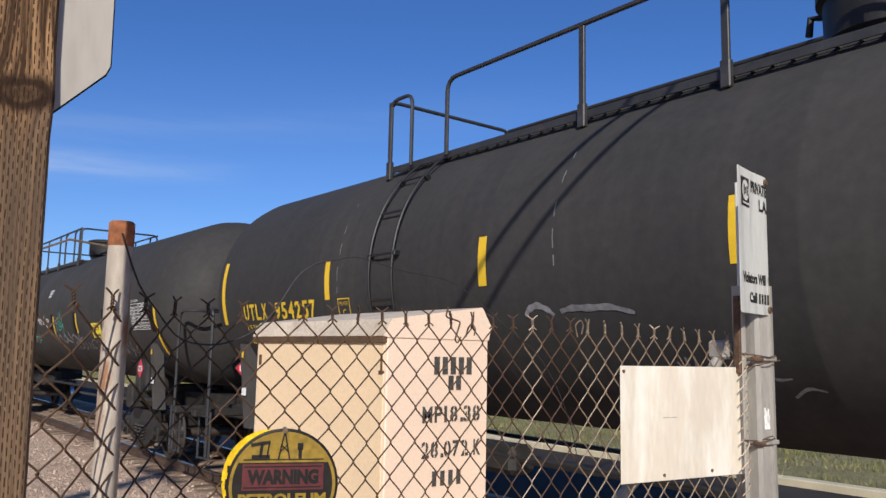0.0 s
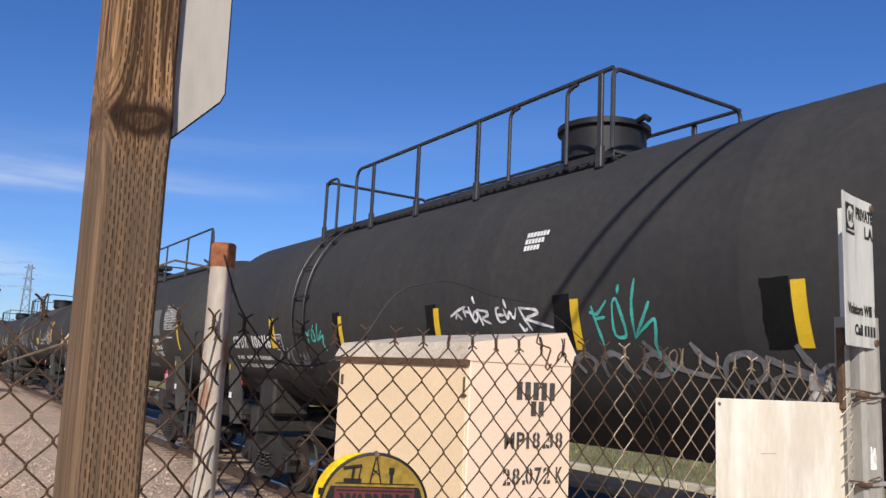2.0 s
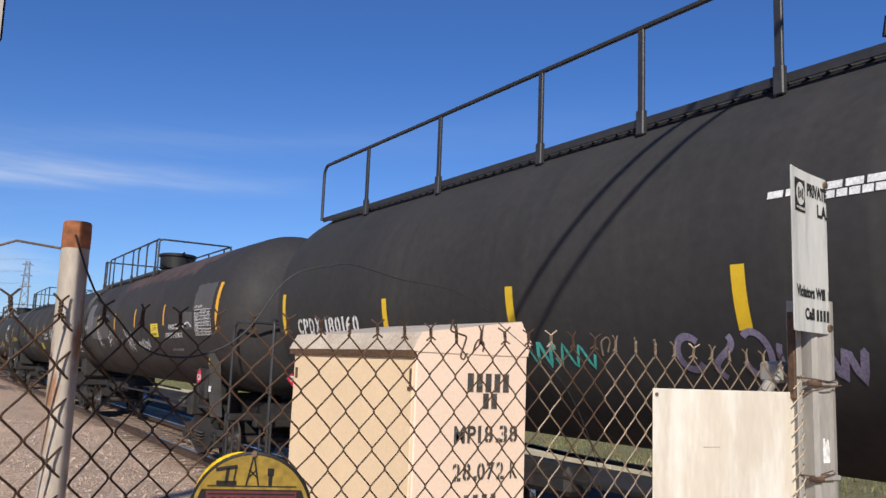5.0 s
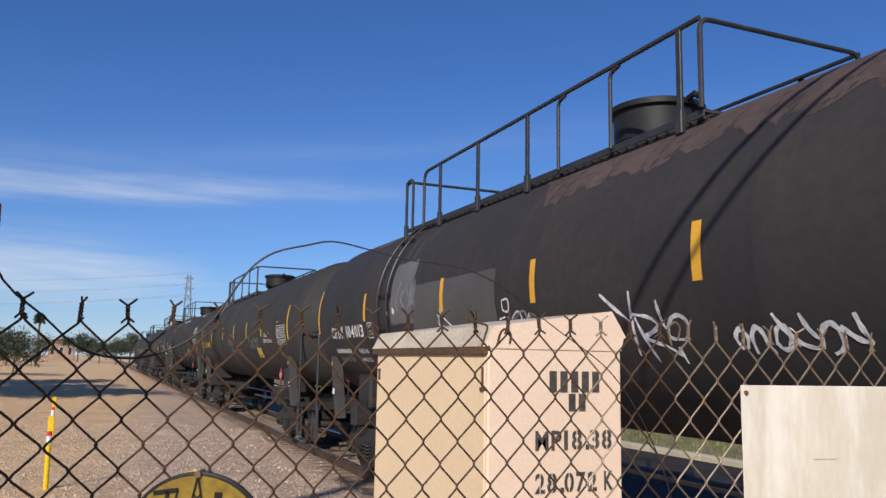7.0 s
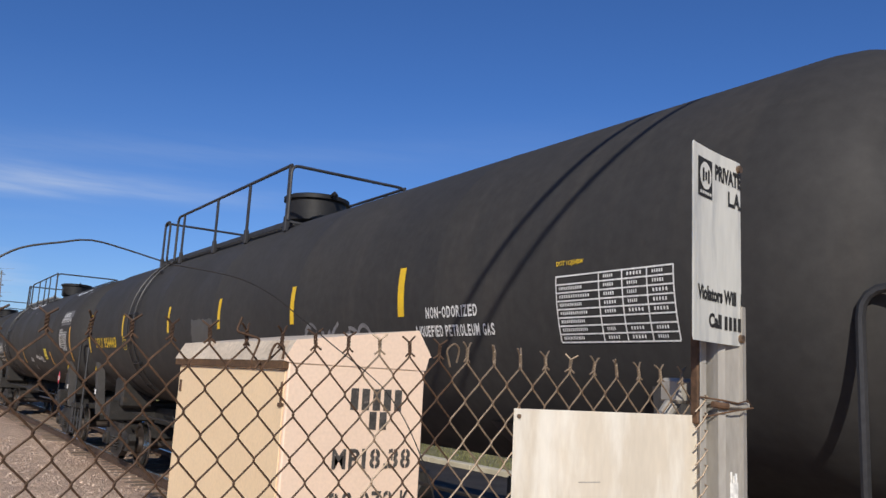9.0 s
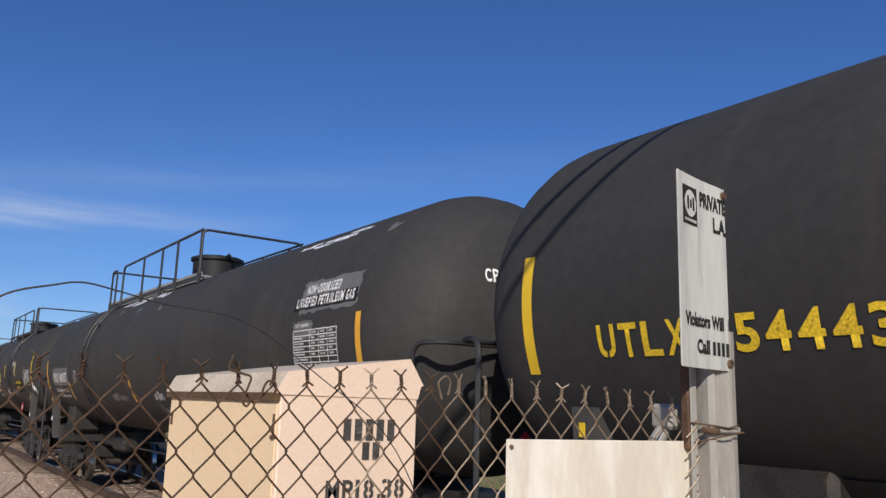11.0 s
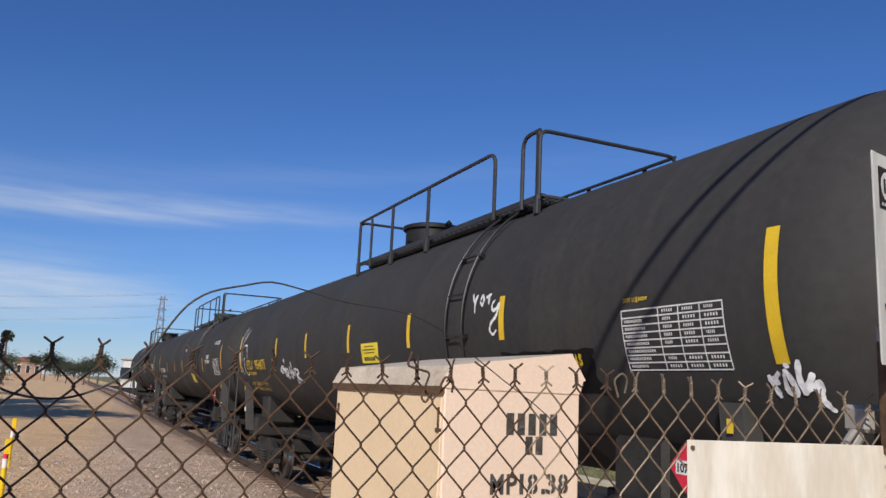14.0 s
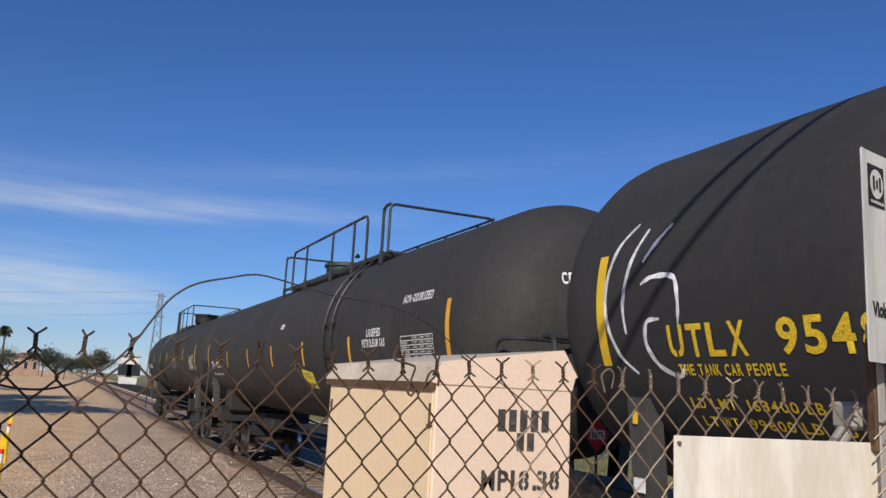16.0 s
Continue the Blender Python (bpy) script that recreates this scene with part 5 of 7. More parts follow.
def build_cabinet():
    cab = thing("signal_cabinet", "cream-painted steel signal cabinet with black stencilled lettering", "cabinet")
    x0, x1, y0, y1, top = 2.425, 3.050, 1.100, 2.475, 1.50
    part("body", box_bm(x0, x1, y0, y1, -0.48, top, bevel=0.006), BOX_CREAM, cab)
    part("door", box_bm(x0 - 0.006, x0, y0 + 0.02, y1 - 0.02, -0.42, 1.468, bevel=0.002), BOX_DOOR, cab, "cream door, tinted for the light on its side")
    # the lid: a sloping cap whose ends are flush with the body
    bm = bmesh.new()
    prof = [(2.402, 1.506), (2.447, 1.588), (3.008, 1.667), (3.078, 1.558), (3.066, 1.552), (3.052, 1.5), (2.426, 1.5)]
    a = [bm.verts.new((x, 1.099, z)) for x, z in prof]
    b = [bm.verts.new((x, 2.505, z)) for x, z in prof]
    for k in range(len(prof)):
        bm.faces.new((a[k], a[(k + 1) % len(prof)], b[(k + 1) % len(prof)], b[k]))
    bm.faces.new(a)
    bm.faces.new(b[::-1])
    bmesh.ops.recalc_face_normals(bm, faces=bm.faces)
    me = mesh_of(bm, BOX_LID)
    me.materials.append(BOX_CREAM)
    for p in me.polygons:
        if abs(p.normal.y) > 0.9:
            p.material_index = 1
    part("lid", me, BOX_LID, cab, "dusty sloping metal lid")
    # the shadow line below the lid, painted as a dark brown strip
    part("lip", box_bm(2.404, 2.428, 1.105, 2.50, 1.474, 1.5045, bevel=0.002), BOX_GAP, cab, "lid lip in the dark brown of the shade below it")
    part("seam", box_bm(2.43, 3.045, 1.0975, 1.1, 1.4975, 1.5005), mat("seam_shadow", (0.45, 0.33, 0.24), 0.8), cab)
    part("latch", join_bm(box_bm(2.414, 2.427, 1.128, 1.142, 1.335, 1.425, bevel=0.002), box_bm(2.41, 2.427, 1.12, 1.15, 1.33, 1.345, bevel=0.002)), RUST_DARK, cab)
    for z in (1.37, 0.6):
        part("hinge", box_bm(2.414, 2.427, 2.40, 2.43, z - 0.03, z + 0.03, bevel=0.003), RUST_DARK, cab)

    def stencil(name, b, x, z):
        for v in b.verts:
            v.co = (v.co.x + x, 1.0965, v.co.y + z)
        part(name, b, STENCIL_BLACK, cab)

    def stencil_bars(n, w, h, gap, x, z):
        for k in range(n):
            stencil("number_bar", quad_bm(0, w / n * (1 - gap), 0, h), x + k * w / n, z)

    def stencil_text(body, size, w, x, z):
        """Bold letters cut like a stencil: round ones are split by an upright bridge."""
        wide = {".": 0.45, "1": 0.62, "M": 1.25, " ": 0.45}
        unit = w / sum(wide.get(ch, 1.0) for ch in body)
        for ch in body:
            cell = unit * wide.get(ch, 1.0)
            if ch == ".":
                stencil("letter", quad_bm(0, 0.018, 0, 0.020), x + cell * 0.25, z)
            elif ch != " ":
                b = glyph_bm(ch, size, cell * (0.5 if ch == "1" else 0.82), size * 0.026)
                if ch in "0238PMK":
                    gap, mid = size * 0.028, cell * (0.41 if ch in "0238" else 0.20)
                    for k in (-1, 1):
                        bmesh.ops.bisect_plane(b, geom=b.verts[:] + b.edges[:] + b.faces[:], plane_co=(mid + k * gap, 0, 0), plane_no=(1, 0, 0))
                    if ch in "0238":
                        bmesh.ops.delete(b, geom=[f for f in b.faces if abs(f.calc_center_median().x - mid) < gap], context="FACES")
                stencil("letter", b, x, z)
            x += cell

    stencil_bars(5, 0.255, 0.085, 0.32, 2.700, 1.328)     # a street's name, left as bars
    stencil_bars(2, 0.095, 0.07, 0.3, 2.79, 1.252)
    stencil_text("MP18.38", 0.078, 0.372, 2.635, 1.098)
    stencil_text("28.072 K", 0.078, 0.378, 2.634, 0.932)
    stencil_bars(4, 0.20, 0.07, 0.45, 2.70, 0.80)


def build_yellow_markers():
    for x, y, h in ((0.38, 12.2, 1.12), (0.10, 18.9, 1.1)):
        mk = thing("marker_stake", "slim yellow plastic utility marker stake with a white band", "marker stake", pose(x, y, ground_z(x, y) - 0.02, 0.5, -0.6, 0), group="marker stakes")
        part("stake", tube_bm([(0, 0, 0), (0, 0, h * 0.5), (0, 0, h * 0.62)], 0.038, 10), PLASTIC_YELLOW, mk)
        part("band", tube_bm([(0, 0, h * 0.62), (0, 0, h * 0.74)], 0.0385, 10), WHITE_BAND, mk)
        part("red_band", tube_bm([(0, 0, h * 0.74), (0, 0, h * 0.80)], 0.0387, 10), PLACARD_RED, mk)
        part("head", box_bm(-0.03, 0.06, -0.012, 0.012, h * 0.72, h, bevel=0.006), PLASTIC_YELLOW, mk)


# ---- tank cars ----
R, CZ, HALF, HEAD = 1.57, 2.95, 9.02, 1.08       # radius, height of the axis over the rail, half the barrel, depth of a head
WR = 0.457
SHARED = {}


def shared(key, make):
    if key not in SHARED:
        SHARED[key] = make()
    return SHARED[key]


def skin(bm, along, angle, lift=0.004):
    """Lays a flat drawing on the near side of the tank: x runs towards the front of the train, y upwards round the barrel."""
    for v in bm.verts:
        th = radians(angle) + v.co.y / R
        y = along - v.co.x
        r = R + lift
        over = abs(y) - HALF
        if over > 0:
            r = R * math.sqrt(max(0.0, 1 - (min(over, HEAD * 0.98) / HEAD) ** 2)) + lift
        v.co = (-r * math.cos(th), y, CZ + r * math.sin(th))
    return bm


def tank_mesh(material, front=HALF, back=HALF):
    bm = bmesh.new()
    prof = []
    for k in range(11):
        a = math.pi / 2 * k / 10
        prof.append((max(0.02, R * math.sin(a)), -front - HEAD * math.cos(a)))
    for y in (-6.0, -3.0, 0.0, 3.0, 6.0):
        prof += [(R, y - 0.02), (R + 0.003, y), (R, y + 0.02)]
    for k in range(11):
        a = math.pi / 2 * (1 - k / 10)
        prof.append((max(0.02, R * math.sin(a)), back + HEAD * math.cos(a)))
    add_lathe(bm, prof, 96, "y", (0, 0, CZ))
    return mesh_of(bm, material, True)


def wheelset_mesh():
    bm = bmesh.new()
    for s in (-1, 1):
        prof = [(0.10, -0.09), (0.16, -0.09), (0.17, -0.02), (0.37, -0.02), (0.39, -0.06), (0.455, -0.065), (0.458, 0.045), (0.485, 0.06), (0.485, 0.075), (0.39, 0.075), (0.37, 0.03), (0.17, 0.03), (0.10, 0.08)]
        add_lathe(bm, [(r, -s * a) for r, a in prof], 32, "x", (s * 0.76, 0, 0))
    add_lathe(bm, [(0.085, -1.0), (0.085, 1.0)], 14, "x")
    me = mesh_of(bm, WHEEL_STEEL, True)
    me.materials.append(WHEEL_TREAD)
    for p in me.polygons:
        c = p.center
        if 0.44 < math.hypot(c.y, c.z) < 0.47 and abs(p.normal.x) < 0.5:
            p.material_index = 1
    return me


def side_frame_mesh():
    """A cast bogie side frame: arched top, sagging bottom, boxes over the axles."""
    bm = bmesh.new()
    outline = [(-1.12, 0.55), (-1.05, 0.68), (-0.75, 0.70), (-0.5, 0.86), (0.5, 0.86), (0.75, 0.70), (1.05, 0.68), (1.12, 0.55), (1.0, 0.40), (0.72, 0.42), (0.5, 0.26), (0.28, 0.16), (-0.28, 0.16), (-0.5, 0.26), (-0.72, 0.42), (-1.0, 0.40)]
    a = [bm.verts.new((-0.07, y, z)) for y, z in outline]
    b = [bm.verts.new((0.07, y, z)) for y, z in outline]
    for k in range(len(outline)):
        bm.faces.new((a[k], a[(k + 1) % len(a)], b[(k + 1) % len(a)], b[k]))
    bm.faces.new(a)
    bm.faces.new(b[::-1])
    bmesh.ops.recalc_face_normals(bm, faces=bm.faces)
    for s in (-1, 1):
        add_box(bm, -0.11, 0.10, s * 0.89 - 0.14, s * 0.89 + 0.14, 0.32, 0.60, 0.02)
        add_lathe(bm, [(0.10, -0.16), (0.10, -0.06)], 12, "x", (0, s * 0.89, 0.457))
    return mesh_of(bm, STEEL_GREASY)


def springs_mesh():
    bm = bmesh.new()
    for y in (0.0,):
        pts = [(-0.09 + 0.075 * math.cos(a), y + 0.075 * math.sin(a), 0.28 + 0.30 * a / (math.tau * 5)) for a in [k * math.tau / 10 for k in range(51)]]
        add_tube(bm, pts, 0.016, 5)
    return mesh_of(bm, STEEL_GREASY)


def build_truck(car, y, wheels):
    truck = part("truck", shared("bolster", lambda: mesh_of(box_bm(-1.05, 1.05, -0.2, 0.2, 0.5, 0.82, bevel=0.03), STEEL_GREASY)), STEEL_GREASY, car)
    truck.matrix_basis = pose(0, y, 0)
    for s in (-1, 1):
        f = part("side_frame", shared("side_frame", side_frame_mesh), STEEL_GREASY, truck)
        f.matrix_basis = pose(s * 1.0, 0, 0, 0, 0, 0 if s < 0 else 180)
        for dy in (-0.2, 0.0, 0.2):
            sp = part("spring", shared("springs", springs_mesh), STEEL_GREASY, truck)
            sp.matrix_basis = pose(s * 1.0, dy, 0, 0, 0, 0 if s < 0 else 180)
    for s in (-1, 1):
        w = part("wheelset", shared("wheelset", wheelset_mesh), WHEEL_STEEL, truck)
        w.matrix_basis = pose(0, s * 0.89, WR)
        wheels.append((w, s * 0.89))


def build_underframe(car, wheels):
    for s in (-1, 1):
        build_truck(car, s * 7.15, wheels)

        turn = pose(0, 0, 0, 0, 0, 0 if s < 0 else 180)
        st = part("stub_sill", shared("sill", lambda: mesh_of(box_bm(-0.33, 0.33, -10.35, -5.6, 0.86, 1.24, bevel=0.02), STEEL_GREASY)), STEEL_GREASY, car)
        st.matrix_basis = turn
        bo = part("body_bolster", shared("body_bolster", lambda: mesh_of(box_bm(-1.35, 1.35, -7.32, -6.98, 0.9, 1.35, bevel=0.03), STEEL_GREASY)), STEEL_GREASY, car)
        bo.matrix_basis = turn
        eb = part("end_beam", shared("end_beam", lambda: mesh_of(box_bm(-1.5, 1.5, -10.12, -9.95, 1.0, 1.12, bevel=0.02), STEEL_GREASY)), STEEL_GREASY, car)
        eb.matrix_basis = turn
        for sx in (-0.8, 0.8):                        # saddle wings that carry the barrel
            sw = part("saddle_wing", shared("saddle_wing", lambda: mesh_of(box_bm(-0.35, 0.35, -7.5, -6.8, 1.2, 1.85, bevel=0.05), STEEL_GREASY)), STEEL_GREASY, car)
            sw.matrix_basis = turn @ pose(sx, 0, 0)

        def coupler():
            bm = box_bm(-0.12, 0.12, -10.5, -10.2, 0.80, 1.02, bevel=0.03)
            add_box(bm, -0.17, 0.14, -10.74, -10.46, 0.76, 1.06, 0.05)
            add_tube(bm, [(0.25, -10.1, 0.9), (0.3, -10.45, 0.75), (0.25, -10.62, 0.45), (0.1, -10.75, 0.32)], 0.03, 6)
            return mesh_of(bm, STEEL_GREASY)

        c = part("coupler", shared("coupler", coupler), STEEL_GREASY, car)
        c.matrix_basis = pose(0, 0, 0, 0, 0, 0 if s < 0 else 180)

        def end_rail():
            bm = bmesh.new()
            # one pipe hoop round the end platform, and steps below it
            add_tube(bm, round_path([(-1.38, -9.73, 0.40), (-1.38, -9.73, 2.72), (-1.30, -10.12, 2.72), (1.30, -10.12, 2.72), (1.38, -9.73, 2.72), (1.38, -9.73, 0.40)], 0.16), 0.026, 8)
            for x in (-1.38, 1.38):
                add_tube(bm, [(x, -9.6, 0.35), (x, -9.6, 1.1)], 0.02, 6)
                add_tube(bm, [(x, -10.05, 0.35), (x, -10.05, 1.1)], 0.02, 6)
                for z in (0.38, 0.72, 1.02):
                    add_tube(bm, [(x, -9.6, z), (x, -10.05, z)], 0.018, 6)
            add_tube(bm, [(-1.2, -8.1, 1.10), (-1.2, -5.6, 1.0), (-1.2, -3.0, 0.98)], 0.03, 6)
            return mesh_of(bm, STEEL_DARK, True)

        e = part("end_railing", shared("end_rail", end_rail), STEEL_DARK, car, "black pipe end railing with steps")
        e.matrix_basis = pose(0, 0, 0, 0, 0, 0 if s < 0 else 180)

        def saddle():                                   # curved bolster pad that wraps up the barrel over the truck
            bm = bmesh.new()
            rows = []
            for k in range(13):
                th = radians(-134 + k * 88 / 12)
                rr = R + 0.02
                rows.append([bm.verts.new((rr * math.cos(th), yy, CZ + rr * math.sin(th))) for yy in (-8.0, -6.3)])
            for a, b in zip(rows, rows[1:]):
                bm.faces.new((a[0], a[1], b[1], b[0]))
            return mesh_of(bm, STEEL_DARK, True)

        sd = part("saddle", shared("saddle", saddle), STEEL_DARK, car)
        sd.matrix_basis = pose(0, 0, 0, 0, 0, 0 if s < 0 else 180)

    def piping():
        bm = bmesh.new()
        add_tube(bm, [(-0.5, -5.6, 1.0), (-0.5, 5.6, 1.0)], 0.022, 6)
        add_tube(bm, [(-1.02, -6.2, 1.12), (-1.02, 6.2, 1.12)], 0.018, 6)
        add_box(bm, -0.62, -0.25, 3.6, 4.6, 0.85, 1.15, 0.06)
        add_lathe(bm, [(0.06, -0.5), (0.19, -0.42), (0.19, 0.42), (0.06, 0.5)], 14, "y", (-0.7, -4.2, 0.98))
        return mesh_of(bm, STEEL_GREASY)

    def end_post():                                    # a folded plate that ties the sill to the tank near its end
        bm = bmesh.new()
        for y0, y1, x0, x1 in ((-0.11, 0.11, -0.008, 0.008), (-0.11, -0.095, 0.008, 0.16), (0.095, 0.11, 0.008, 0.16)):
            vs = [bm.verts.new((x + lean, y, z)) for z, lean in ((0.95, 0.12), (2.16, 0.0)) for x, y in ((x0, y0), (x1, y0), (x1, y1), (x0, y1))]
            for k in range(4):
                bm.faces.new((vs[k], vs[(k + 1) % 4], vs[4 + (k + 1) % 4], vs[4 + k]))
            bm.faces.new(vs[3::-1])
            bm.faces.new(vs[4:])
        bmesh.ops.recalc_face_normals(bm, faces=bm.faces)
        return mesh_of(bm, END_STEEL)

    for y in (-8.48, 8.48):
        for s in (-1, 1):
            p = part("end_post", shared("end_post", end_post), END_STEEL, car, "grey folded end post")
            p.matrix_basis = pose(s * 1.40, y, 0, 0, 0, 0 if s < 0 else 180)
            part("reflector", shared("end_tape", lambda: mesh_of(box_bm(-0.012, -0.009, -0.03, 0.03, 1.95, 2.05), YELLOW_TAPE)), YELLOW_TAPE, p, "yellow reflective tape")
            part("data_plate", shared("data_plate", lambda: mesh_of(box_bm(0.035, 0.04, -0.07, 0.07, 1.42, 1.53), WHITE_STENCIL)), WHITE_STENCIL, p, "small white data plate")

    part("brake_gear", shared("piping", piping), STEEL_GREASY, car)


def build_ladder(car, y0, standoff=0.06, first=59.0):
    def ladder():
        bm = bmesh.new()
        rr = R + standoff
        for s in (0.0, -0.44):
            add_tube(bm, [(-rr * math.cos(radians(a)), s, CZ + rr * math.sin(radians(a))) for a in range(66, -58, -4)], 0.017, 7)
        return mesh_of(bm, LADDER_BLACK, True)

    lad = part("ladder", shared("ladder_rails", ladder), LADDER_BLACK, car)
    lad.matrix_basis = pose(0, y0, 0)
    rung = shared("rung", lambda: mesh_of(tube_bm([(0, 0.0, 0), (0, -0.44, 0)], 0.012, 6), LADDER_BLACK))
    foot = shared("foot", lambda: mesh_of(box_bm(-0.05, 0.07, -0.03, 0.03, -0.03, 0.03, bevel=0.008), LADDER_BLACK))
    for i, a in enumerate([first - 17.5 * k for k in range(7)]):
        rr = R + standoff
        part("rung", rung, LADDER_BLACK, lad).matrix_basis = pose(-rr * math.cos(radians(a)), 0, CZ + rr * math.sin(radians(a)))
        if i % 2 == 1:
            for s in (0.02, -0.46):
                part("foot", foot, LADDER_BLACK, lad).matrix_basis = pose(-(R + 0.02) * math.cos(radians(a)), s, CZ + (R + 0.02) * math.sin(radians(a)), 0, a, 0)


def build_dome(car, material, y=0.0, squat=1.0):
    def dome():
        bm = bmesh.new()
        h = 0.60 * squat
        add_lathe(bm, [(0.42, 1.35), (0.42, 1.58), (0.49, 1.63), (0.49, 1.44 + h), (0.54, 1.46 + h), (0.54, 1.52 + h), (0.50, 1.535 + h), (0.48, 1.545 + h), (0.05, 1.56 + h)], 48, "z", (0, 0, CZ))
        return mesh_of(bm, material, True)

    d = part("dome", shared(("dome", material.name, squat), dome), material, car, "round valve housing with a bolted rim")
    d.matrix_basis = pose(0, y, 0)

    for pts, r in (([(0, -0.53, CZ + 2.02), (0, -0.64, CZ + 2.05), (0, -0.70, CZ + 2.0)], 0.035), ([(0, 0.53, CZ + 1.98), (0, 0.64, CZ + 2.0), (0, 0.66, CZ + 1.85)], 0.032)):
        part("fitting", shared(("fitting", r), lambda: mesh_of(tube_bm(pts, r, 7), DOME_BLACK)), DOME_BLACK, d)


def build_walkway(car, lo, hi, rails, posts, plate=GRATING, loops=(), ends=(True, True), far=None, drop=0.055):
    """The platform on the roof: grating on both shoulders, handrails round it with a gap at the ladder, flat stanchions."""
    w, z, top = 0.97, CZ + 1.385, CZ + 2.21
    for s in (-1, 1):
        bm = bmesh.new()
        z0 = z - drop
        part("fascia", join_bm(box_bm(s * w - 0.007, s * w + 0.007, lo, hi, z0 - 0.022, z0 + 0.048, bevel=0.003), box_bm(min(s * w, s * (w - 0.06)), max(s * w, s * (w - 0.06)), lo, hi, z0 + 0.048, z0 + 0.056, bevel=0.002)), STEEL_DARK, car, "angle-iron edge of the walkway")
        if plate is GRATING_GREY:
            add_box(bm, s * w - 0.02, s * w + 0.02, lo, hi, z0 + 0.0565, z0 + 0.105)
        part("support_beam", box_bm(s * 0.80 - 0.03, s * 0.80 + 0.03, lo + 0.1, hi - 0.1, z0 - 0.05, z0 + 0.014, bevel=0.006), STEEL_DARK, car)
        add_box(bm, s * 0.50 - 0.012, s * 0.50 + 0.012, lo, hi, z0 + 0.02, z0 + 0.075)
        n = int((hi - lo) / 0.16)
        for i in range(n + 1):
            yy = lo + (hi - lo) * i / n
            add_box(bm, min(s * w, s * 0.5), max(s * w, s * 0.5), yy - 0.01, yy + 0.01, z0 + 0.018, z0 + 0.046)
        for xx in (0.90, 0.82, 0.74, 0.66, 0.58):
            add_box(bm, s * xx - 0.008, s * xx + 0.008, lo, hi, z0 + 0.018, z0 + 0.048)
        part("walkway", bm, plate, car, "steel grating walkway")
    bracket = shared("bracket", lambda: mesh_of(box_bm(-0.03, 0.03, -0.045, 0.045, -0.17, 0.06, bevel=0.01), STEEL_DARK))
    flat = shared("stanchion", lambda: mesh_of(box_bm(-0.016, 0.016, -0.034, 0.034, -0.10, 0.815, bevel=0.006), STEEL_DARK))
    for y in posts:
        p = part("stanchion", flat, STEEL_DARK, car)
        p.matrix_basis = pose(-w - 0.03, y, z)
        part("bracket", bracket, STEEL_DARK, p)
    x = -w - 0.03
    for pts in rails:                                  # (y, is it at the top) along the near side
        part("handrail", tube_bm(round_path([(x, y, top if up else z - 0.05) for y, up in pts], 0.16), 0.025, 8), STEEL_DARK, car, smooth=True)
    for y0, y1 in loops:
        part("hoop", tube_bm(round_path([(x, y0, z - 0.05), (x, y0, top), (x, y1, top), (x, y1, z - 0.05)], 0.14), 0.023, 8), STEEL_DARK, car, smooth=True)
    f0, f1 = far if far else (lo, hi)
    for y, on in zip((lo, hi), ends):
        if on:
            part("end_rail", tube_bm(round_path([(x, y, z), (x, y, top), (w, y, top), (w, y, z)], 0.12), 0.024, 8), STEEL_DARK, car, smooth=True)
    if ends != (False, False):
        part("far_rail", tube_bm([(w, f0, top), (w, f1, top)], 0.024, 8), STEEL_DARK, car, smooth=True)
        for i in range(5):
            part("stanchion", flat, STEEL_DARK, car).matrix_basis = pose(w + 0.03, f0 + (f1 - f0) * (i + 0.5) / 5, z)


def dome_guards(car, spots):
    """Pipes that drop from the handrail to the deck on either side of the valve housing, bent at the top."""
    x, z, top = -1.0, CZ + 1.385, CZ + 2.21
    for y in spots:
        part("guard_pipe", tube_bm(round_path([(x, y - 0.16, top - 0.03), (x, y, top - 0.06), (x, y, z - 0.04)], 0.08), 0.022, 8), STEEL_DARK, car, smooth=True)


def mark(name, bm, material, car, label=""):
    """Paint or tape on the tank: a small mesh of its own."""
    ob = part(name, bm, material, car, label)
    if name in ("record_grid", "record_entry", "wording", "spray_tag", "residue"):
        tagged(ob, kind="stuff")
    return ob


def stripes(car, spec, material):
    for y, top, length in spec:
        n = max(3, int(length / 0.08))
        mark("stripe", skin(quad_bm(-0.055, 0.055, -length, 0, 1, n), y, top, 0.005), material, car)


def lettering(car, body, y, angle, size, width, material, cuts=4, bold=0.006):
    for b in stencil_letters(body, size, width, bold, cuts, size > 0.2) if size > 0.07 else letters_of(text_bm(body, size, width, bold, cuts)):
        mark("letter", skin(b, y, angle, 0.007), material, car)


def bars(car, n, y, angle, w, h, material, gap=0.25):
    """A line of small writing as plain bars, with gaps between its words."""
    bm = bars_bm(n * 2, w, h * 0.82, max(gap, 0.4)) if w > 1.0 else bars_bm(n, w, h, gap)
    if w > 1.0:
        bm.faces.ensure_lookup_table()
        bmesh.ops.delete(bm, geom=[bm.faces[k] for k in range(n * 2) if k in (2, 7, 8, 9, 17, 18, 21)], context="FACES")
    mark("wording", skin(bm, y, angle, 0.006), material, car)


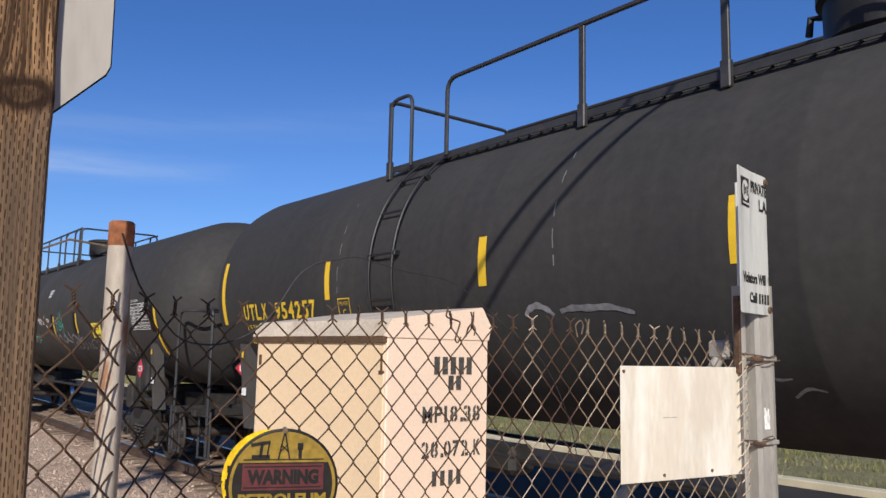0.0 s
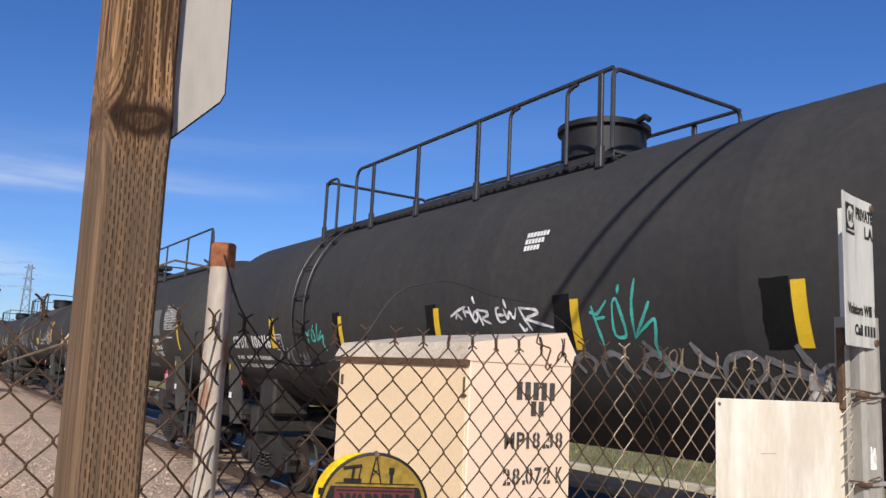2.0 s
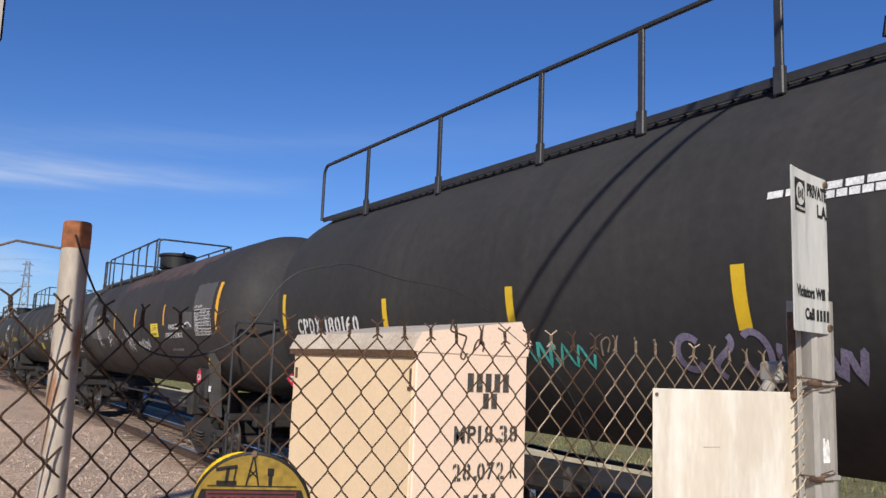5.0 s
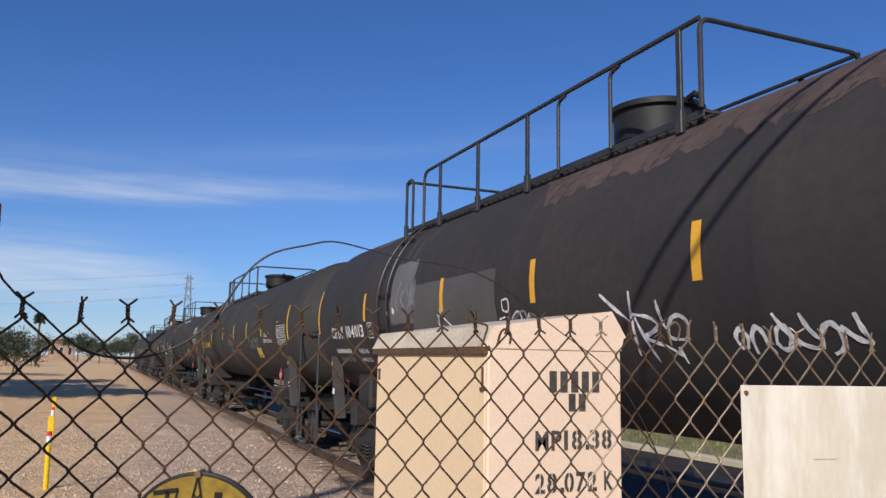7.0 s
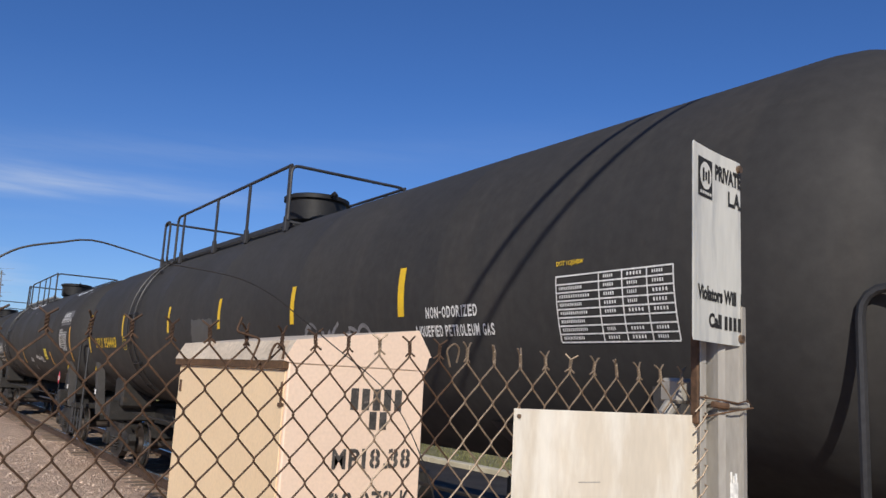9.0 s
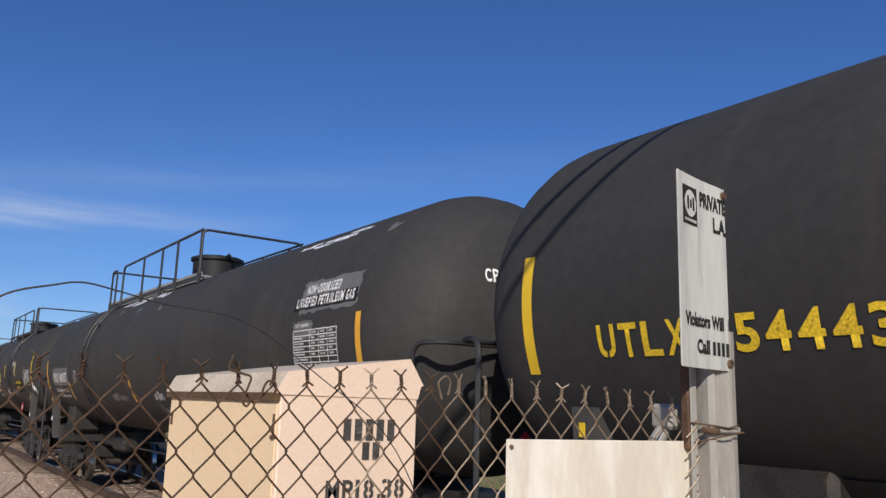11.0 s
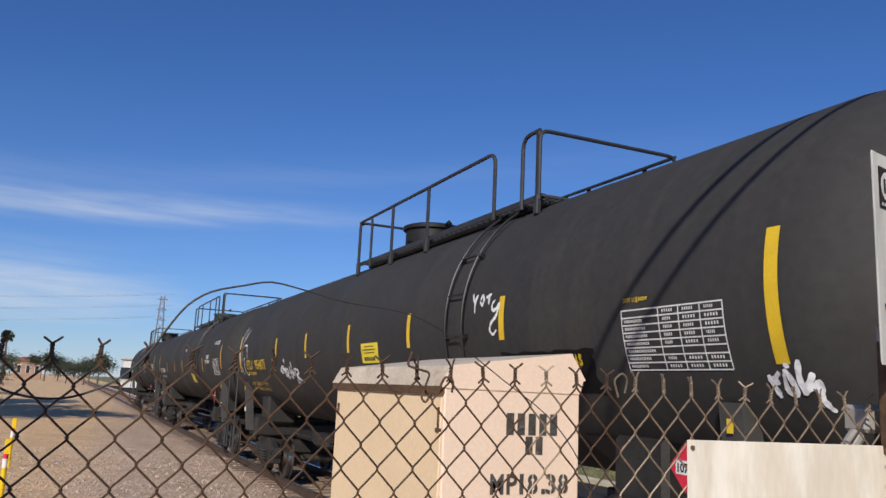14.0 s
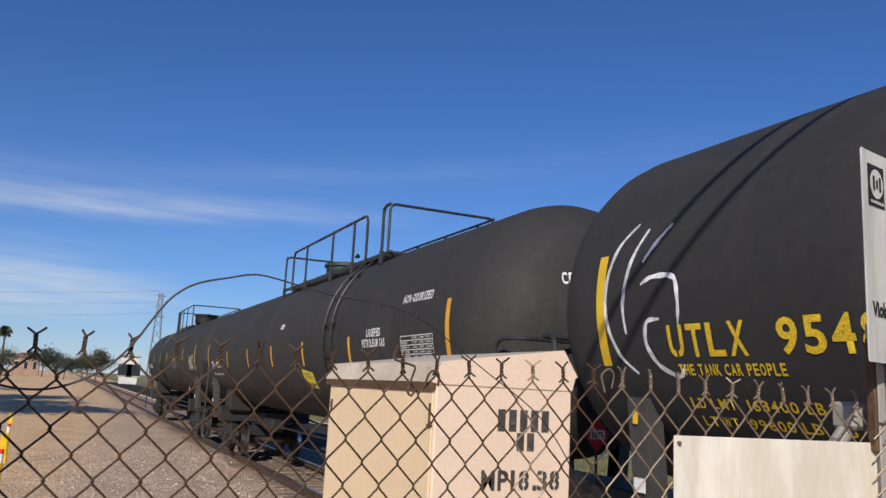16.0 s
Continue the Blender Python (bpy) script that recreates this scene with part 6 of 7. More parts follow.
def table(car, y, top, w, h, material=WHITE_STENCIL, rows=8):
    """The stencilled test record: a ruled grid with lines of small writing."""
    bits, t = [], 0.011
    for k in range(rows + 1):
        yy = -h * k / rows
        bits.append(quad_bm(0, w, yy - t, yy, 4, 1))
    for f in (0.0, 0.40, 0.60, 0.80, 1.0):
        bits.append(quad_bm(w * f - t / 2, w * f + t / 2, -h, 0, 1, 10))
    mark("record_grid", skin(join_bm(*bits), y, top, 0.006), material, car, "stencilled white test record")
    bits = []
    rng = random.Random(int(abs(y) * 10))
    for k in range(rows):
        yy = -h * (k + 0.75) / rows
        for f0, f1 in ((0.03, 0.34), (0.44, 0.56), (0.64, 0.77), (0.84, 0.97)):
            if (k == 0 and f0 < 0.1) or (k == rows - 3 and f0 > 0.1):
                continue
            b = bars_bm(max(4, int((f1 - f0) * 44)), w * (f1 - f0) * rng.uniform(0.6, 1.0), h / rows * 0.38, 0.45)
            bits.append(moved(b, w * f0, yy, 0))
    mark("record_entry", skin(join_bm(*bits), y, top, 0.006), material, car)


def scribble(car, y, angle, w, h, seed, material, stroke=0.03, n=5):
    """Sprayed tags: loops and zigzags that cannot be read."""
    rng = random.Random(seed)
    bits = []
    for i in range(n):
        cx, pts = w * (i + 0.2) / n, []
        kind = rng.randrange(3)
        ww, hh = w / n * rng.uniform(0.8, 1.3), h * rng.uniform(0.6, 1.0)
        ph, turns = rng.uniform(0, 6.3), rng.uniform(0.7, 1.4)
        for k in range(19):
            f = k / 18
            if kind == 0:
                a = ph + f * math.tau * turns
                pts.append((cx + ww * (0.45 + 0.42 * math.cos(a)), hh * (0.5 + 0.45 * math.sin(a)) + f * 0.05))
            elif kind == 1:
                pts.append((cx + ww * f, hh * (0.5 + 0.48 * (2 * abs((f * 2.5 + ph) % 1 - 0.5) * 2 - 1))))
            else:
                pts.append((cx + ww * (0.5 + 0.35 * math.sin(ph + f * 5)), hh * (1 - f)))
        bits.append(ribbon_bm(pts, stroke * rng.uniform(0.7, 1.2)))
    mark("spray_tag", skin(join_bm(*bits), y, angle, 0.0052), material, car, "sprayed scribble")


# strokes of sprayed tags in a unit square: jagged capitals, tall angular marks, and loops
BOXY = (((0, .5), (.09, .66), (.17, .74)), ((.06, .42), (.07, .58), (.13, .40)), ((.14, .76), (.17, .46)), ((.14, .62), (.23, .58)), ((.20, .74), (.25, .36)), ((.27, .62), (.24, .44), (.27, .30), (.31, .46), (.27, .62)), ((.24, 1.0), (.27, .80)),
        ((.29, .64), (.40, .58), (.41, .48), (.33, .40), (.43, .26)), ((.29, .64), (.33, .40), (.35, .22)), ((.52, .66), (.48, .64), (.51, .28), (.58, .30)), ((.49, .48), (.57, .46)), ((.56, .86), (.59, .62)),
        ((.56, .62), (.60, .30), (.61, .58), (.66, .32), (.68, .62)), ((.70, .62), (.86, .56), (.88, .46), (.74, .36), (.92, .18), (.99, .12)), ((.71, .60), (.76, .30), (.81, .06)), ((.70, .24), (.74, .04), (.77, .12)))
ANGULAR = (((.03, .60), (.12, .20), (.14, .06)), ((.0, .52), (.10, .46), (.26, .66)), ((.08, .42), (.22, .44)), ((.34, .62), (.31, .16), (.52, .16), (.40, .72), (.34, .62)), ((.44, .86), (.42, .74)), ((.66, .92), (.60, .58), (.60, .14)),
           ((.84, .62), (.74, .40), (.60, .16)), ((.60, .16), (.76, .30), (.90, .42), (.88, .22), (.84, .06), (.90, -.16), (.97, -.30)))
ROUNDED = (((.04, .2), (.0, .5), (.06, .72), (.12, .5), (.08, .22)), ((.15, .1), (.14, .5), (.20, .74), (.25, .6), (.26, .3), (.30, .1)), ((.33, .3), (.36, .68), (.44, .72), (.46, .46), (.42, .2), (.36, .2), (.33, .4)), ((.36, .98), (.42, .62), (.52, .3), (.64, .2)),
           ((.56, .95), (.60, .6), (.66, .4)), ((.66, .2), (.68, .6), (.76, .76), (.82, .55), (.80, .2), (.72, .1)), ((.82, .66), (.90, .4), (.99, .3)), ((.93, .9), (.95, .6), (.99, .3)))

WIDE_TAG = (((-0.89, 0.05), (-0.71, -0.08), (-0.5, -0.22)), ((-0.46, 0.05), (-0.48, -0.17), (-0.51, -0.39), (-0.53, -0.53)), ((-0.47, -0.15), (-0.25, -0.18), (-0.13, -0.25), (-0.23, -0.31), (-0.41, -0.36), (-0.09, -0.45), (0.03, -0.55)), ((-0.44, -0.17), (-0.37, -0.39), (-0.3, -0.59)), ((-0.12, -0.05), (-0.1, -0.19), (-0.07, -0.29)), ((0.21, -0.27), (0.2, -0.22), (0.12, -0.18), (0.03, -0.2), (-0.05, -0.29), (-0.05, -0.38), (0.17, -0.39)), ((0.01, -0.45), (0.04, -0.6)))
SCRIPT_TAG = (((-0.56, -0.11), (-0.4, -0.03), (-0.31, -0.02), (-0.26, -0.16), (-0.19, -0.06), (-0.09, -0.09), (-0.07, -0.24), (0.18, -0.18), (0.22, -0.12)), ((-0.06, -0.22), (0.25, -0.27)), ((0.5, -0.1), (0.39, -0.37)), ((0.45, -0.21), (0.27, -0.37)), ((0.48, -0.21), (0.49, -0.42)), ((0.68, -0.2), (0.63, -0.33)), ((0.74, -0.22), (0.82, -0.2), (0.8, -0.29), (0.71, -0.36), (0.84, -0.4), (0.94, -0.54)))


def spray(car, y, angle, w, h, strokes, material, width):
    """A tag sprayed in quick strokes that thin out at their ends."""
    bits = []
    for st in strokes:
        pts = []
        for (x0, y0), (x1, y1) in zip(st, st[1:]):
            for k in range(4):
                f = k / 4
                pts.append(((x0 + (x1 - x0) * f) * w, (y0 + (y1 - y0) * f) * h))
        pts.append((st[-1][0] * w, st[-1][1] * h))
        for _ in range(2):                             # soften the corners
            pts = [pts[0]] + [tuple(0.25 * a + 0.5 * b + 0.25 * c for a, b, c in zip(p, q, r)) for p, q, r in zip(pts, pts[1:], pts[2:])] + [pts[-1]]
        n = max(1, len(pts) - 1)
        bits.append(ribbon_bm(pts, [width * (0.5 + 0.65 * math.sin(math.pi * min(1.0, (k + 0.4) / n)) ** 0.6 + 0.18 * math.sin(k * 1.7 + len(bits))) for k in range(len(pts))]))
    mark("spray_tag", skin(join_bm(*bits), y, angle, 0.0056), material, car, "sprayed tag")


def patch(car, y, top, w, h, material, seed=0, rag=1.0):
    """A brushed-over rectangle with ragged edges."""
    rng = random.Random(seed)
    bm = quad_bm(0, w, -h, 0, 14, 12)
    for v in bm.verts:
        if v.co.x < 0.001 or v.co.x > w - 0.001:
            v.co.x += rng.uniform(-0.03, 0.03) * rag
        if v.co.y > -0.001 or v.co.y < -h + 0.001:
            v.co.y += rng.uniform(-0.02, 0.02) * rag
    mark("paint_patch", skin(bm, y, top, 0.003), material, car, "patch of brushed touch-up paint")


def faded_top(car, y, top, w, h, seed):
    """Paint bleached brown along the shoulder of the tank, with a torn lower edge."""
    bm = quad_bm(0, w, -h, 0, int(w * 12), 6)
    for v in bm.verts:
        f = -v.co.y / h
        v.co.y += f * 0.35 * h * noise.fractal((v.co.x * 1.1, seed, 0.0), 1.0, 2.0, 5) + f * 0.10 * noise.noise((v.co.x * 7, seed, 3.0))
        taper = min(1.0, v.co.x / 1.5, (w - v.co.x) / 1.5)
        v.co.y *= 0.25 + 0.75 * max(0.0, taper)
    mark("faded_paint", skin(bm, y, top, 0.0025), BROWN_FADE, car, "sun-bleached brown paint")


def smear(car, y, angle, w, h, seed, material=SALT_WHITE):
    rng = random.Random(seed)
    bits = []
    for _ in range(11):
        x, yy, l = rng.uniform(0, w), rng.uniform(0, h), rng.uniform(0.15, 0.45) * w
        bits.append(ribbon_bm([(x + l * f, yy + rng.uniform(-0.012, 0.012)) for f in (0, 0.25, 0.5, 0.75, 1)], rng.uniform(0.03, 0.085)))
    mark("residue", skin(join_bm(*bits), y, angle, 0.004), material, car)


def plate_c(car, y, angle, material):
    t, w, h = 0.014, 0.26, 0.27
    bits = [quad_bm(0, w, 0, t, 2, 1), quad_bm(0, w, h - t, h, 2, 1), quad_bm(0, t, 0, h, 1, 4), quad_bm(w - t, w, 0, h, 1, 4)]
    bits.append(moved(text_bm("PLATE", 0.045, 0.17), 0.045, 0.185))
    bits.append(moved(text_bm("C", 0.085, 0.07), 0.095, 0.055))
    mark("clearance_plate", skin(join_bm(*bits), y, angle, 0.006), material, car, "boxed clearance stencil")


def yellow_card(car, y, angle, w=0.62, h=0.42, tilt=0.0):
    bm = quad_bm(0, w, 0, h, 4, 5)
    for v in bm.verts:
        v.co.y -= v.co.x * tilt
    mark("yellow_card", skin(bm, y, angle, 0.005), YELLOW_CARD, car, "yellow emergency notice")
    bits = [moved(bars_bm(15, w * 0.55, 0.020, 0.4), w * 0.22, h - 0.06), moved(bars_bm(26, w * 0.80, 0.022, 0.4), w * 0.08, h - 0.11), moved(bars_bm(20, w * 0.66, 0.020, 0.4), w * 0.14, h - 0.155), moved(bars_bm(12, w * 0.66, 0.058, 0.3), w * 0.15, 0.035)]
    b = join_bm(*bits)
    for v in b.verts:
        v.co.y -= v.co.x * tilt
    mark("wording", skin(b, y, angle, 0.007), BLACK_INK, car)


def placard(car, y):
    """A diamond placard with its number in a holder below the tank's side."""
    for m in (pose(-1.545, y, 1.69), pose(-0.34, -10.17, 1.75, 0, 0, 90)):
        one_placard(car, m)


def one_placard(car, m):
    holder = part("placard_holder", shared("holder", lambda: mesh_of(box_bm(-0.012, 0.0, -0.17, 0.17, -0.17, 0.17, bevel=0.004, m=Matrix.Rotation(radians(45), 4, "X")), STEEL_DARK)), STEEL_DARK, car)
    holder.matrix_basis = m @ Matrix.Diagonal((1.0, 0.76, 0.80, 1.0))
    part("placard", shared("placard", lambda: mesh_of(box_bm(-0.017, -0.0125, -0.155, 0.155, -0.155, 0.155, bevel=0.002, m=Matrix.Rotation(radians(45), 4, "X")), PLACARD_RED)), PLACARD_RED, holder, "red diamond placard")

    def label():
        b = text_bm("1075", 0.085, 0.20, 0.003)
        for v in b.verts:
            v.co = (-0.021, 0.10 - v.co.x, v.co.y - 0.045)
        return mesh_of(b, BLACK_INK)

    part("stem", shared("stem", lambda: mesh_of(box_bm(-0.004, 0.012, -0.02, 0.02, -0.62, -0.18, bevel=0.003), STEEL_DARK)), STEEL_DARK, holder)
    part("number_field", shared("number_field", lambda: mesh_of(box_bm(-0.0195, -0.017, -0.125, 0.125, -0.06, 0.06), WHITE_STENCIL)), WHITE_STENCIL, holder)
    part("placard_number", shared("placard_number", label), BLACK_INK, holder)


def head_marks(car, front, body, material, box=False, half=HALF):
    """Reporting mark and capacity lines on the end of the tank, on the near half of the head."""
    s = -1 if front else 1

    def on_head(b, x0, z0, lift):
        for v in b.verts:
            x, z = x0 + v.co.x, z0 + v.co.y
            q = min(0.985, math.hypot(x, z - CZ) / R)
            v.co = (x, s * (half + HEAD * math.sqrt(1 - q * q) + lift), z)
        return b

    if box:
        mark("paint_patch", on_head(quad_bm(-0.70, 0.12, -0.36, 0.20, 10, 8), 0.0, CZ + 0.16, 0.004), BLACK_FRESH, car)
    for b in letters_of(text_bm(body, 0.12, 0.66, 0.004, 2)) if box else stencil_letters(body, 0.14, 0.78, 0.003, 2, material is YELLOW_STENCIL):
        mark("letter", on_head(b, -0.62 if box else -0.68, CZ + (0.18 if box else 0.42), 0.008), material, car)
    for k in range(2 if material is WHITE_STENCIL else 4):
        mark("wording", on_head(bars_bm(13 - 2 * (k % 2), 0.46 - 0.12 * (k % 2), 0.032, 0.45), -0.45 if box else -0.56, CZ + (0.05 if box else 0.28) - 0.085 * k, 0.008), material, car)


def tank_car(label, c, paint=TANK_BLACK, dome=DOME_BLACK, squat=1.0, front=HALF, back=HALF):
    car = thing("tank_car", label, "tank car", pose(TRACK_X, c, RAIL_Z), group="tank cars of the train")
    wheels = []
    part("tank", shared(("tank", paint.name, front, back), lambda: tank_mesh(paint, front, back)), paint, car)
    build_underframe(car, wheels)
    build_dome(car, dome, 0.0, squat * 0.86)
    TRAIN.append((car, c, wheels))
    return car


TRAIN = []
STD = [(-5.5, 8, 0.42), (-2.75, 8, 0.42), (0.0, 8, 0.42), (2.7, 8, 0.42), (5.8, 8, 0.42)]


def up_rail(start, corner, end_up=True):
    """A near handrail that rises at its start and runs on to a corner of the platform."""
    return [(start, False), (start, True), (corner, True)] + ([] if end_up else [(corner, False)])


def build_train():
    # car with yellow lettering at the head of what is seen
    a = tank_car("black tank car with yellow reporting mark and a roof walkway", 0.52, back=8.96)
    build_walkway(a, -1.6, 5.42, [up_rail(4.31, -1.6)], (5.42, 2.3, 0.82, -0.6), loops=((5.42, 4.98),))
    build_ladder(a, 4.85)
    stripes(a, [(8.9, 15, 0.93), (5.85, 7.4, 0.46), (3.02, 8, 0.46), (0.43, 9, 0.47), (-3.3, 8, 0.46), (-5.8, 8, 0.46), (-8.9, 13, 0.93)], YELLOW_TAPE)
    lettering(a, "UTLX  954257", 8.22, -17.0, 0.225, 2.06, YELLOW_STENCIL, 2)
    lettering(a, "THE TANK CAR PEOPLE", 8.22, -22.6, 0.085, 1.02, YELLOW_STENCIL, 0, 0.002)
    bars(a, 16, 8.2, -30, 1.9, 0.085, YELLOW_STENCIL)
    bars(a, 14, 8.1, -36, 1.8, 0.085, YELLOW_STENCIL)
    plate_c(a, 5.62, -19, YELLOW_STENCIL)
    spray(a, 2.52, -19.5, 1, 1, (((0.0, 0.0), (0.05, 0.06), (0.16, 0.10), (0.28, 0.05), (0.34, 0.0)), ((0.42, 0.03), (0.55, 0.06), (0.74, 0.05), (0.95, 0.06), (1.18, 0.0))), SPRAY_FAINT, 0.05)
    spray(a, 1.15, -43, 1, 1, (((0.05, 0.24), (0.12, 0.10), (0.17, 0.0), (0.24, -0.14), (0.34, -0.22), (0.48, -0.27)), ((0.13, 0.28), (0.14, 0.20), (0.14, 0.15)), ((0.21, 0.29), (0.20, 0.14), (0.18, 0.0)), ((0.04, 0.05), (0.10, 0.0), (0.06, -0.12), (0.0, -0.2)),
                                 ((0.30, 0.08), (0.40, 0.16), (0.53, 0.24)), ((0.53, 0.24), (0.60, 0.09), (0.66, 0.02)), ((0.70, 0.2), (0.78, 0.1), (0.9, 0.12)), ((0.86, -0.05), (0.98, 0.05), (1.1, 0.02))), SPRAY_FAINT, 0.024)
    scribble(a, -0.4, -50, 2.0, 0.4, 12, SPRAY_FAINT, 0.02, 5)
    mark("scratch", skin(ribbon_bm([(0.0, 0.88), (-0.02, 0.60), (-0.03, 0.30), (-0.02, 0.05), (0.0, -0.2)], 0.012), 2.11, 3, 0.004), SPRAY_FAINT, a)
    mark("scratch", skin(ribbon_bm([(-0.04, 0.92), (-0.02, 0.55), (0.01, 0.28), (0.0, 0.0), (0.0, -0.25)], 0.012), 5.62, 2.2, 0.004), SPRAY_FAINT, a)
    placard(a, -8.6)

    b = tank_car("black tank car with white reporting mark and white sprayed tags", 21.44, front=8.9, back=8.86)
    build_walkway(b, -1.15, 5.5, [up_rail(4.4, -1.15)], (5.5, 3.84, 2.54, 1.13, -0.98), loops=((5.5, 5.05),))
    build_ladder(b, 5.10)
    dome_guards(b, (0.5, -0.48))
    stripes(b, [(-8.9, -4.5, 0.95), (-5.85, -4.8, 0.47), (-3.46, -4.5, 0.465), (-1.27, -5.4, 0.46), (1.02, -5.2, 0.45), (3.52, -5.6, 0.45), (6.16, -4.1, 0.50), (6.06, -4.3, 0.48), (8.98, -5, 0.5)], YELLOW_TAPE)
    for y in (-8.62, -5.56, -3.17, -0.98, 1.25, 3.76, 9.2):
        patch(b, y, -3.6, 0.225, 0.50, BLACK_FRESH, 3, 0.3)
    patch(b, -6.0, 2, 1.2, 0.55, BLACK_FRESH, 4)
    for k, (body, y, w) in enumerate((("LIQUEFIED", -6.28, 0.59), ("PETROLEUM GAS", -6.11, 0.95), ("NON-ODORIZED", -6.14, 0.89))):
        lettering(b, body, y, -4.9 - k * 5.9, 0.128, w, WHITE_STENCIL, 1, 0.004)
    table(b, -7.56, -1.8, 1.0, 0.49)
    lettering(b, "DOT 112J340W", -7.56, -1.0, 0.05, 0.45, WHITE_STENCIL, 0, 0.001)
    yellow_card(b, -4.66, -26, 0.72, 0.34)
    lettering(b, "CPDX  108116", 8.12, -22.2, 0.225, 1.86, WHITE_STENCIL, 2)
    bars(b, 18, 8.12, -30, 1.8, 0.085, WHITE_STENCIL)
    bars(b, 16, 8.15, -36, 1.7, 0.085, WHITE_STENCIL)
    plate_c(b, 6.0, -23.5, WHITE_STENCIL)
    spray(b, 0.72, -16.2, 1.70, 0.40, BOXY, SPRAY_WHITE, 0.028)
    spray(b, -1.46, -22, 0.82, 0.64, ANGULAR, SPRAY_TEAL, 0.028)
    spray(b, 4.75, -20, 0.7, 0.34, ANGULAR, SPRAY_TEAL, 0.03)
    spray(b, -1.15, -33, 2.4, 0.38, ROUNDED, SPRAY_FAINT, 0.05)
    spray(b, 2.25, -33, 1.7, 0.36, ROUNDED, SPRAY_TEAL, 0.035)
    scribble(b, -2.6, -38, 2.4, 0.36, 23, SPRAY_FAINT, 0.025, 6)
    scribble(b, -6.2, -42, 1.2, 0.36, 25, SPRAY_FAINT, 0.025, 5)
    scribble(b, 6.2, -36, 1.3, 0.42, 24, SPRAY_FAINT, 0.05, 4)
    for k in range(3):
        bars(b, 7 - k, -0.49, 18.6 - 2.6 * k, 0.34 - 0.05 * k, 0.052, WHITE_STENCIL, 0.2)
    head_marks(b, True, "CPDX 108116", WHITE_STENCIL, True, 8.9)
    placard(b, -8.37)

    c = tank_car("black tank car with a full-length roof walkway and end ladder", 42.3, squat=0.8, front=8.84)
    build_walkway(c, -9.0, 9.0, [[(9.0, False), (9.0, True), (-9.1, True), (-9.32, False)]], (7.5, 5.6, 3.67, 2.29, 0.93, -0.17, -1.52, -2.87, -4.97, -7.03, -9.02), ends=(False, False))
    stripes(c, [(-8.9, -2.5, 0.6), (-5.33, -3, 0.46), (-1.94, -3.6, 0.45), (0.9, -3.6, 0.45), (3.4, -3.6, 0.45), (5.8, -3.6, 0.45), (8.9, 4, 0.6)], YELLOW_TAPE)
    table(c, -7.72, 11.3, 1.05, 0.48)
    lettering(c, "DOT 112J340W", -7.76, 12.6, 0.055, 0.5, WHITE_STENCIL, 0, 0.001)
    patch(c, -6.04, 12, 1.25, 0.63, GREY_PATCH, 6)
    for k, (body, y, w) in enumerate((("LIQUEFIED", -6.56, 0.61), ("PETROLEUM GAS", -6.40, 0.95), ("NON-ODORIZED", -6.43, 0.89))):
        lettering(c, body, y, -18.3 - k * 5.8, 0.112, w, WHITE_STENCIL, 1, 0.008)
    for y in (-6.36, -7.42):
        mark("spray_tag", skin(ribbon_bm([(0, 0.0), (0.02, -0.15), (0.06, -0.32), (0.08, -0.42)], 0.035), y, -12, 0.0045), GREY_PATCH, c)
    bars(c, 12, -7.7, -14, 0.75, 0.035, WHITE_STENCIL)
    yellow_card(c, -4.39, -32, 0.7, 0.34, 0.06)
    bars(c, 6, 0.68, 11.5, 0.8, 0.05, WHITE_STENCIL, 0.15)
    bars(c, 5, 0.28, 9.3, 0.4, 0.05, WHITE_STENCIL, 0.15)
    lettering(c, "CPDX 180160", 8.4, -18, 0.22, 1.9, WHITE_STENCIL, 2)
    scribble(c, 1.6, -33, 1.4, 0.36, 31, SPRAY_LILAC, 0.05, 5)
    scribble(c, -0.4, -35, 1.6, 0.4, 32, SPRAY_FAINT, 0.045, 6)
    scribble(c, 4.6, -32, 2.0, 0.3, 33, SPRAY_TEAL, 0.04, 5)
    patch(c, -5.25, -38.5, 0.95, 0.10, GREY_PATCH, 8)
    head_marks(c, True, "CPDX 180160", WHITE_STENCIL, False, 8.84)
    for k in range(4):
        b = bars_bm(15 - 2 * (k % 2), 0.50 - 0.1 * (k % 2), 0.034, 0.5)
        for v in b.verts:
            x, z = v.co.x - 0.42, v.co.y + CZ - 0.52 - 0.085 * k
            v.co = (x, -(8.84 + HEAD * math.sqrt(max(0.05, 1 - (x * x + (z - CZ) ** 2) / (R * R))) + 0.008), z)
        mark("wording", b, SPRAY_FAINT, c)
    bm = bmesh.new()                                   # ladder down the end of the tank
    for x in (-1.00, -0.60):
        add_tube(bm, [(x, -8.60, CZ + 1.50), (x, -9.08, CZ + 1.36)] + [(x, -(8.84 + HEAD * math.sqrt(max(0, 1 - (x * x + (z - CZ) ** 2) / (R * R))) + 0.07), z) for z in [CZ + 1.2 - 0.2 * k for k in range(13)]], 0.026, 7)
    end = part("end_ladder", bm, LADDER_BLACK, c, "black ladder on the tank's end")
    for k in range(9):
        z = CZ + 1.25 - 0.30 * k
        y0, y1 = (-(8.84 + HEAD * math.sqrt(max(0, 1 - (x * x + (z - CZ) ** 2) / (R * R))) + 0.07) for x in (-1.00, -0.60))
        part("rung", tube_bm([(-1.00, y0, z), (-0.60, y1, z)], 0.016, 6), LADDER_BLACK, end)
    part("valve_box", join_bm(box_bm(-0.32, 0.32, -0.42, 0.10, CZ + 2.04, CZ + 2.19, bevel=0.03), box_bm(-0.12, 0.20, 0.14, 0.42, CZ + 2.04, CZ + 2.13, bevel=0.02)), STEEL_DARK, c)
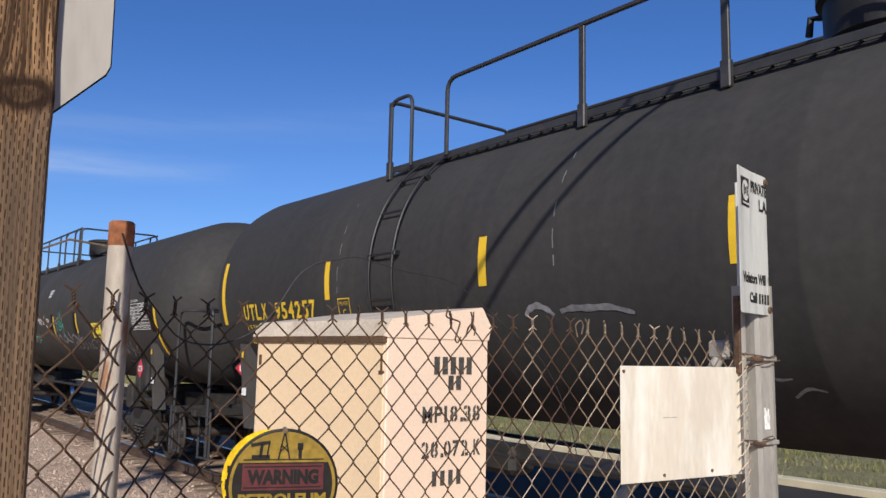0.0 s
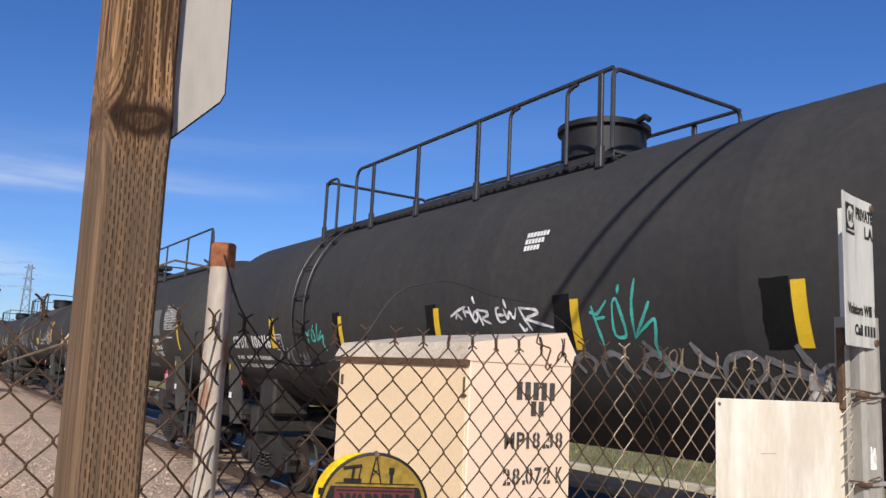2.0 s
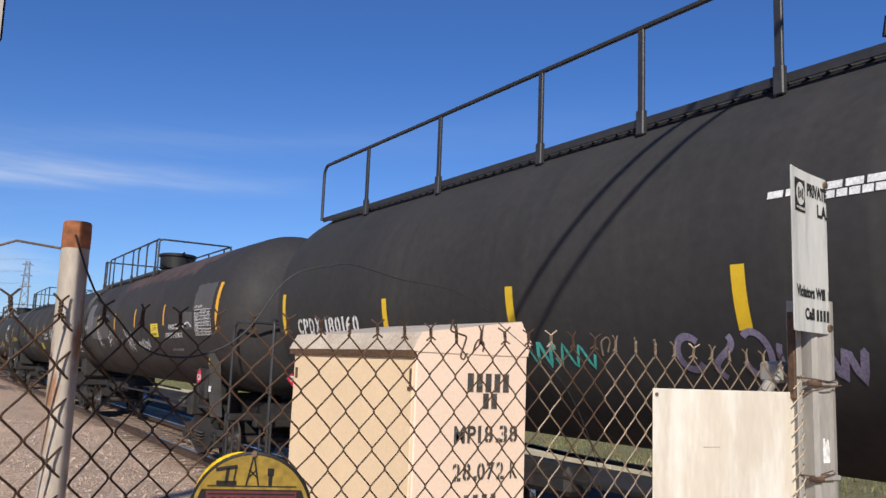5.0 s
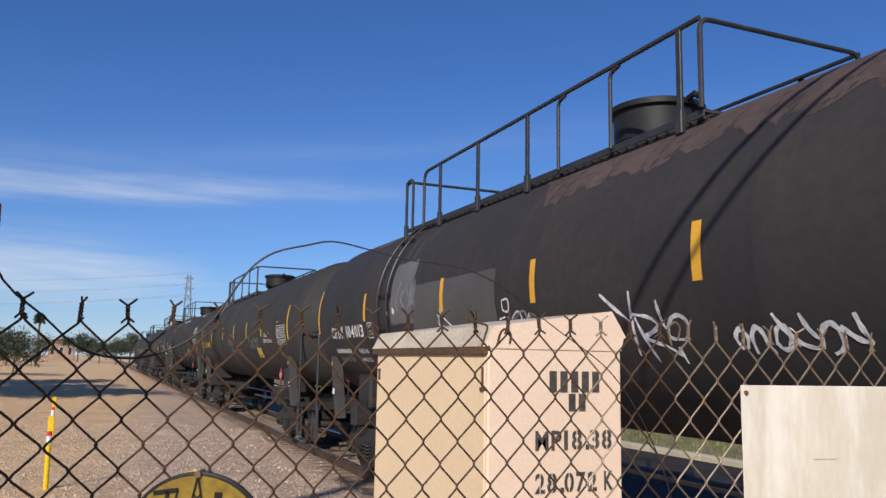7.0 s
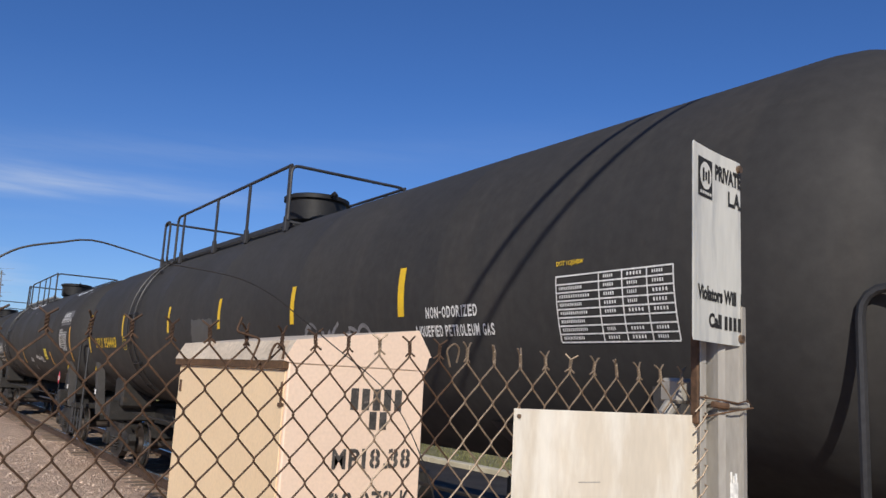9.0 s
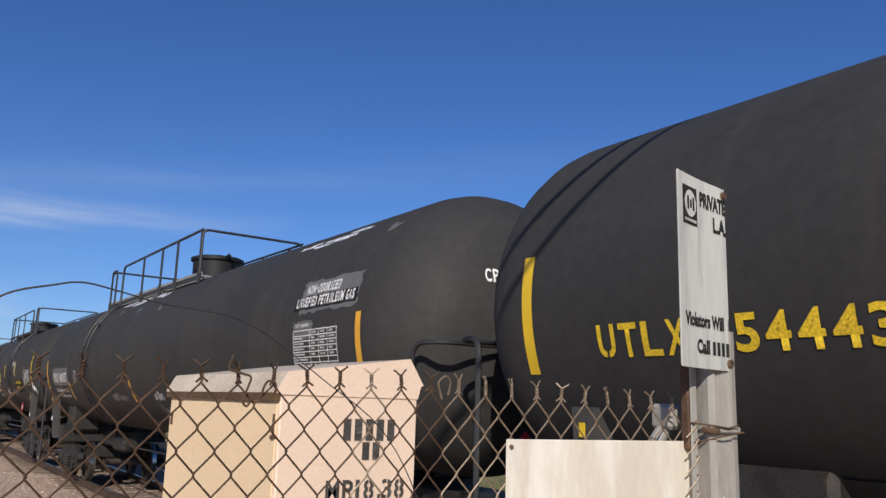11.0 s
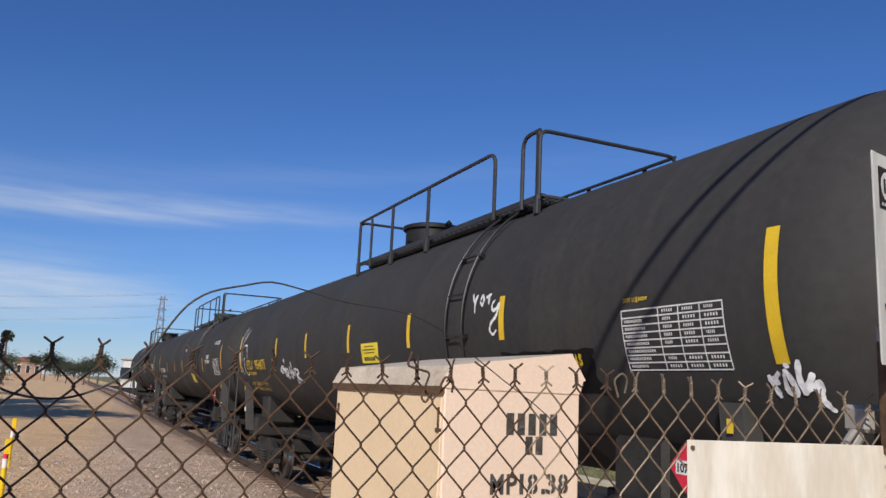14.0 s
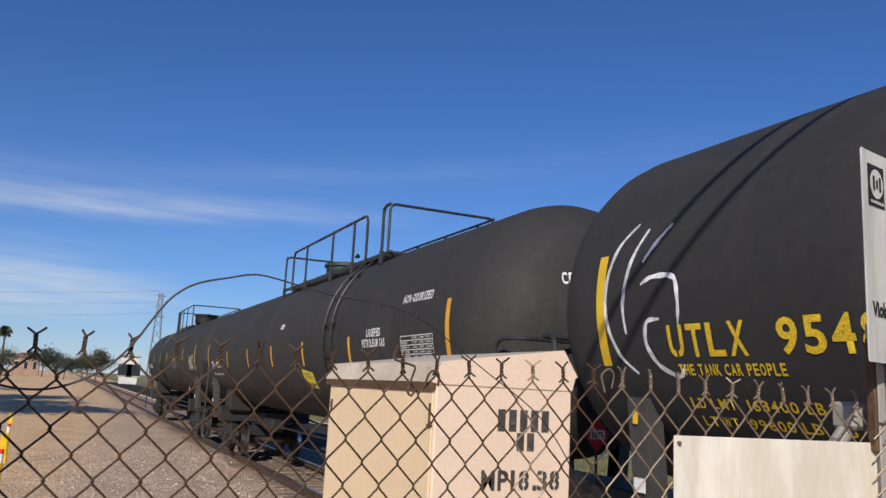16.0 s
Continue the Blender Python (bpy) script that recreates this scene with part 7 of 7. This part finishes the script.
    part("dome_hoop", tube_bm(round_path([(-0.80, -0.75, CZ + 1.45), (-0.80, -0.75, CZ + 2.12), (0.80, -0.75, CZ + 2.12), (0.80, -0.75, CZ + 1.45)], 0.15), 0.024, 8), STEEL_DARK, c, smooth=True)
    placard(c, -8.37)

    d = tank_car("faded black tank car with rust-brown top and orange stripes", 63.7, paint=TANK_RUSTY)
    build_walkway(d, -1.88, 5.5, [up_rail(4.69, -1.88)], (5.5, 4.02, 2.66, 1.24, -1.6), loops=((5.5, 5.2), ))
    build_ladder(d, 5.08)
    dome_guards(d, (0.51, -0.52))
    stripes(d, [(-9.15, 20, 0.93), (-5.33, 9.3, 0.47), (-2.42, 9.2, 0.46), (0.1, 8.5, 0.46), (2.55, 9, 0.45), (5.95, 10, 0.47), (9.05, 20, 0.9)], ORANGE_TAPE)
    faded_top(d, 1.5, 74, 9.6, 1.05, 91)
    faded_top(d, 8.3, 70, 5.6, 0.50, 92)
    patch(d, -7.65, 21, 1.25, 0.52, GREY_PATCH_DARK, 9)
    patch(d, -6.75, 1, 0.85, 0.35, GREY_PATCH_DARK, 10)
    table(d, -7.77, 1.8, 1.05, 0.50)
    lettering(d, "DOT 112J340W", -7.77, 2.6, 0.06, 0.5, WHITE_STENCIL, 0, 0.001)
    lettering(d, "NON-ODORIZED", -5.76, -11.5, 0.11, 0.79, WHITE_STENCIL, 1, 0.002)
    lettering(d, "LIQUEFIED PETROLEUM GAS", -5.43, -18, 0.11, 1.38, WHITE_STENCIL, 1, 0.002)
    bars(d, 14, -5.7, -29, 0.9, 0.05, SPRAY_FAINT)
    yellow_card(d, -4.13, -17, 0.68, 0.31)
    mark("spray_tag", skin(ribbon_bm([(0, 0), (0.2, 0.06), (0.4, 0.11), (0.55, 0.11), (0.72, 0.02)], 0.035), -6.8, -11, 0.006), SPRAY_WHITE, d)
    patch(d, 4.60, 24, 0.94, 0.96, GREY_PATCH, 12, 0.6)
    patch(d, 3.66, 8.5, 2.68, 0.70, GREY_PATCH_DARK, 13, 0.5)
    for yy, a0, hh in ((4.35, 44, 0.5), (4.0, 38, 0.42), (3.72, 46, 0.3)):
        mark("wash_mark", skin(ribbon_bm([(0, 0), (0.03, -hh * 0.3), (0.01, -hh * 0.7), (0.05, -hh)], 0.05), yy, a0, 0.0042), GREY_PATCH_DARK, d)
    scribble(d, 4.4, -4, 0.8, 0.5, 42, SPRAY_FAINT, 0.05, 4)
    spray(d, 2.72, -15, 1, 1, (((0.0, 0.22), (0.08, 0.08), (0.14, 0.02), (0.05, -0.08), (0.12, -0.16)), ((0.06, 0.16), (0.2, 0.14), (0.42, 0.02), (0.62, -0.06), (0.35, -0.06), (0.12, -0.1)), ((0.10, 0.26), (0.2, 0.0), (0.3, -0.2), (0.38, -0.34), (0.5, -0.36)),
                                  ((0.3, -0.2), (0.5, -0.22), (0.72, -0.32)), ((0.0, 0.1), (0.1, -0.02), (0.26, -0.14), (0.44, -0.2))), SPRAY_WHITE, 0.020)
    spray(d, 1.20, -20, 1, 1, (((0.58, 0.17), (0.70, 0.25), (0.78, 0.25), (0.85, 0.07), (0.98, 0.22)), ((0.29, 0.18), (0.49, 0.21), (0.60, 0.08), (0.73, -0.085)), ((0.38, -0.005), (0.55, 0.05), (0.69, 0.05)), ((0.05, 0.04), (0.15, 0.10), (0.25, 0.14), (0.26, 0.0), (0.16, -0.12), (0.09, -0.21)),
                                  ((0.09, -0.21), (0.25, -0.05), (0.37, 0.06), (0.40, -0.03), (0.43, -0.12)), ((0.39, 0.39), (0.55, 0.41), (0.54, 0.25), (0.39, 0.27), (0.39, 0.39))), SPRAY_WHITE, 0.022)
    spray(d, -2.0, -10, 1, 1, WIDE_TAG, SPRAY_WHITE, 0.034)
    spray(d, -2.66, -30, 1.13, 0.34, ROUNDED, SPRAY_WHITE, 0.036)
    spray(d, 0.0, -10, 1, 1, SCRIPT_TAG, SPRAY_FAINT, 0.026)
    lettering(d, "CPDX 104013", 8.1, -17, 0.225, 2.02, WHITE_STENCIL, 2, 0.007)
    bars(d, 8, 8.08, -27.6, 0.98, 0.085, WHITE_STENCIL, 0.4)
    bars(d, 7, 8.0, -34, 0.9, 0.085, SPRAY_FAINT, 0.4)
    lettering(d, "74850 KG", 6.66, -27.8, 0.085, 0.55, WHITE_STENCIL, 0, 0.001)
    lettering(d, "44450 KG", 6.70, -34.0, 0.085, 0.57, WHITE_STENCIL, 0, 0.001)
    for x0, hh in ((0.0, 0.10), (0.045, 0.06), (0.33, 0.07), (0.37, 0.04)):     # white paint thrown over the ladder
        mark("paint_splash", skin(ribbon_bm([(x0, hh), (x0 + 0.02, 0.0), (x0 + 0.05, -hh * 0.8)], [0.02, 0.07, 0.015]), 4.83, -3.7, 0.0055), SPRAY_WHITE, d)
    plate_c(d, 5.83, -18, WHITE_STENCIL)
    placard(d, -8.4)

    e = tank_car("black tank car with yellow stripes and a white test record", 84.8, front=9.22)
    build_walkway(e, -1.2, 5.3, [up_rail(4.4, -1.2)], (5.3, 3.97, 1.99, 0.44, -1.15), loops=((5.3, 4.95),))
    build_ladder(e, 4.95)
    stripes(e, [(-8.94, 16, 0.82), (-5.43, 8.4, 0.47), (-2.92, 8.1, 0.46), (-0.3, 8, 0.45), (2.3, 8, 0.45), (5.6, 8, 0.45), (8.9, 12, 0.9)], YELLOW_TAPE)
    table(e, -7.6, -0.9, 1.07, 0.48)
    lettering(e, "DOT 112J340W", -7.6, 1.4, 0.045, 0.28, YELLOW_STENCIL, 0, 0.001)
    lettering(e, "NON-ODORIZED", -5.86, -10, 0.10, 0.77, WHITE_STENCIL, 1, 0.003)
    lettering(e, "LIQUEFIED PETROLEUM GAS", -5.68, -16, 0.10, 1.16, WHITE_STENCIL, 1, 0.003)
    yellow_card(e, -4.4, -32, 0.62, 0.30)
    scribble(e, -3.2, -22, 1.6, 0.4, 51, SPRAY_FAINT, 0.04, 5)
    scribble(e, 0.5, -30, 2.0, 0.36, 52, SPRAY_FAINT, 0.04, 5)
    patch(e, 1.0, -2, 1.0, 0.4, GREY_PATCH_DARK, 14)
    lettering(e, "UTLX 954443", 8.2, -17, 0.225, 2.0, YELLOW_STENCIL, 2)
    head_marks(e, True, "UTLX 954443", YELLOW_STENCIL, False, 9.22)
    plate_c(e, 5.6, -19, YELLOW_STENCIL)
    placard(e, -8.4)

    f = tank_car("black tank car with pale grey walkway and white residue on top", 105.3, back=8.88)
    build_walkway(f, -2.0, 4.72, [up_rail(3.64, -2.0)], (4.72, 1.88, 0.49, -0.54, -1.95), plate=GRATING_GREY, loops=((4.72, 4.28),))
    build_ladder(f, 4.20, first=47.0)
    stripes(f, [(-8.98, 4.2, 0.94), (-5.55, -20, 0.47), (0.22, -19.2, 0.46), (6.03, -19.1, 0.47), (8.89, 3.2, 0.9)], ORANGE_TAPE)
    patch(f, -7.5, 21.5, 1.4, 0.40, GREY_PATCH, 15)
    patch(f, -7.38, 14.4, 1.5, 0.16, BLACK_FRESH, 22, 0.3)
    lettering(f, "NON-ODORIZED", -7.62, 15.2, 0.12, 0.83, WHITE_STENCIL, 1)
    lettering(f, "LIQUEFIED PETROLEUM GAS", -7.43, 9.6, 0.12, 1.40, WHITE_STENCIL, 1)
    patch(f, -7.42, 3.5, 0.5, 0.2, GREY_PATCH, 16)
    table(f, -7.44, -0.2, 1.08, 0.49)
    lettering(f, "DOT 112J340W", -7.48, 0.6, 0.05, 0.36, WHITE_STENCIL, 0, 0.001)
    for y, w, s in ((-6.3, 1.5, 61), (3.2, 1.2, 63), (1.8, 1.0, 64), (0.6, 1.2, 65)):
        smear(f, y, 46, w, 0.20, s)
    for y, an, s in ((2.6, 38, 71), (0.9, 34, 72), (-0.8, 30, 73), (-8.75, 42, 74)):
        smear(f, y, an, 0.22, 0.10, s, GREY_PATCH)
    spray(f, -2.60, -34, 1.51, 0.36, BOXY, SPRAY_WHITE, 0.03)
    yellow_card(f, -4.47, -29, 0.45, 0.34)
    scribble(f, 1.95, -36, 1.15, 0.22, 76, SPRAY_FAINT, 0.035, 6)
    scribble(f, -1.2, -34, 0.55, 0.22, 77, SPRAY_WHITE, 0.018, 5)
    scribble(f, -1.2, -46, 0.6, 0.25, 78, SPRAY_FAINT, 0.014, 7)
    patch(f, 8.12, -5.5, 2.0, 0.45, GREY_PATCH, 17)
    lettering(f, "CPDX 101037", 8.0, -19.0, 0.245, 1.74, WHITE_STENCIL, 2, 0.007)
    lettering(f, "LD LMT  163100 LB  74 000 KG", 7.97, -28.6, 0.085, 1.62, WHITE_STENCIL, 0, 0.001)
    lettering(f, "LT WT  99900 LB  45 300 KG", 7.88, -34.6, 0.085, 1.62, WHITE_STENCIL, 0, 0.001)
    plate_c(f, 5.36, -19, WHITE_STENCIL)
    head_marks(f, True, "CPDX 101037", WHITE_STENCIL)
    placard(f, -8.2)

    g = tank_car("black tank car with white sprayed tags and yellow stripes", 126.15)
    build_walkway(g, -5.2, 1.1, [[(1.1, True), (-4.13, True), (-4.13, False)], [(-4.82, False), (-4.82, True), (-5.2, True)]], (1.08, -0.57, -2.04, -5.17), loops=((1.1, 0.45),), drop=-0.025)
    build_ladder(g, -4.18, first=46.0)
    stripes(g, [(-9.02, 13, 0.9), (-5.45, 7.7, 0.46), (-2.9, 7.4, 0.46), (-0.35, 7, 0.45), (2.25, 6, 0.46), (4.68, 6.4, 0.48), (8.75, 13.7, 0.93)], YELLOW_TAPE)
    table(g, -7.47, -3.3, 1.12, 0.48)
    lettering(g, "DOT 112J340W", -7.5, -1.5, 0.045, 0.3, YELLOW_STENCIL, 0, 0.001)
    patch(g, -5.4, -14, 1.6, 0.42, BLACK_FRESH, 18)
    lettering(g, "LIQUEFIED PETROLEUM GAS", -5.53, -19.5, 0.11, 1.3, YELLOW_STENCIL, 1)
    lettering(g, "NON-ODORIZED", -5.68, -26, 0.11, 0.85, YELLOW_STENCIL, 1)
    yellow_card(g, -0.99, -16, 0.74, 0.30)
    spray(g, -4.75, 6, 1, 1, (((0, 0.13), (0.05, 0.02), (0.12, 0.12), (0.07, 0.0), (0.09, -0.09)), ((0.2, 0.05), (0.24, 0.1), (0.29, 0.04), (0.25, -0.03), (0.2, 0.03)), ((0.33, 0.06), (0.45, 0.09)), ((0.39, 0.1), (0.41, -0.02)), ((0.55, 0.02), (0.48, -0.02), (0.5, -0.1), (0.6, -0.08), (0.66, 0.0), (0.6, -0.16), (0.48, -0.22), (0.44, -0.3), (0.52, -0.36), (0.6, -0.3))), WHITE_STENCIL, 0.036)
    spray(g, -2.86, -36, 1.15, 0.30, ROUNDED, SPRAY_WHITE, 0.035)
    scribble(g, -4.3, -36, 1.3, 0.40, 83, SPRAY_FAINT, 0.035, 7)
    spray(g, 4.43, -31, 1.68, 0.58, BOXY, SPRAY_WHITE, 0.05)
    spray(g, 8.68, 0, 1, 1, (((0.3, 0.62), (0.1, 0.45), (0.0, 0.15), (0.0, -0.2), (0.12, -0.48), (0.3, -0.62)), ((0.45, 0.55), (0.3, 0.3), (0.22, -0.05), (0.25, -0.3)), ((0.72, 0.55), (0.55, 0.38), (0.45, 0.26)), ((0.45, 0.08), (0.55, 0.13), (0.75, 0.13), (0.85, 0.1), (0.88, -0.1), (0.86, -0.25)), ((0.66, -0.2), (0.5, -0.2), (0.46, -0.38), (0.56, -0.56), (0.78, -0.66), (0.85, -0.55))), SPRAY_WHITE, 0.036)
    lettering(g, "UTLX  954871", 7.95, -18, 0.24, 2.1, YELLOW_STENCIL, 2, 0.006)
    lettering(g, "THE TANK CAR PEOPLE", 7.9, -23.0, 0.085, 0.98, YELLOW_STENCIL, 0, 0.002)
    lettering(g, "LD LMT  163400 LB  74 100 KG", 7.90, -32.5, 0.085, 1.85, YELLOW_STENCIL, 0, 0.001)
    lettering(g, "LT WT  99600 LB  45 200 KG", 7.86, -38, 0.085, 1.75, YELLOW_STENCIL, 0, 0.001)
    spray(g, -8.86, -29, 0.41, 0.3, ANGULAR, SPRAY_WHITE, 0.04)
    spray(g, -0.70, -37, 0.95, 0.50, (((0, .1), (.1, .7), (.16, .3), (.28, .85), (.34, .3), (.48, .9)), ((.3, .98), (.6, .92), (.9, 1.0), (.98, .8), (.8, .6), (.62, .5), (.9, .34), (.98, .1), (.8, -.05)), ((.52, .4), (.6, .1), (.72, .02)), ((.1, .02), (.3, .12), (.5, .02))), SPRAY_WHITE, 0.04)
    plate_c(g, 5.07, -19.5, YELLOW_STENCIL)
    head_marks(g, True, "UTLX 954871", YELLOW_STENCIL)
    placard(g, -8.2)

    h = tank_car("black tank car with a green valve housing and white lettering", 146.8, dome=GREEN_DOME, squat=0.7)
    build_walkway(h, -5.2, 1.8, [[(1.07, False), (1.07, True), (-4.1, True), (-4.1, False)], [(-4.91, False), (-4.91, True), (-5.2, True)]], (1.8, -0.07, -2.02, -3.36, -4.9), drop=0.015)
    build_ladder(h, -3.95)
    stripes(h, [(-8.88, 9.7, 0.7), (-5.2, -2, 0.45), (-2.4, -2, 0.45), (0.2, -2, 0.45), (2.8, -2, 0.45), (5.6, -2, 0.45), (8.9, 8, 0.7)], ORANGE_TAPE)
    table(h, -7.41, -4.8, 1.05, 0.48)
    lettering(h, "NON-ODORIZED", -7.38, 11.3, 0.12, 0.97, WHITE_STENCIL, 1)
    lettering(h, "LIQUEFIED", -6.05, -3.5, 0.12, 0.58, WHITE_STENCIL, 1)
    lettering(h, "PETROLEUM GAS", -5.85, -9, 0.12, 0.96, WHITE_STENCIL, 1)
    bars(h, 3, -0.5, 10, 0.3, 0.11, WHITE_STENCIL)
    yellow_card(h, -2.14, -33, 0.7, 0.34, 0.1)
    lettering(h, "CPDX 108009", 8.3, -19, 0.22, 1.7, WHITE_STENCIL, 2)
    bars(h, 14, 8.2, -27, 1.6, 0.085, WHITE_STENCIL)
    head_marks(h, True, "CPDX 108009", WHITE_STENCIL)
    placard(h, -8.4)

    i = tank_car("black tank car at the end of the train", 167.7)
    build_walkway(i, -3.0, 2.0, [up_rail(1.2, -3.0)], (2.0, 0.2, -1.2), loops=((2.0, 1.6),))
    build_ladder(i, 1.9)
    stripes(i, [(-8.9, 11, 0.9)] + STD + [(8.9, 8, 0.9)], YELLOW_TAPE)
    table(i, -7.4, -2, 1.05, 0.48)
    lettering(i, "CPDX 104220", 8.3, -17, 0.22, 1.8, WHITE_STENCIL, 2)
    patch(i, -2.0, 0, 1.6, 0.5, GREY_PATCH_DARK, 19)
    placard(i, -8.4)


def rolled(t):
    """How far the train has rolled after t seconds, in metres."""
    return 8.42 * t - 0.014 * t * t


def motions():
    times = [0.5 * k for k in range(33)]
    fine = [k / 15 for k in range(241)]
    for car, c, wheels in TRAIN:
        walk(car, [(t, pose(TRACK_X, c - rolled(t), RAIL_Z)) for t in times])
        for wheel, y in wheels:
            walk(wheel, [(t, pose(0, y, WR, math.degrees(rolled(t) / WR))) for t in fine])


# ---- build ----
build_ground()
build_track()
build_far_side()
build_warehouse(118, 58, 70, 16, 5.2, 62, "long low white warehouse with dark windows")
build_warehouse(13.4, 190, 3.6, 5, 6.0, 0, "white windowless shed beside the far track")
build_house(-11.5, 300, 8, 7, 6.0, STUCCO_TAN, "tan two-storey house with a clay roof")
build_house(-30, 280, 14, 9, 4.0, STUCCO_TAN, "tan bungalow with a clay roof")
for n, (x, y, hgt, spread, leaf) in enumerate(((-13.5, 150, 5.5, 3.4, LEAF), (-18, 156, 6.0, 3.4, LEAF), (4.0, 190, 5.0, 3.0, LEAF), (0.5, 205, 5.0, 3.0, LEAF), (8.0, 230, 8.0, 4.0, LEAF_OLIVE), (-5, 240, 7.5, 4.0, LEAF), (17, 150, 9.0, 2.0, LEAF_OLIVE),
                                               (74, 44, 11, 4.5, LEAF_OLIVE), (80, 40, 12, 4.5, LEAF), (70, 36, 9.0, 4.0, LEAF_OLIVE), (88, 52, 13, 5.0, LEAF_OLIVE), (66, 48, 8.0, 4.0, LEAF), (96, 46, 12, 5.0, LEAF), (84, 62, 10, 4.5, LEAF_OLIVE),
                                               (-6.6, 84, 3.4, 2.2, LEAF), (-9.0, 88, 3.8, 2.4, LEAF), (-11.6, 86, 4.2, 2.6, LEAF_OLIVE), (-24, 250, 8.0, 5.0, LEAF), (-16, 262, 7.0, 4.6, LEAF_OLIVE), (-2, 270, 6.5, 4.4, LEAF), (6.5, 262, 6.5, 4.2, LEAF), (-36, 255, 9.0, 5.5, LEAF),
                                               # unseen trees left of the view, added to cast the shade band on the
                                               # ground
                                               (-12.5, 33, 13.0, 4.4, LEAF), (-14.0, 41, 13.5, 4.6, LEAF), (-14.5, 52, 14.0, 4.8, LEAF))):
    build_tree(x, y, hgt, spread, 100 + n, leaf, 2200)
build_palm(-9.2, 152, 8.2)
build_pylon(37.4, 399, 41.0)
build_street_cables()
build_fence()
build_cable()
build_posts()
build_panel()
build_private_sign()
build_wood_post()
build_pipeline_marker()
build_cabinet()
build_yellow_markers()
build_train()
build_gravel()
motions()
